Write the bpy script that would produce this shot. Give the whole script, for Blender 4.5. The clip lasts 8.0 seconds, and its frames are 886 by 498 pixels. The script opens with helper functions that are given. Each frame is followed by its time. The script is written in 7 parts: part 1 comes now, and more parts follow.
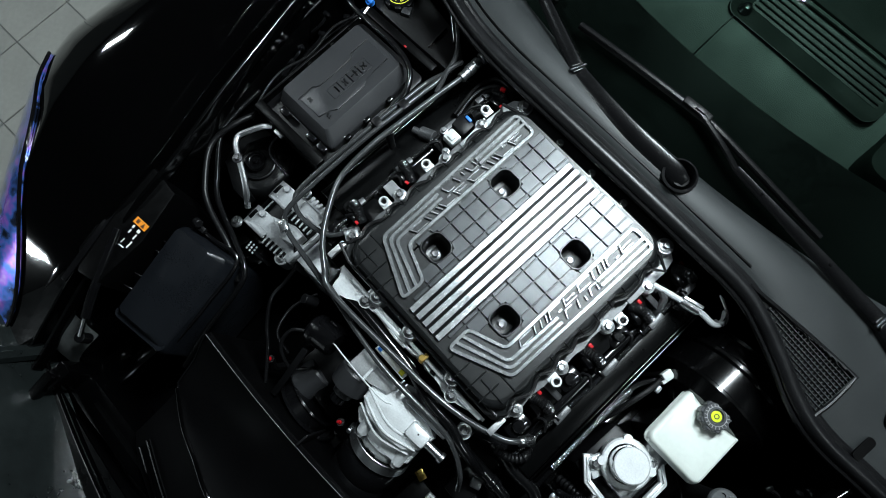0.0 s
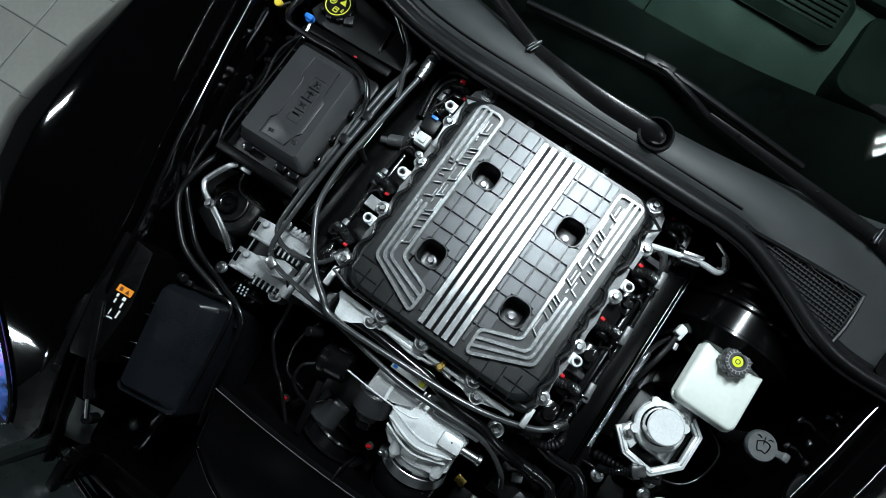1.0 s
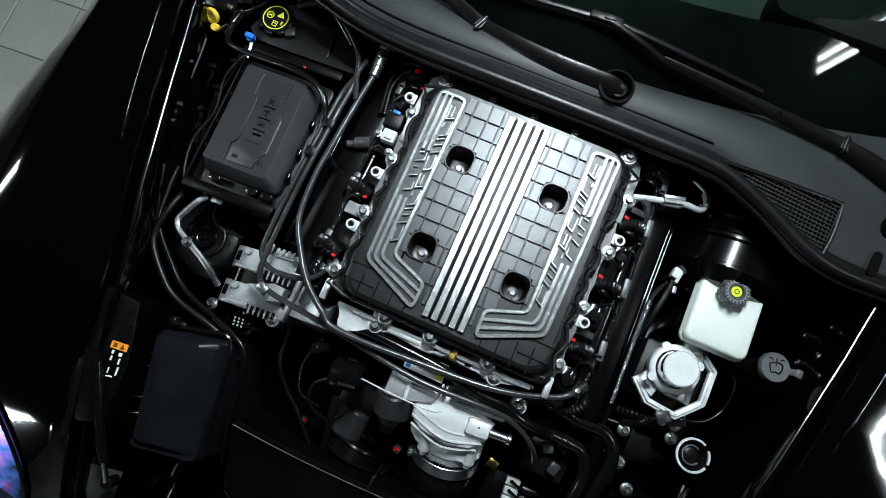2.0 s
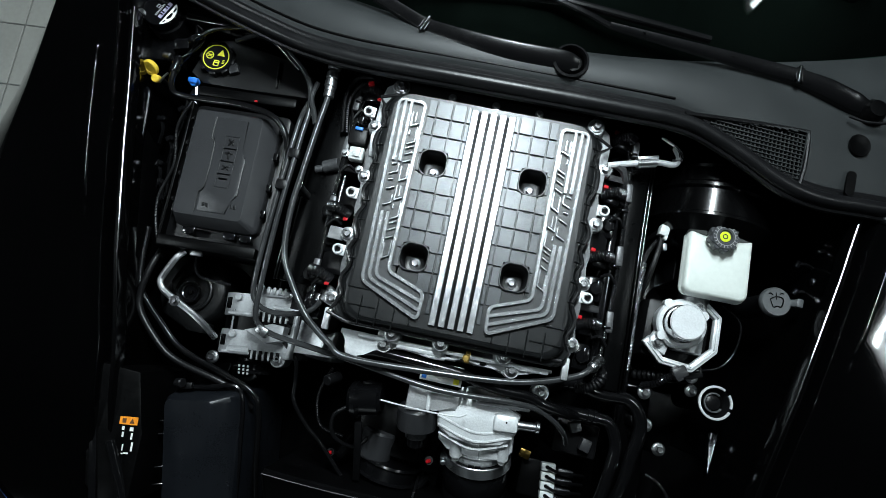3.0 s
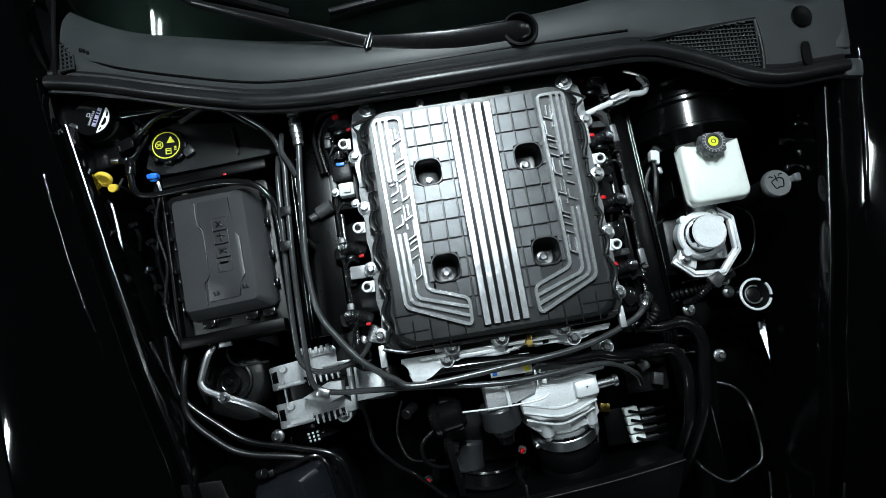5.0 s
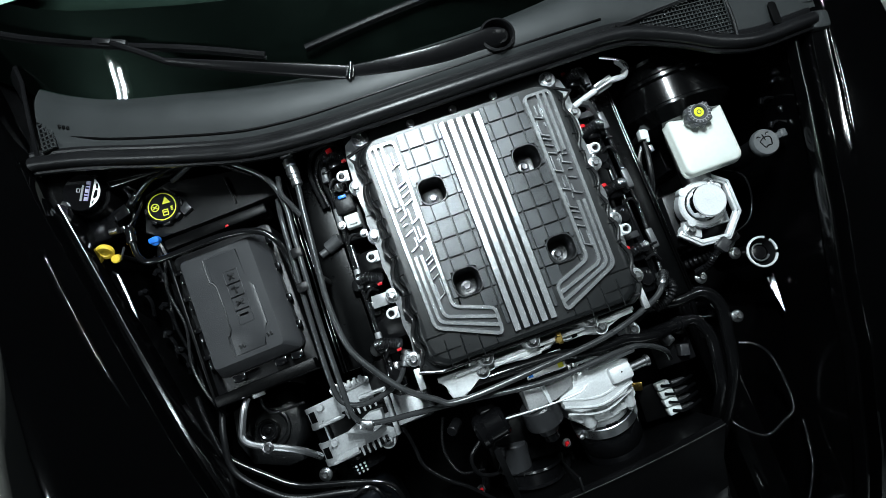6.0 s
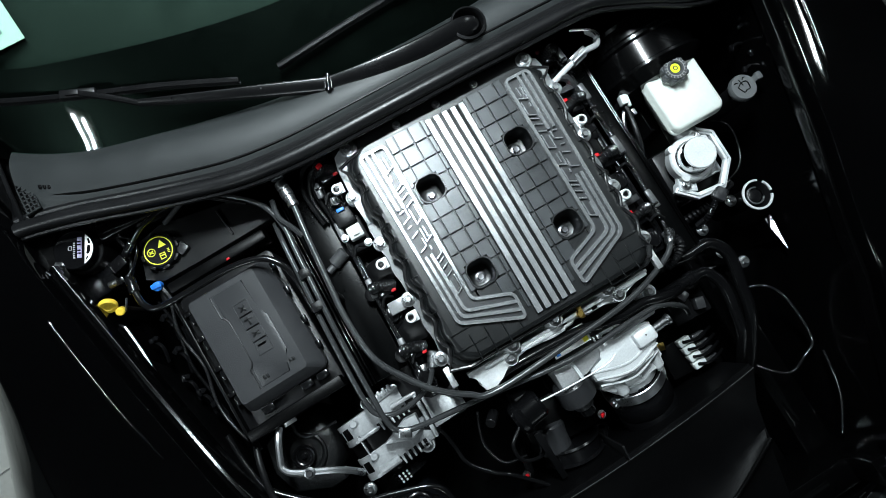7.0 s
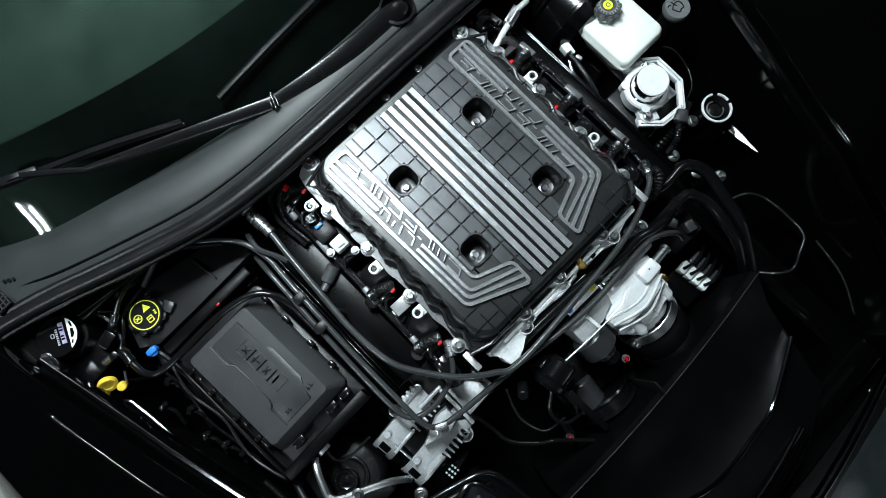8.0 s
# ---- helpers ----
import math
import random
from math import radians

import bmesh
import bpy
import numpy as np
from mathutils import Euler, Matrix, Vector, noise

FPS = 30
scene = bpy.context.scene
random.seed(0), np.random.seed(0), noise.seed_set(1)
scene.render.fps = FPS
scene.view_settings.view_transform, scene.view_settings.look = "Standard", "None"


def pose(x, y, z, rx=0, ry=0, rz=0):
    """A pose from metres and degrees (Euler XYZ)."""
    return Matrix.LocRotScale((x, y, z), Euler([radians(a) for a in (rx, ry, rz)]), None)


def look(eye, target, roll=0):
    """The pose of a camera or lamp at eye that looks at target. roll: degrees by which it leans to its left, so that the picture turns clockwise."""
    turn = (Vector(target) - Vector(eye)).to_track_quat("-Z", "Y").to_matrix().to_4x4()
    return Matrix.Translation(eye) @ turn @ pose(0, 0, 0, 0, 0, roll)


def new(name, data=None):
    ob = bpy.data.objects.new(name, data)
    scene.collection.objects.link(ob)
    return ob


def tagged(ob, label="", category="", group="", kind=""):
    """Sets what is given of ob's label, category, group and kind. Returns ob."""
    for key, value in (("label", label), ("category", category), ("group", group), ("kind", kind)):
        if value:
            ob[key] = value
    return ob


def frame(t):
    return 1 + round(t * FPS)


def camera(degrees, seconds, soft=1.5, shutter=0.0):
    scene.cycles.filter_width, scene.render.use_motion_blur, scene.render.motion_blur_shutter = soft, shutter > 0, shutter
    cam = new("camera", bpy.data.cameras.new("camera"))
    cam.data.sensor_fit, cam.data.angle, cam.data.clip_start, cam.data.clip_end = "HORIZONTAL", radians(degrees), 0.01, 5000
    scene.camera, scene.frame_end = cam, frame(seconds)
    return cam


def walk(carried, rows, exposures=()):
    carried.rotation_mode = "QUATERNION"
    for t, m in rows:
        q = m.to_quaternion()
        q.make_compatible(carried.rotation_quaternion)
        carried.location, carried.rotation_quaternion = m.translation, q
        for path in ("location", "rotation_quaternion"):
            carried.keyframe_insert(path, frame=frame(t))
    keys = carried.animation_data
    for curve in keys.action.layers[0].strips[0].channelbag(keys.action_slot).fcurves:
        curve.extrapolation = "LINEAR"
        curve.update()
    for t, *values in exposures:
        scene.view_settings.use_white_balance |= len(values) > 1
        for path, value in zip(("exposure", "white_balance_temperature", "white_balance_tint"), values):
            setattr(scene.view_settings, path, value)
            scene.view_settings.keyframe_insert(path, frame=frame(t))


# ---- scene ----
cam = camera(74.8, 8.0, 0.4)
PATH = [
    (0, (0.109, -0.21, 1.766), (-0.257, 0.079, -0.179), -2.2),
    (0.5, (0.086, -0.198, 1.765), (-0.241, 0.102, -0.185), -3.8),
    (1, (0.073, -0.213, 1.756), (-0.219, 0.11, -0.196), -4.5),
    (1.5, (0.062, -0.232, 1.752), (-0.189, 0.107, -0.203), -4.6),
    (2, (0.055, -0.234, 1.751), (-0.153, 0.123, -0.206), -4.2),
    (3.5, (-0.003, -0.226, 1.746), (-0.078, 0.151, -0.217), -2.9),
    (4, (-0.036, -0.23, 1.743), (-0.064, 0.149, -0.22), -1.1),
    (5.5, (-0.125, -0.185, 1.759), (-0.043, 0.136, -0.213), 2.0),
    (6, (-0.149, -0.161, 1.764), (-0.034, 0.146, -0.209), 3.2),
    (6.5, (-0.172, -0.149, 1.758), (-0.024, 0.143, -0.215), 4.6),
    (7, (-0.194, -0.146, 1.757), (-0.016, 0.13, -0.215), 5.6),
    (7.5, (-0.215, -0.144, 1.746), (0.004, 0.111, -0.226), 6.1),
    (8, (-0.226, -0.145, 1.737), (0.026, 0.077, -0.234), 6.4),
]
walk(cam, [(t, look(eye, target, roll)) for t, eye, target, roll in PATH], [(0, -0.15), (1, -0.22), (2, -0.25), (4, -0.22), (6, 0.06), (8, 0.11)])

# ---- light: ceiling tube lamps in a dark workshop ----
world = bpy.data.worlds.new("workshop_air")
scene.world = world
world.use_nodes = True
world.node_tree.nodes["Background"].inputs[0].default_value = (0.55, 0.62, 0.6, 1)
world.node_tree.nodes["Background"].inputs[1].default_value = 0.004
CEIL = 2.55
LAMPS = ((-0.04, 0.93, 42, 1.0, 0), (-2.21, -0.33, 10, 0.42, -41), (1.70, 0.30, 2.0, 0.4, -37), (-2.4, -3.7, 26, 1.0, -45))   # x, y, watts a tube, length, turn
for lx, ly, watts, ln, turn in LAMPS:
    for s in (-1, 1):
        ld = bpy.data.lights.new("tube_light", "AREA")
        ld.shape, ld.size, ld.size_y, ld.energy, ld.color = "RECTANGLE", 0.034, ln, watts, (0.825, 0.95, 1.0)
        lo = new("tube_light", ld)
        lo.matrix_world = pose(lx, ly, CEIL - 0.088, 0, 0, turn) @ pose(s * 0.04, 0, 0)

# ---- materials ----
def nodes_of(name):
    m = bpy.data.materials.new(name)
    m.use_nodes = True
    nt = m.node_tree
    return m, nt, nt.nodes["Principled BSDF"]


def surface(name, col, rough=0.5, metal=0.0, grain=200.0, bump=0.1, vary=0.25, coat=0.0, spec=0.5, stretch=None, coarse=14.0, bumpd=0.001):
    """A surface with colour variation at two scales, uneven gloss and a fine relief."""
    m, nt, b = nodes_of(name)
    n, l = nt.nodes, nt.links
    tc = n.new("ShaderNodeTexCoord")
    src = tc.outputs["Object"]
    if stretch:
        mp = n.new("ShaderNodeMapping")
        mp.inputs["Scale"].default_value = stretch
        l.new(src, mp.inputs["Vector"])
        src = mp.outputs[0]
    fine, big = n.new("ShaderNodeTexNoise"), n.new("ShaderNodeTexNoise")
    fine.inputs["Scale"].default_value, big.inputs["Scale"].default_value = grain, coarse
    fine.inputs["Detail"].default_value, big.inputs["Detail"].default_value = 4, 5
    l.new(src, fine.inputs["Vector"])
    l.new(tc.outputs["Object"], big.inputs["Vector"])
    mixed = n.new("ShaderNodeMath")
    mixed.operation = "MULTIPLY_ADD"
    mixed.inputs[1].default_value = 0.4
    l.new(fine.outputs[0], mixed.inputs[0])
    half = n.new("ShaderNodeMath")
    half.operation = "MULTIPLY"
    half.inputs[1].default_value = 0.6
    l.new(big.outputs[0], half.inputs[0])
    l.new(half.outputs[0], mixed.inputs[2])
    ramp = n.new("ShaderNodeValToRGB")
    lo, hi = 1 - vary, 1 + vary
    ramp.color_ramp.elements[0].position, ramp.color_ramp.elements[1].position = 0.3, 0.7
    ramp.color_ramp.elements[0].color = (*[c * lo for c in col], 1)
    ramp.color_ramp.elements[1].color = (*[min(1, c * hi) for c in col], 1)
    l.new(mixed.outputs[0], ramp.inputs[0])
    l.new(ramp.outputs[0], b.inputs["Base Color"])
    mr = n.new("ShaderNodeMapRange")
    mr.inputs["From Min"].default_value, mr.inputs["From Max"].default_value = 0.3, 0.7
    mr.inputs["To Min"].default_value, mr.inputs["To Max"].default_value = rough * 0.8, min(1, rough * 1.2)
    l.new(mixed.outputs[0], mr.inputs[0])
    l.new(mr.outputs[0], b.inputs["Roughness"])
    b.inputs["Metallic"].default_value = metal
    b.inputs["Specular IOR Level"].default_value = spec
    b.inputs["Coat Weight"].default_value = coat
    b.inputs["Coat Roughness"].default_value = 0.03
    if bump:
        bp = n.new("ShaderNodeBump")
        bp.inputs["Strength"].default_value, bp.inputs["Distance"].default_value = bump, bumpd
        l.new(fine.outputs[0], bp.inputs["Height"])
        l.new(bp.outputs[0], b.inputs["Normal"])
    return m


PAINT = surface("black_car_paint", (0.0007, 0.0007, 0.0008), 0.06, grain=900, bump=0.008, coat=1.0, coarse=5, spec=0.3)
PAINT_IN = surface("black_inner_paint", (0.001, 0.001, 0.0011), 0.11, grain=300, bump=0.05, coarse=9, spec=0.5)
PLASTIC = surface("black_plastic", (0.004, 0.004, 0.0044), 0.36, grain=700, bump=0.25, spec=0.22)
GLOSSY = surface("glossy_black_plastic", (0.0032, 0.0032, 0.0036), 0.15, grain=500, bump=0.08, spec=0.6)
COWL = surface("matte_cowl_plastic", (0.0165, 0.0185, 0.019), 0.5, grain=900, bump=0.25, vary=0.18, spec=0.35)
RUBBER = surface("black_rubber", (0.005, 0.005, 0.0055), 0.36, grain=400, bump=0.12, spec=0.35)
HOSE = surface("hose_rubber", (0.003, 0.003, 0.0033), 0.17, grain=300, bump=0.06, spec=0.55)
# near-black for black parts; also paints the darkness of slots, holes and pockets
NEARBLACK = surface("near_black_plastic_and_gaps", (0.0010, 0.0010, 0.0011), 0.38, grain=120, bump=0.2, spec=0.1)
LID = surface("crinkle_black_lid", (0.006, 0.0066, 0.007), 0.32, grain=520, bump=0.2, vary=0.35, bumpd=0.001, spec=0.42)
GRID = surface("lid_pad", (0.05, 0.053, 0.056), 0.3, grain=520, bump=0.22, vary=0.3, metal=0.5, bumpd=0.0012)
GREYBOX = surface("charcoal_plastic", (0.0235, 0.024, 0.0258), 0.32, grain=600, bump=0.3, vary=0.15, spec=0.45)
BRUSHED = surface("brushed_aluminium", (0.68, 0.70, 0.72), 0.19, 0.80, grain=2200, bump=0.12, vary=0.06, stretch=(0.05, 1, 1), coarse=40)
BADGE = surface("grey_brushed_badge", (0.56, 0.575, 0.59), 0.19, 0.82, grain=2200, bump=0.1, vary=0.06, stretch=(0.05, 1, 1), coarse=40)
CAST = surface("cast_aluminium", (0.36, 0.37, 0.38), 0.42, 1.0, grain=260, bump=0.5, vary=0.3)
CAST_PALE = surface("pale_cast_aluminium", (0.62, 0.63, 0.64), 0.4, 0.8, grain=300, bump=0.4, vary=0.25)
STEEL = surface("zinc_steel", (0.46, 0.47, 0.48), 0.3, 1.0, grain=500, bump=0.15, vary=0.25)
POLISHED = surface("polished_steel", (0.75, 0.76, 0.77), 0.14, 1.0, grain=500, bump=0.06, vary=0.1)
PIPE = surface("grey_coated_pipe", (0.05, 0.052, 0.054), 0.22, 0.45, grain=300, bump=0.06)
CAST_LIGHT = surface("bright_cast_aluminium", (0.64, 0.66, 0.67), 0.42, 0.22, grain=300, bump=0.3, vary=0.2)
CAST_MID = surface("dull_cast_aluminium", (0.37, 0.38, 0.39), 0.45, 0.45, grain=260, bump=0.4, vary=0.3)
CAST_DARK = surface("dark_cast_aluminium", (0.09, 0.092, 0.095), 0.4, 0.5, grain=260, bump=0.4, vary=0.35)
CLAMP = surface("satin_clamp_steel", (0.72, 0.73, 0.75), 0.3, 1.0, grain=400, bump=0.08, vary=0.1)
ARM = surface("satin_black_arm", (0.0035, 0.0035, 0.0038), 0.25, grain=900, bump=0.01, spec=0.3)
PANEL = surface("satin_black_panel", (0.0012, 0.0013, 0.0014), 0.3, grain=200, bump=0.12, spec=0.14)
TANKM = surface("black_tank_plastic", (0.0065, 0.0066, 0.007), 0.4, grain=200, bump=0.15, spec=0.35)
SHROUDM = surface("matte_shroud_plastic", (0.0013, 0.0013, 0.0015), 0.5, grain=160, bump=0.15, spec=0.07)
LOOM = surface("shiny_loom_sleeve", (0.006, 0.006, 0.0065), 0.16, grain=700, bump=0.7, spec=1.0)
WHITE = surface("milky_plastic", (0.62, 0.66, 0.62), 0.38, grain=120, bump=0.08, vary=0.07)
CONN = surface("pale_connector_plastic", (0.55, 0.58, 0.57), 0.45, grain=300, bump=0.1, vary=0.15)
YELLOW = surface("yellow_plastic", (0.75, 0.52, 0.05), 0.4, grain=300, bump=0.1)
YINK = surface("yellow_print", (0.78, 0.74, 0.05), 0.45, grain=300, bump=0.05)
LIME = surface("lime_print", (0.66, 0.78, 0.02), 0.4, grain=300, bump=0.05)
BLUE = surface("blue_plastic", (0.02, 0.17, 0.62), 0.4, grain=300, bump=0.1)
RED = surface("red_plastic", (0.5, 0.007, 0.012), 0.35, grain=300, bump=0.1)
ORANGE = surface("orange_label", (0.85, 0.27, 0.01), 0.45, grain=200, bump=0.03, vary=0.08)
INK = surface("dark_print", (0.12, 0.045, 0.01), 0.5, grain=200, bump=0.0)
PAPER = surface("white_paper", (0.78, 0.78, 0.76), 0.6, grain=200, bump=0.05, vary=0.05)
CAPDARK = surface("dark_grey_cap_plastic", (0.042, 0.044, 0.048), 0.4, grain=500, bump=0.25, vary=0.2)
CAPGREY = surface("grey_cap_plastic", (0.07, 0.074, 0.077), 0.42, grain=500, bump=0.2, vary=0.2)
GREYINK = surface("grey_print", (0.28, 0.28, 0.29), 0.6, grain=200, bump=0.0)
BRASS = surface("yellow_brass", (0.62, 0.42, 0.12), 0.3, 1.0, grain=300, bump=0.2)
# darker than DASH, for the vent, upper pad and instrument hood
VENT = surface("darker_dash_parts", (0.0016, 0.0024, 0.0020), 0.75, grain=700, bump=0.25, vary=0.12, spec=0.12)
DASH = surface("grey_dash_skin", (0.0033, 0.0056, 0.0046), 0.7, grain=900, bump=0.35, vary=0.12)
HOODIN = surface("hood_underside", (0.0095, 0.012, 0.012), 0.3, grain=60, bump=0.6, vary=0.45, coarse=7)
TILE = surface("pale_floor_tile", (0.26, 0.26, 0.24), 0.35, grain=60, bump=0.08, vary=0.14, coarse=4)
GROUT = surface("grey_grout", (0.13, 0.13, 0.125), 0.8, grain=200, bump=0.3)
WALLM = surface("dark_workshop_wall", (0.022, 0.025, 0.024), 0.8, grain=60, bump=0.2)
CEILM = surface("dark_ceiling", (0.011, 0.012, 0.012), 0.9, grain=60, bump=0.2)
ENAMEL = surface("white_lamp_enamel", (0.6, 0.6, 0.6), 0.4, grain=200, bump=0.05)

GLASS, nt, b = nodes_of("green_tinted_glass")
n, l = nt.nodes, nt.links
tr, gl, mx, fr = n.new("ShaderNodeBsdfTransparent"), n.new("ShaderNodeBsdfGlossy"), n.new("ShaderNodeMixShader"), n.new("ShaderNodeFresnel")
tr.inputs[0].default_value, gl.inputs["Roughness"].default_value = (0.34, 0.56, 0.445, 1), 0.01
fr.inputs[0].default_value = 1.5
l.new(fr.outputs[0], mx.inputs[0])
l.new(tr.outputs[0], mx.inputs[1])
l.new(gl.outputs[0], mx.inputs[2])
l.new(mx.outputs[0], n["Material Output"].inputs[0])

LENS, nt, b = nodes_of("headlight_lens")
b.inputs["Base Color"].default_value = (0.05, 0.10, 0.35, 1)
b.inputs["Roughness"].default_value, b.inputs["Metallic"].default_value = 0.12, 0.6
b.inputs["Coat Weight"].default_value = 1.0
ns = nt.nodes.new("ShaderNodeTexNoise")
ns.inputs["Scale"].default_value = 14
rp = nt.nodes.new("ShaderNodeValToRGB")
for pos, c in ((0.35, (0.02, 0.03, 0.06, 1)), (0.5, (0.10, 0.25, 0.85, 1)), (0.62, (0.45, 0.2, 0.9, 1))):
    e = rp.color_ramp.elements.new(pos)
    e.color = c
nt.links.new(ns.outputs[0], rp.inputs[0])
nt.links.new(rp.outputs[0], b.inputs["Base Color"])

GLOW, nt, b = nodes_of("lamp_tube_glow")
b.inputs["Emission Color"].default_value = (0.9, 1, 1, 1)
b.inputs["Emission Strength"].default_value = 22.0

# ---- mesh tools ----
I4 = Matrix.Identity(4)
ORIGIN = {}


def thing(name, at, label, category, group="", kind=""):
    ob = new(name)
    ob.empty_display_size = 0.03
    ob.location = at
    ORIGIN[ob] = Vector(at)
    return tagged(ob, label, category, group, kind)


def mesh_of(name, bm, mat, sharp=35):
    bmesh.ops.recalc_face_normals(bm, faces=bm.faces)
    me = bpy.data.meshes.new(name)
    bm.to_mesh(me)
    bm.free()
    me.materials.append(mat)
    me.shade_smooth()
    me.set_sharp_from_angle(angle=radians(sharp))
    return me


def part(name, bm, mat, parent, label="", sharp=35):
    """Links a bmesh, given in world metres, as one mesh under a thing or a part."""
    bm.transform(Matrix.Translation(-ORIGIN[parent]))
    ob = new(name, mesh_of(name, bm, mat, sharp))
    ob.parent = parent
    ORIGIN[ob] = ORIGIN[parent]
    return tagged(ob, label)


def piece(name, me, parent, m, label=""):
    """An object on shared mesh data, placed in the world by m, under its thing."""
    ob = new(name, me)
    ob.parent = parent
    ob.matrix_basis = Matrix.Translation(-ORIGIN[parent]) @ m
    ORIGIN[ob] = ORIGIN[parent]
    return tagged(ob, label)


def single(name, bm, mat, label, category, group="", kind="", sharp=35):
    """A thing of one mesh."""
    c = sum((v.co for v in bm.verts), Vector()) / len(bm.verts)
    c.z = min(v.co.z for v in bm.verts)
    bm.transform(Matrix.Translation(-c))
    ob = new(name, mesh_of(name, bm, mat, sharp))
    ob.location = c
    ORIGIN[ob] = c
    return tagged(ob, label, category, group, kind)


def join(*bms):
    out = bms[0]
    for o in bms[1:]:
        me = bpy.data.meshes.new("join")
        o.to_mesh(me)
        o.free()
        out.from_mesh(me)
        bpy.data.meshes.remove(me)
    return out


def box(sx, sy, sz, m=I4, bev=0.002, seg=2):
    bm = bmesh.new()
    bmesh.ops.create_cube(bm, size=1)
    bmesh.ops.scale(bm, vec=(sx, sy, sz), verts=bm.verts)
    if bev:
        bmesh.ops.bevel(bm, geom=bm.edges[:], offset=min(bev, sx * 0.45, sy * 0.45, sz * 0.45), segments=seg, profile=0.5, affect="EDGES")
    bm.transform(m)
    return bm


def lathe(profile, m=I4, seg=28, close=True):
    """Turns (radius, height) pairs round z."""
    bm = bmesh.new()
    rings = []
    for r, z in profile:
        if r < 1e-6:
            rings.append([bm.verts.new((0, 0, z))])
        else:
            rings.append([bm.verts.new((r * math.cos(2 * math.pi * i / seg), r * math.sin(2 * math.pi * i / seg), z)) for i in range(seg)])
    for a, b2 in zip(rings, rings[1:]):
        for i in range(seg):
            j = (i + 1) % seg
            if len(a) == 1 and len(b2) > 1:
                bm.faces.new((a[0], b2[i], b2[j]))
            elif len(b2) == 1 and len(a) > 1:
                bm.faces.new((a[i], a[j], b2[0]))
            elif len(a) > 1:
                bm.faces.new((a[i], a[j], b2[j], b2[i]))
    for ring in (rings[0], rings[-1]):
        if close and len(ring) > 1:
            bm.faces.new(ring)
    bm.transform(m)
    return bm


def cyl(r, h, m=I4, seg=24, bev=0.0015, r2=None):
    r2 = r if r2 is None else r2
    b2 = min(bev, h * 0.4, r * 0.4)
    return lathe([(0, 0), (r - b2, 0), (r, b2), (r2, h - b2), (r2 - b2, h), (0, h)], m, seg)


def slab(poly, z0, z1, m=I4, bev=0.0):
    """A plan outline raised from z0 to z1; bev rounds its top edge."""
    bm = bmesh.new()
    lo = [bm.verts.new((x, y, z0)) for x, y in poly]
    hi = [bm.verts.new((x, y, z1)) for x, y in poly]
    bm.faces.new(lo)
    top = bm.faces.new(hi)
    k = len(poly)
    for i in range(k):
        bm.faces.new((lo[i], lo[(i + 1) % k], hi[(i + 1) % k], hi[i]))
    if bev:
        bmesh.ops.bevel(bm, geom=list(top.edges), offset=bev, segments=2, profile=0.5, affect="EDGES")
    bm.transform(m)
    return bm


def rrect(w, h, r, k=4, cx=0.0, cy=0.0):
    out = []
    for qx, qy, a0 in ((1, 1, 0), (-1, 1, 90), (-1, -1, 180), (1, -1, 270)):
        for i in range(k + 1):
            a = radians(a0 + 90 * i / k)
            out.append((cx + qx * (w / 2 - r) + r * math.cos(a), cy + qy * (h / 2 - r) + r * math.sin(a)))
    return out


def spline(pts, k=8):
    """A smooth run of points through the given ones."""
    p = [Vector(q) for q in pts]
    p = [2 * p[0] - p[1]] + p + [2 * p[-1] - p[-2]]
    out = []
    for i in range(1, len(p) - 2):
        a, b2, c, d = p[i - 1:i + 3]
        for j in range(k):
            t = j / k
            out.append(0.5 * (2 * b2 + (c - a) * t + (2 * a - 5 * b2 + 4 * c - d) * t * t + (3 * b2 - a - 3 * c + d) * t ** 3))
    out.append(p[-2])
    return out


def tube(pts, r, seg=10, k=8, ribs=0.0, flat=1.0):
    """A hose along pts; ribs makes it corrugated."""
    way = spline(pts, k)
    if ribs:
        fine = []
        for a, b2 in zip(way, way[1:]):
            cnt = max(1, round((b2 - a).length / (ribs / 2)))
            fine += [a.lerp(b2, i / cnt) for i in range(cnt)]
        way = fine + [way[-1]]
    bm = bmesh.new()
    rings, up = [], Vector((0, 0, 1))
    for i, p in enumerate(way):
        d = (way[min(i + 1, len(way) - 1)] - way[max(i - 1, 0)]).normalized()
        side = d.cross(up)
        if side.length < 1e-3:
            side = Vector((1, 0, 0))
        side.normalize()
        up = side.cross(d).normalized()
        rr = r * (1.0 if not ribs or i % 2 else 0.8)
        rings.append([bm.verts.new(p + rr * (math.cos(2 * math.pi * j / seg) * side + flat * math.sin(2 * math.pi * j / seg) * up)) for j in range(seg)])
    for a, b2 in zip(rings, rings[1:]):
        for j in range(seg):
            bm.faces.new((a[j], a[(j + 1) % seg], b2[(j + 1) % seg], b2[j]))
    bm.faces.new(rings[0])
    bm.faces.new(rings[-1])
    return bm


def sheet(rows, thick=0.0):
    """A skin over rows of points; thick gives it depth downwards along its normals."""
    bm = bmesh.new()
    vs = [[bm.verts.new(p) for p in row] for row in rows]
    for a, b2 in zip(vs, vs[1:]):
        for i in range(len(a) - 1):
            bm.faces.new((a[i], a[i + 1], b2[i + 1], b2[i]))
    bmesh.ops.recalc_face_normals(bm, faces=bm.faces)
    if thick:
        if sum(f.normal.z * f.calc_area() for f in bm.faces) < 0:
            bmesh.ops.reverse_faces(bm, faces=bm.faces[:])
        bmesh.ops.solidify(bm, geom=bm.faces[:], thickness=thick)
    return bm


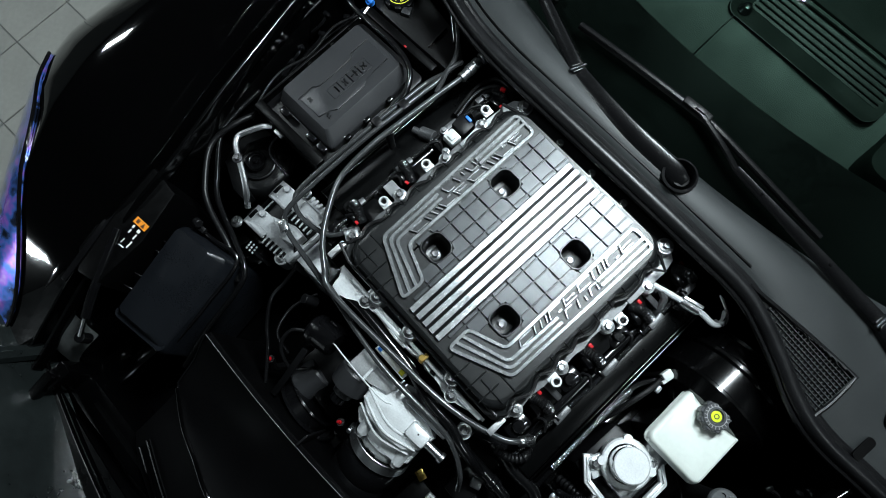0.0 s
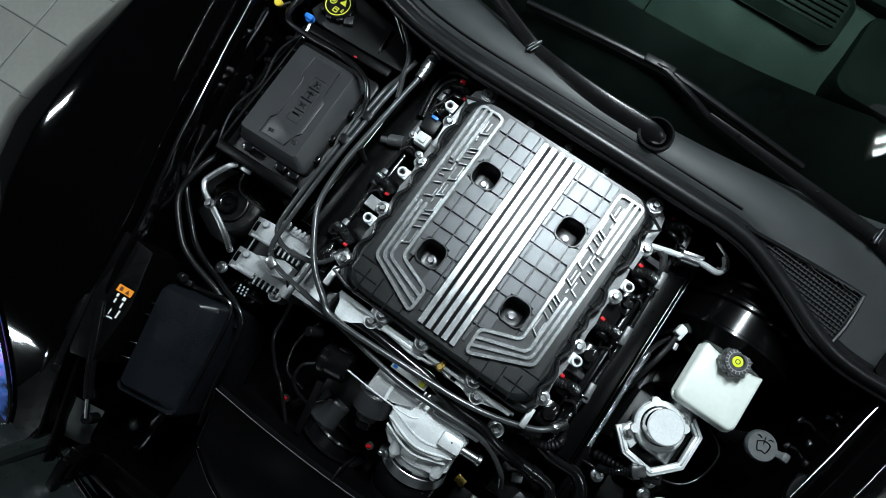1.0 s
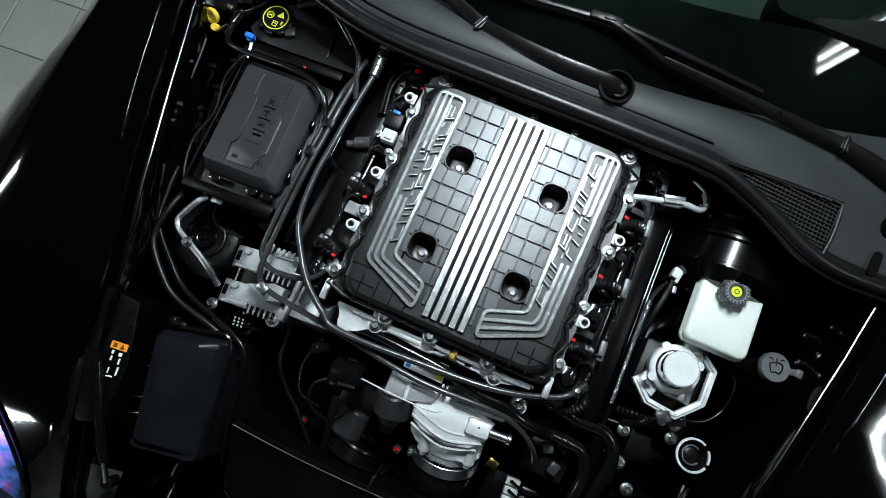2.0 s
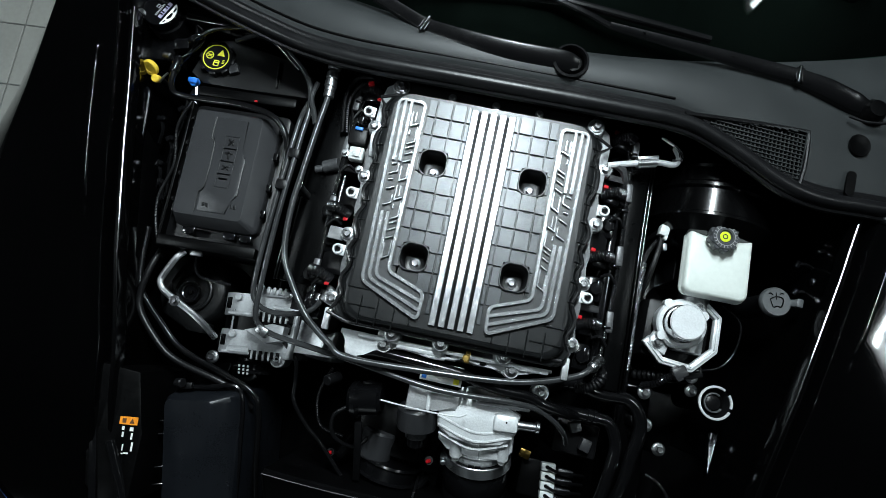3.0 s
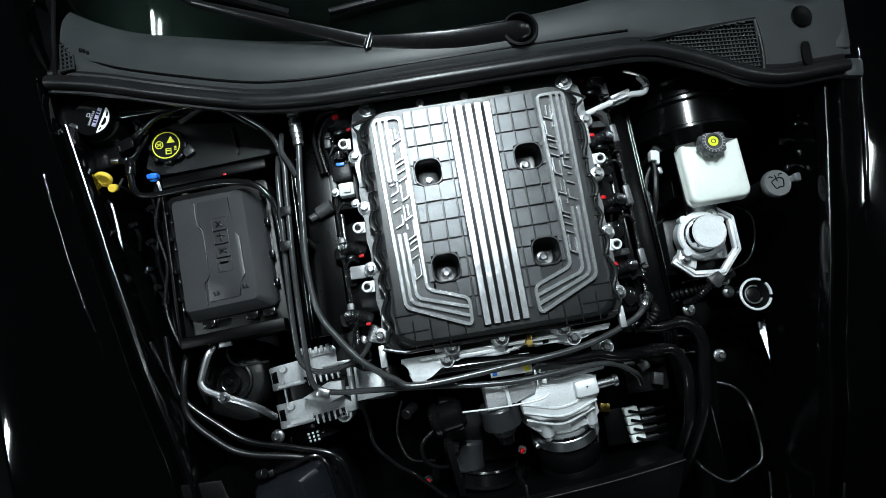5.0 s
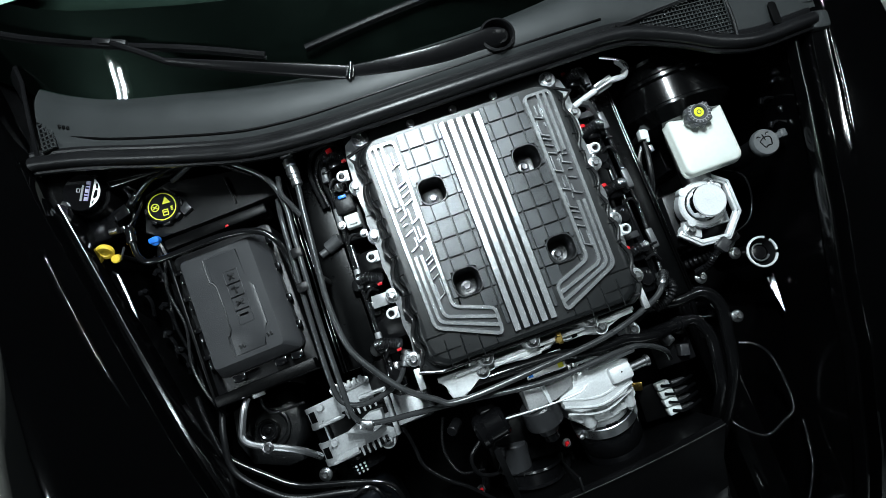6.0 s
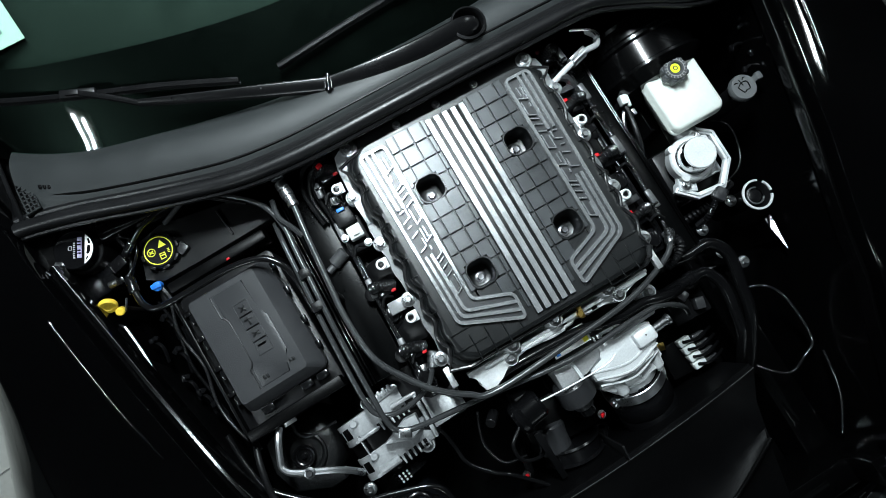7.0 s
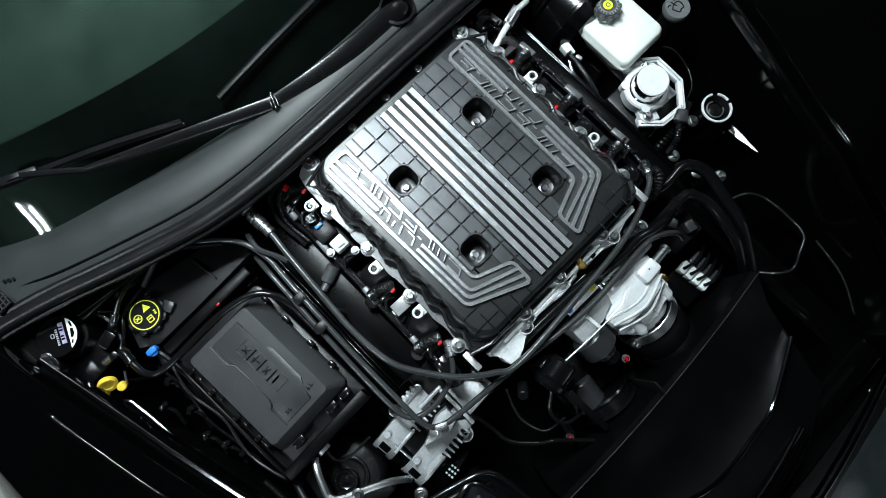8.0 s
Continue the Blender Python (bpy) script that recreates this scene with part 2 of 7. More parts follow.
def along(a, b2, roll=0.0):
    """A pose at a whose z axis points to b2."""
    d = Vector(b2) - Vector(a)
    return Matrix.Translation(a) @ d.to_track_quat("Z", "Y").to_matrix().to_4x4() @ pose(0, 0, 0, 0, 0, roll)


BOLT = mesh_of("bolt", join(lathe([(0, 0), (0.0105, 0), (0.0105, 0.0022), (0.0082, 0.003), (0.0066, 0.003)], seg=20),
                            lathe([(0.0066, 0.0025), (0.0066, 0.0085), (0.0056, 0.0098), (0.0046, 0.0098), (0.004, 0.0085), (0, 0.0085)], seg=6)), STEEL, 30)
BOLT_D = mesh_of("bolt", join(lathe([(0, 0), (0.0095, 0), (0.0095, 0.002), (0.0062, 0.003)], seg=20), lathe([(0.0062, 0.0025), (0.0062, 0.008), (0.0052, 0.0092), (0, 0.0088)], seg=6)), surface("dull_bolt_steel", (0.2, 0.2, 0.21), 0.32, 1.0, grain=500, bump=0.15), 30)
BOLT_S = mesh_of("bolt", join(lathe([(0, 0), (0.0072, 0), (0.0072, 0.0015), (0.0046, 0.002)], seg=16),
                              lathe([(0.0046, 0.0015), (0.0046, 0.006), (0.0038, 0.007), (0, 0.007)], seg=6)), STEEL, 30)


def bolt(parent, x, y, z, small=False, name="bolt"):
    return piece(name, BOLT_S if small else BOLT, parent, pose(x, y, z, 0, 0, (x * 977 + y * 613) * 360 % 60))


def lerp(table, v):
    """Straight interpolation in a short table of (key, value)."""
    if v <= table[0][0]:
        return table[0][1]
    for (a, p), (b2, q) in zip(table, table[1:]):
        if v <= b2:
            return p + (q - p) * (v - a) / (b2 - a)
    return table[-1][1]

# ---- the workshop ----
def room():
    fl = tagged(new("floor", mesh_of("floor", box(10, 10, 0.1, pose(0, 0, -0.056), 0), GROUT)), "grey grout bed of the tiled workshop floor", "floor", kind="structure")
    ORIGIN[fl] = Vector((0, 0, 0))
    ce = tagged(new("ceiling", mesh_of("ceiling", box(10, 10, 0.1, pose(0, 0, CEIL + 0.05), 0), CEILM)), "dark workshop ceiling", "ceiling", kind="structure")
    for nm, x, y, sx, sy in (("wall_north", 0, 5.05, 10.2, 0.1), ("wall_south", 0, -5.05, 10.2, 0.1), ("wall_east", 5.05, 0, 0.1, 10), ("wall_west", -5.05, 0, 0.1, 10)):
        tagged(new(nm, mesh_of(nm, box(sx, sy, CEIL + 0.1, pose(x, y, CEIL / 2), 0), WALLM)), "dark plain workshop wall", "wall", kind="structure")
    return fl


def ceiling_lamp(x, y, ln, turn):
    th = thing("ceiling_lamp", (x, y, CEIL - 0.09), "white twin tube lamp on the dark ceiling", "lamp", "ceiling lamps")
    m = pose(x, y, CEIL, 0, 0, turn)
    part("housing", box(0.2, ln + 0.06, 0.05, m @ pose(0, 0, -0.025), 0.006), ENAMEL, th)
    for s in (-1, 1):
        part("lamp_tube", cyl(0.014, ln, m @ pose(s * 0.04, -ln / 2, -0.066, -90), 14), GLOW, th, "glowing white tube")
    return th


FLOOR = room()
for lx, ly, watts, ln, turn in LAMPS:
    ceiling_lamp(lx, ly, ln, turn)

# ---- the car's body, in the car's own axes: B turns them into the world's ----
B = pose(-0.006, 0, 0, 0, 0, 2.3)
LIPX = ((-0.95, 0.44), (-0.72, 0.475), (-0.5, 0.515), (-0.31, 0.556), (-0.16, 0.600), (0.04, 0.648), (0.30, 0.701), (0.6, 0.74), (1.3, 0.76))
LIPZ = ((-0.95, 0.63), (-0.75, 0.68), (-0.58, 0.745), (-0.4, 0.785), (0.1, 0.80), (0.35, 0.82), (0.6, 0.86), (1.3, 0.90))
OUTX = ((-0.98, 0.64), (-0.85, 0.70), (-0.66, 0.80), (-0.53, 0.89), (-0.42, 0.95), (-0.3, 0.985), (-0.1, 0.985), (0.1, 0.955), (0.3, 0.925), (0.5, 0.92), (1.3, 0.93))
SIDE = ((0.0, 0.004), (0.2, 0.0068), (0.38, 0.0092), (0.47, 0.0105), (0.482, 0.0098), (0.495, 0.0078), (0.55, -0.004), (0.65, -0.024), (0.72, -0.042), (0.80, -0.066), (0.88, -0.096), (0.94, -0.127), (1.0, -0.175))
SAG = ((0.0, 0.0), (0.3, 0.05), (1.3, 0.055))      # the flank falls away behind the wheel
RISE = ((-0.95, 0.25), (-0.7, 0.4), (-0.5, 0.75), (-0.3, 1.0), (0.0, 0.9), (0.3, 0.85), (0.6, 0.7), (1.3, 0.5))   # how much of the crown each section has   # fender section: outwards, down
CROWN = ((-0.95, 0.64), (-0.75, 0.70), (-0.55, 0.77), (-0.3, 0.835), (0.0, 0.835), (0.3, 0.815), (0.6, 0.84), (1.3, 0.90))


def arch(y):
    d = 0.37 ** 2 - (y + 0.30) ** 2
    return 0.33 + math.sqrt(d) if d > 0 else 0.2


def hump(y, a):
    """The crown of the fender over the wheel."""
    return 0.016 * math.exp(-((y + 0.28) / 0.17) ** 2 - ((a - 0.47) / 0.3) ** 2)


def fender_rows(s):
    rows = []
    y = -0.95
    while y <= 1.0:
        w, z, o, c = lerp(LIPX, y), lerp(LIPZ, y), lerp(OUTX, y), lerp(CROWN, y)
        o = max(o, w + 0.05)
        d = o - w
        bot = min(max(0.2, arch(y)), c - 0.30)
        e = min(0.033, d * 0.5)
        r = d - e
        k = math.exp(-((y - 0.04) / 0.14) ** 4)      # the crease runs out to both ends
        q = 1 - 0.3 * math.exp(-((y + 0.3) / 0.25) ** 2)      # fuller over the wheel
        prof = [(w - 0.001, z - 0.06), (w + 0.001, z - 0.003), (w + 0.0035, z - 0.0002), (w + 0.006, z), (w + e * 0.5, z + 0.002), (w + e - 0.0022, z + 0.003), (w + e - 0.0008, z + 0.003 + 0.0044 * k), (w + e - 0.0002, z + 0.003 + 0.005 * k), (w + e + 0.0005, z + 0.003 + 0.0052 * k), (w + e + 0.005, z + 0.0035 + 0.0053 * k)]
        prof += [(w + e + r * a, z + (h * q if h < 0 else h * lerp(RISE, y)) + hump(y, a) - a * lerp(SAG, y)) for a, h in SIDE[1:]] + [(o - 0.004, max(bot + 0.02, z - 0.34)), (o - 0.012, bot), (o - 0.05, bot)]
        rows.append([(s * a, y, h) for a, h in prof])
        y += 0.025
    return rows


def lip_rows(s, y0=-0.76, y1=0.30):
    """The painted inner flange of the fender, with its gutter and upstanding edge."""
    rows = []
    y = y0
    while y <= y1 + 1e-6:
        w, z = lerp(LIPX, y), lerp(LIPZ, y)
        prof = [(w - 0.001, z - 0.034), (w - 0.010, z - 0.034), (w - 0.016, z - 0.016), (w - 0.019, z - 0.007), (w - 0.0238, z - 0.006), (w - 0.0254, z - 0.0068), (w - 0.027, z - 0.012), (w - 0.029, z - 0.03), (w - 0.022, z - 0.045),
                (w - 0.018, z - 0.09), (w - 0.02, z - 0.2), (w - 0.04, 0.40)]
        rows.append([(s * a, y, h) for a, h in prof])
        y += 0.04
    return rows


def turned(bm):
    bm.transform(B)
    return bm


def car_body():
    th = thing("car_body", (0, 0, 0), "glossy black sports car body with open engine bay", "car")
    for s in (-1, 1):
        part("fender", turned(sheet(fender_rows(s), 0.003)), PAINT, th, "glossy black painted fender", 40)
        part("inner_fender", turned(sheet(lip_rows(s), 0.003)), PAINT_IN, th, "black painted inner fender flange", 18)
        wheel = part("wheel", turned(cyl(0.12, 0.2, pose(s * 0.78 - 0.1, -0.30, 0.335, 0, 90), 24)), CAST, th, "cast alloy wheel")
        part("tyre", turned(lathe([(0.24, -0.13), (0.31, -0.14), (0.335, -0.11), (0.335, 0.11), (0.31, 0.14), (0.24, 0.13)], pose(s * 0.78, -0.30, 0.335, 0, 90), 40, False)), RUBBER, wheel, "black tyre")
        part("rim", turned(lathe([(0.24, -0.12), (0.22, -0.1), (0.2, 0.0), (0.22, 0.1), (0.24, 0.12)], pose(s * 0.78, -0.30, 0.335, 0, 90), 40, False)), CAST, wheel)
        # headlight, let into the fender's front corner
        rows = []
        for i in range(13):
            f = i / 12
            y = -0.36 - 0.47 * f
            w, o, z = lerp(LIPX, y), lerp(OUTX, y), lerp(LIPZ, y)
            r = o - w - 0.033
            a0 = lerp(((-0.85, 0.05), (-0.70, 0.12), (-0.556, 0.42), (-0.432, 0.63), (-0.36, 0.9)), y)
            q = 1 - 0.3 * math.exp(-((y + 0.3) / 0.25) ** 2)
            rows.append([(s * (w + 0.033 + r * g + 0.004), y, z + (lerp(SIDE, g) * q if lerp(SIDE, g) < 0 else lerp(SIDE, g) * lerp(RISE, y)) + hump(y, g) + 0.006) for g in [a0 + (0.985 - a0) * k / 5 for k in range(6)]])
        hl = part("headlight", turned(sheet(rows, 0.006)), LENS, th, "bluish mirrored headlight lens")
        part("headlight_trim", turned(tube([r[0] for r in rows], 0.0035, 6, 3)), GLOSSY, hl)
        part("side_skirt", turned(box(0.12, 1.0, 0.18, pose(s * 0.83, 0.62, 0.22), 0.03)), PAINT, th)
    part("weld_flange", tube([(0.668, 0.20, 0.735), (0.660, 0.17, 0.735), (0.650, 0.09, 0.732), (0.638, 0.006, 0.73), (0.622, -0.018, 0.728), (0.612, -0.06, 0.726), (0.599, -0.121, 0.722)], 0.0022, 8, 6), PAINT_IN, th)
    # added near-black blocks stand for the dark gap beyond the inner flange
    for s in (-1, 1):
        part("corner_filler", turned(box(0.13, 0.26, 0.05, pose(s * 0.725, 0.43, 0.735), 0.006)), NEARBLACK, th, "added near-black block filling the dark gap at the cowl corner")
    # firewall, bay floor, front crossmember and bumper skin
    part("firewall", turned(box(1.34, 0.03, 0.37, pose(0, 0.315, 0.575), 0.006)), PAINT_IN, th, "black firewall")
    part("bay_floor", turned(box(1.24, 1.1, 0.03, pose(0, -0.24, 0.40), 0.006)), NEARBLACK, th, "black underbody tray")
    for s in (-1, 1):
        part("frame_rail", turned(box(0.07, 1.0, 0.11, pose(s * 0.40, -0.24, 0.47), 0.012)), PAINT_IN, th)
    part("radiator_pack", turned(box(0.86, 0.34, 0.2, pose(0, -0.95, 0.46), 0.02)), NEARBLACK, th, "black radiator pack under the nose")
    part("crossmember", turned(box(1.0, 0.06, 0.14, pose(0, -0.74, 0.54), 0.015)), PAINT_IN, th)
    front = []
    for j in range(7):
        g = j / 6
        front.append([(u * (0.56 + 0.06 * math.sin(math.pi * g * 0.6)), -0.775 - 0.42 * math.sin(math.pi * 0.5 * min(1, g * 1.35)) * (1 - 0.6 * u * u) + 0.04 * u * u, 0.655 - 0.02 * u * u - 0.16 * g - 0.28 * max(0, g - 0.6) / 0.4) for u in [k / 6 - 1 for k in range(13)]])
    part("front_bumper", turned(sheet(front, 0.004)), PAINT, th, "glossy black front bumper skin")
    part("hinge_lip", turned(tube([(u * 0.56, -0.822 + 0.11 * abs(u) ** 1.5, 0.655 - 0.01 * u * u) for u in (-1, -0.8, -0.6, -0.4, -0.2, 0, 0.2, 0.4, 0.6, 0.8, 1)], 0.0035, 8)), PAINT, th)
    return th


car_body()


def hood():
    """The raised hood, hinged at the front, its underside towards the bay."""
    th = thing("hood", B @ Vector((0, -0.83, 0.66)), "raised black hood hinged at the car's front", "hood")
    us = [k / 8 - 1 for k in range(17)]

    def face(off, gs, wide):
        """A skin of the hood, off metres towards the bay."""
        bm = sheet([[(u * (0.60 + 0.10 * g) * wide, -0.84 + 0.125 * abs(u) ** 1.5 - 0.29 * g - 0.05 * (1 - u * u) * g + off(u, g), 0.61 + 1.0 * g) for u in us] for g in gs], 0.003)
        return turned(bm)
    part("hood_skin", face(lambda u, g: -0.03, [k / 8 for k in range(9)], 1.0), PAINT, th, "glossy black outer skin")
    part("hood_liner", face(lambda u, g: 0.012 * math.sin(7 * u + 2.5 * g) * math.sin(9 * g + 0.6) + 0.012 * (abs(u) > 0.75), [k / 24 * 0.97 for k in range(25)], 0.96), HOODIN, th, "grey-black ribbed hood underside")
    for s in (-1, 1):
        part("hood_rib", turned(tube([(s * 0.47, -0.735, 0.64), (s * 0.5, -0.83, 0.9), (s * 0.55, -1.03, 1.5)], 0.016, 8)), HOODIN, th)
        part("hinge_arm", join(box(0.02, 0.16, 0.02, B @ pose(s * 0.40, -0.80, 0.67, 18), 0.004), box(0.03, 0.05, 0.10, B @ pose(s * 0.40, -0.73, 0.635), 0.004)), PAINT_IN, th, "black hood hinge arm")
    return th


hood()


# ---- cowl, seal, windshield, dash and wipers ----
SEAL = [(x, y + 0.018, 0.858 - 0.1 * x * x) for x, y in ((-0.72, 0.317), (-0.70, 0.314), (-0.62, 0.294), (-0.52, 0.262), (-0.43, 0.236), (-0.35, 0.217), (-0.26, 0.209), (-0.17, 0.210), (-0.06, 0.214), (0.1, 0.221), (0.22, 0.227), (0.275, 0.230),
        (0.32, 0.227), (0.37, 0.212), (0.42, 0.193), (0.466, 0.173), (0.515, 0.161), (0.56, 0.160), (0.61, 0.166), (0.665, 0.172))]
SEALW = spline(SEAL, 4)


def seal_y(x):
    return lerp([(p.x, p.y) for p in SEALW], x)


def sweep(x):
    """How much further back the glass edge runs towards the passenger corner."""
    return 0.010 * min(1, max(0, (-x - 0.2) / 0.25)) + 1.3 * max(0, -x - 0.53) ** 2


def glass_pt(u, v, dz=0.0):
    """A point of the windshield: u across from -1 to 1, v up from 0 to 1."""
    x = 0.74 * u * (1 - 0.12 * v)
    return B @ Vector((x, 0.325 + 0.30 * x * x + sweep(x) * (1 - v) + 0.80 * v, 0.815 - 0.035 * u * u + 0.42 * v - 0.04 * v * v + dz))


def seal():
    th = thing("hood_seal", (0, 0.24, 0.84), "black rubber bulb seal along the cowl edge", "seal")
    part("bulb", tube(SEAL, 0.012, 12, 4), RUBBER, th)
    part("flange", tube([(x, y - 0.0145, z - 0.008) for x, y, z in SEAL], 0.0042, 8, 4, flat=1.4), RUBBER, th)
    part("channel", tube([(x, y + 0.018, z - 0.006) for x, y, z in SEAL], 0.007, 8, 4), RUBBER, th)
    part("carrier", tube([(x, y + 0.003, z - 0.02) for x, y, z in SEAL], 0.012, 8, 4, flat=1.0), PLASTIC, th)


def cowl():
    th = thing("cowl_panel", (0, 0.3, 0.83), "matte dark grey plastic cowl panel below windshield", "cowl panel")
    xs = [-0.690 + 1.37 * k / 112 for k in range(113)]
    swell = spline([(f, dz, 0) for f, dz in ((0.0, 0.0), (0.12, 0.006), (0.3, 0.010), (0.5, 0.009), (0.7, 0.002), (0.88, -0.014), (1.0, -0.03))], 4)
    rows = []
    for f, dz, _ in swell:
        row = []
        for x in xs:
            y0 = seal_y(x) + 0.022
            q = B.inverted() @ Vector((x, 0, 0))
            y1 = (B @ Vector((q.x, 0.335 + 0.30 * q.x ** 2 + sweep(q.x), 0))).y
            drop = 0.1 * x * x
            row.append((x, y0 + (y1 - y0) * f, 0.853 + dz - drop))
        rows.append(row)
    bm = sheet(rows)
    # openings for the air grille and the wiper spindle; the drain holes aren't cut
    def inside(x, y):
        if 0.318 < x < 0.506 and y < 0.258 + 0.115 * (x - 0.31) and y > seal_y(x) + 0.024:
            return True
        return (x - 0.098) ** 2 + (y - 0.298) ** 2 < 0.026 ** 2
    bmesh.ops.subdivide_edges(bm, edges=bm.edges[:], cuts=2, use_grid_fill=True)
    bmesh.ops.delete(bm, geom=[f for f in bm.faces if inside(*f.calc_center_median()[:2])], context="FACES")
    bmesh.ops.solidify(bm, geom=bm.faces[:], thickness=-0.003)
    part("panel", bm, COWL, th, sharp=50)
    # the crease's shade is a near-black tube laid along the panel
    part("fold", tube([(x, seal_y(x) + 0.033 + 1.8 * max(0, -x - 0.57) ** 2, 0.8612 - 0.1 * x * x) for x in [-0.685 + 0.965 * k / 20 for k in range(21)]], 0.0025, 6, 2), NEARBLACK, th, "near-black tube drawn as the fold's dark crease")
    # mesh of the air inlet
    gr = part("grille_frame", tube([(x, y, 0.863 - 0.1 * x * x) for x, y in ((0.300, 0.2585), (0.40, 0.2715), (0.498, 0.283), (0.508, 0.276), (0.509, 0.225), (0.504, 0.186))], 0.0038, 8), PLASTIC, th, "dark frame of the air inlet")
    bars = bmesh.new()
    for k in range(29):
        x = 0.305 + 0.007 * k
        ya, yb = seal_y(x) + 0.016, 0.2575 + 0.115 * (x - 0.31)
        if yb - ya > 0.006:
            bars = join(bars, box(0.0016, yb - ya, 0.004, pose(x, (ya + yb) / 2, 0.857 - 0.1 * x * x, 0, 0, 0), 0))
    for k in range(15):
        y = 0.178 + 0.007 * k
        xa = 0.30
        while xa < 0.505 and (seal_y(xa) + 0.016 > y or y > 0.2575 + 0.115 * (xa - 0.31)):
            xa += 0.004
        if xa < 0.498:
            bars = join(bars, box(0.506 - xa, 0.0016, 0.004, pose((0.506 + xa) / 2, y, 0.859 - 0.1 * (0.506 + xa) ** 2 / 4, 0, 5.5 * (xa + 0.506) / 0.9, 0), 0))
    part("grille_mesh", bars, COWL, gr, "fine square mesh")
    part("grille_pan", sheet([[(x, seal_y(x) + 0.005, 0.815), (x, 0.292, 0.815)] for x in (0.30, 0.35, 0.40, 0.46, 0.52)], 0.003), NEARBLACK, th)
    # drain holes: near-black disc and slab on the panel paint their inner shade
    part("drain_hole_dark", lathe([(0.0195, 0.0), (0.0185, 0.0015), (0.0165, 0.001), (0.0155, 0.0005), (0, 0.0005)], pose(0.594, 0.281, 0.834, 3, 6), 28, False), NEARBLACK, th)
    part("drain_slot_dark", slab(rrect(0.016, 0.042, 0.006, 3), 0, 0.0015, pose(0.588, 0.213, 0.831, 3, 6)), NEARBLACK, th)
    # small slots and grille at the passenger corner, the openings' shade drawn as near-black solids
    for k in range(3):
        part("slot", box(0.0045, 0.006, 0.005, pose(-0.651 + 0.0065 * k, 0.378 - 0.0035 * k, 0.8250), 0.001), NEARBLACK, th)
    edge = [(-0.690, 0.342), (-0.666, 0.347), (-0.663, 0.377), (-0.682, 0.395), (-0.690, 0.402)]
    end = part("end_grille", slab(edge, 0.806, 0.8195, I4, 0.0008), NEARBLACK, th, "near-black backing painting the dark behind the end mesh")
    for k in range(4):
        part("bar", box(0.0017, 0.050 - 0.0065 * k, 0.003, pose(-0.688 + 0.0072 * k, 0.370 - 0.0028 * k, 0.8203, 0, 0, 3), 0), COWL, end)
    for k in range(7):
        part("bar", box(0.025 if k < 4 else 0.031 - 0.0055 * (k - 2), 0.0017, 0.003, pose(-0.677 - 0.0028 * max(0, k - 3), 0.347 + 0.0078 * k, 0.8203, 0, 0, 8), 0), COWL, end)
    part("end_panel", sheet([[(xi, y, 0.813), (xi - 0.006, y, 0.812), (xo, y, 0.782)] for y, xi, xo in ((0.338, -0.701, -0.745), (0.373, -0.702, -0.733), (0.405, -0.703, -0.726), (0.451, -0.703, -0.724), (0.484, -0.702, -0.732), (0.518, -0.708, -0.742))], 0.003), PLASTIC, th, "narrow end panel beside the windshield")
    part("corner_cap", join(box(0.035, 0.16, 0.02, pose(0.672, 0.30, 0.808, 0, 0, -6), 0.008), box(0.036, 0.036, 0.024, pose(0.676, 0.185, 0.806, 0, 0, -8), 0.008)), COWL, th)
    part("spindle_well", lathe([(0.030, 0.022), (0.026, 0.024), (0.024, 0.018), (0.024, -0.03), (0, -0.03)], pose(0.098, 0.298, 0.848), 32, False), PLASTIC, th)
    return th


def windshield():
    us = [k / 12 - 1 for k in range(25)]
    bm = sheet([[glass_pt(u, v) for u in us] for v in (0, 0.03, 0.06, 0.1, 0.2, 0.4, 0.6, 0.8, 1.0)])
    ob = single("windshield", bm, GLASS, "green tinted windshield glass with black border", "windshield")
    ob.visible_shadow = False
    # black band just under the lower part of the glass
    bd = sheet([[glass_pt(u, v * (0.175 + 0.02 * u * u), -0.004) for u in us] for v in (0, 0.5, 1)], 0.001)
    c = ORIGIN[ob]
    part("border", bd, NEARBLACK, ob, "black band along the bottom of the glass")
    for s in (-1, 1):
        part("pillar", tube([glass_pt(s * 1.02, v, 0.0) + Vector((s * 0.02, 0, 0)) for v in (-0.03, 0.3, 0.65, 1.0)], 0.03, 10), PAINT, ob, "black windshield pillar")
    part("header", tube([glass_pt(u, 1.01) for u in (-1, -0.5, 0, 0.5, 1)], 0.025, 10), PAINT, ob)


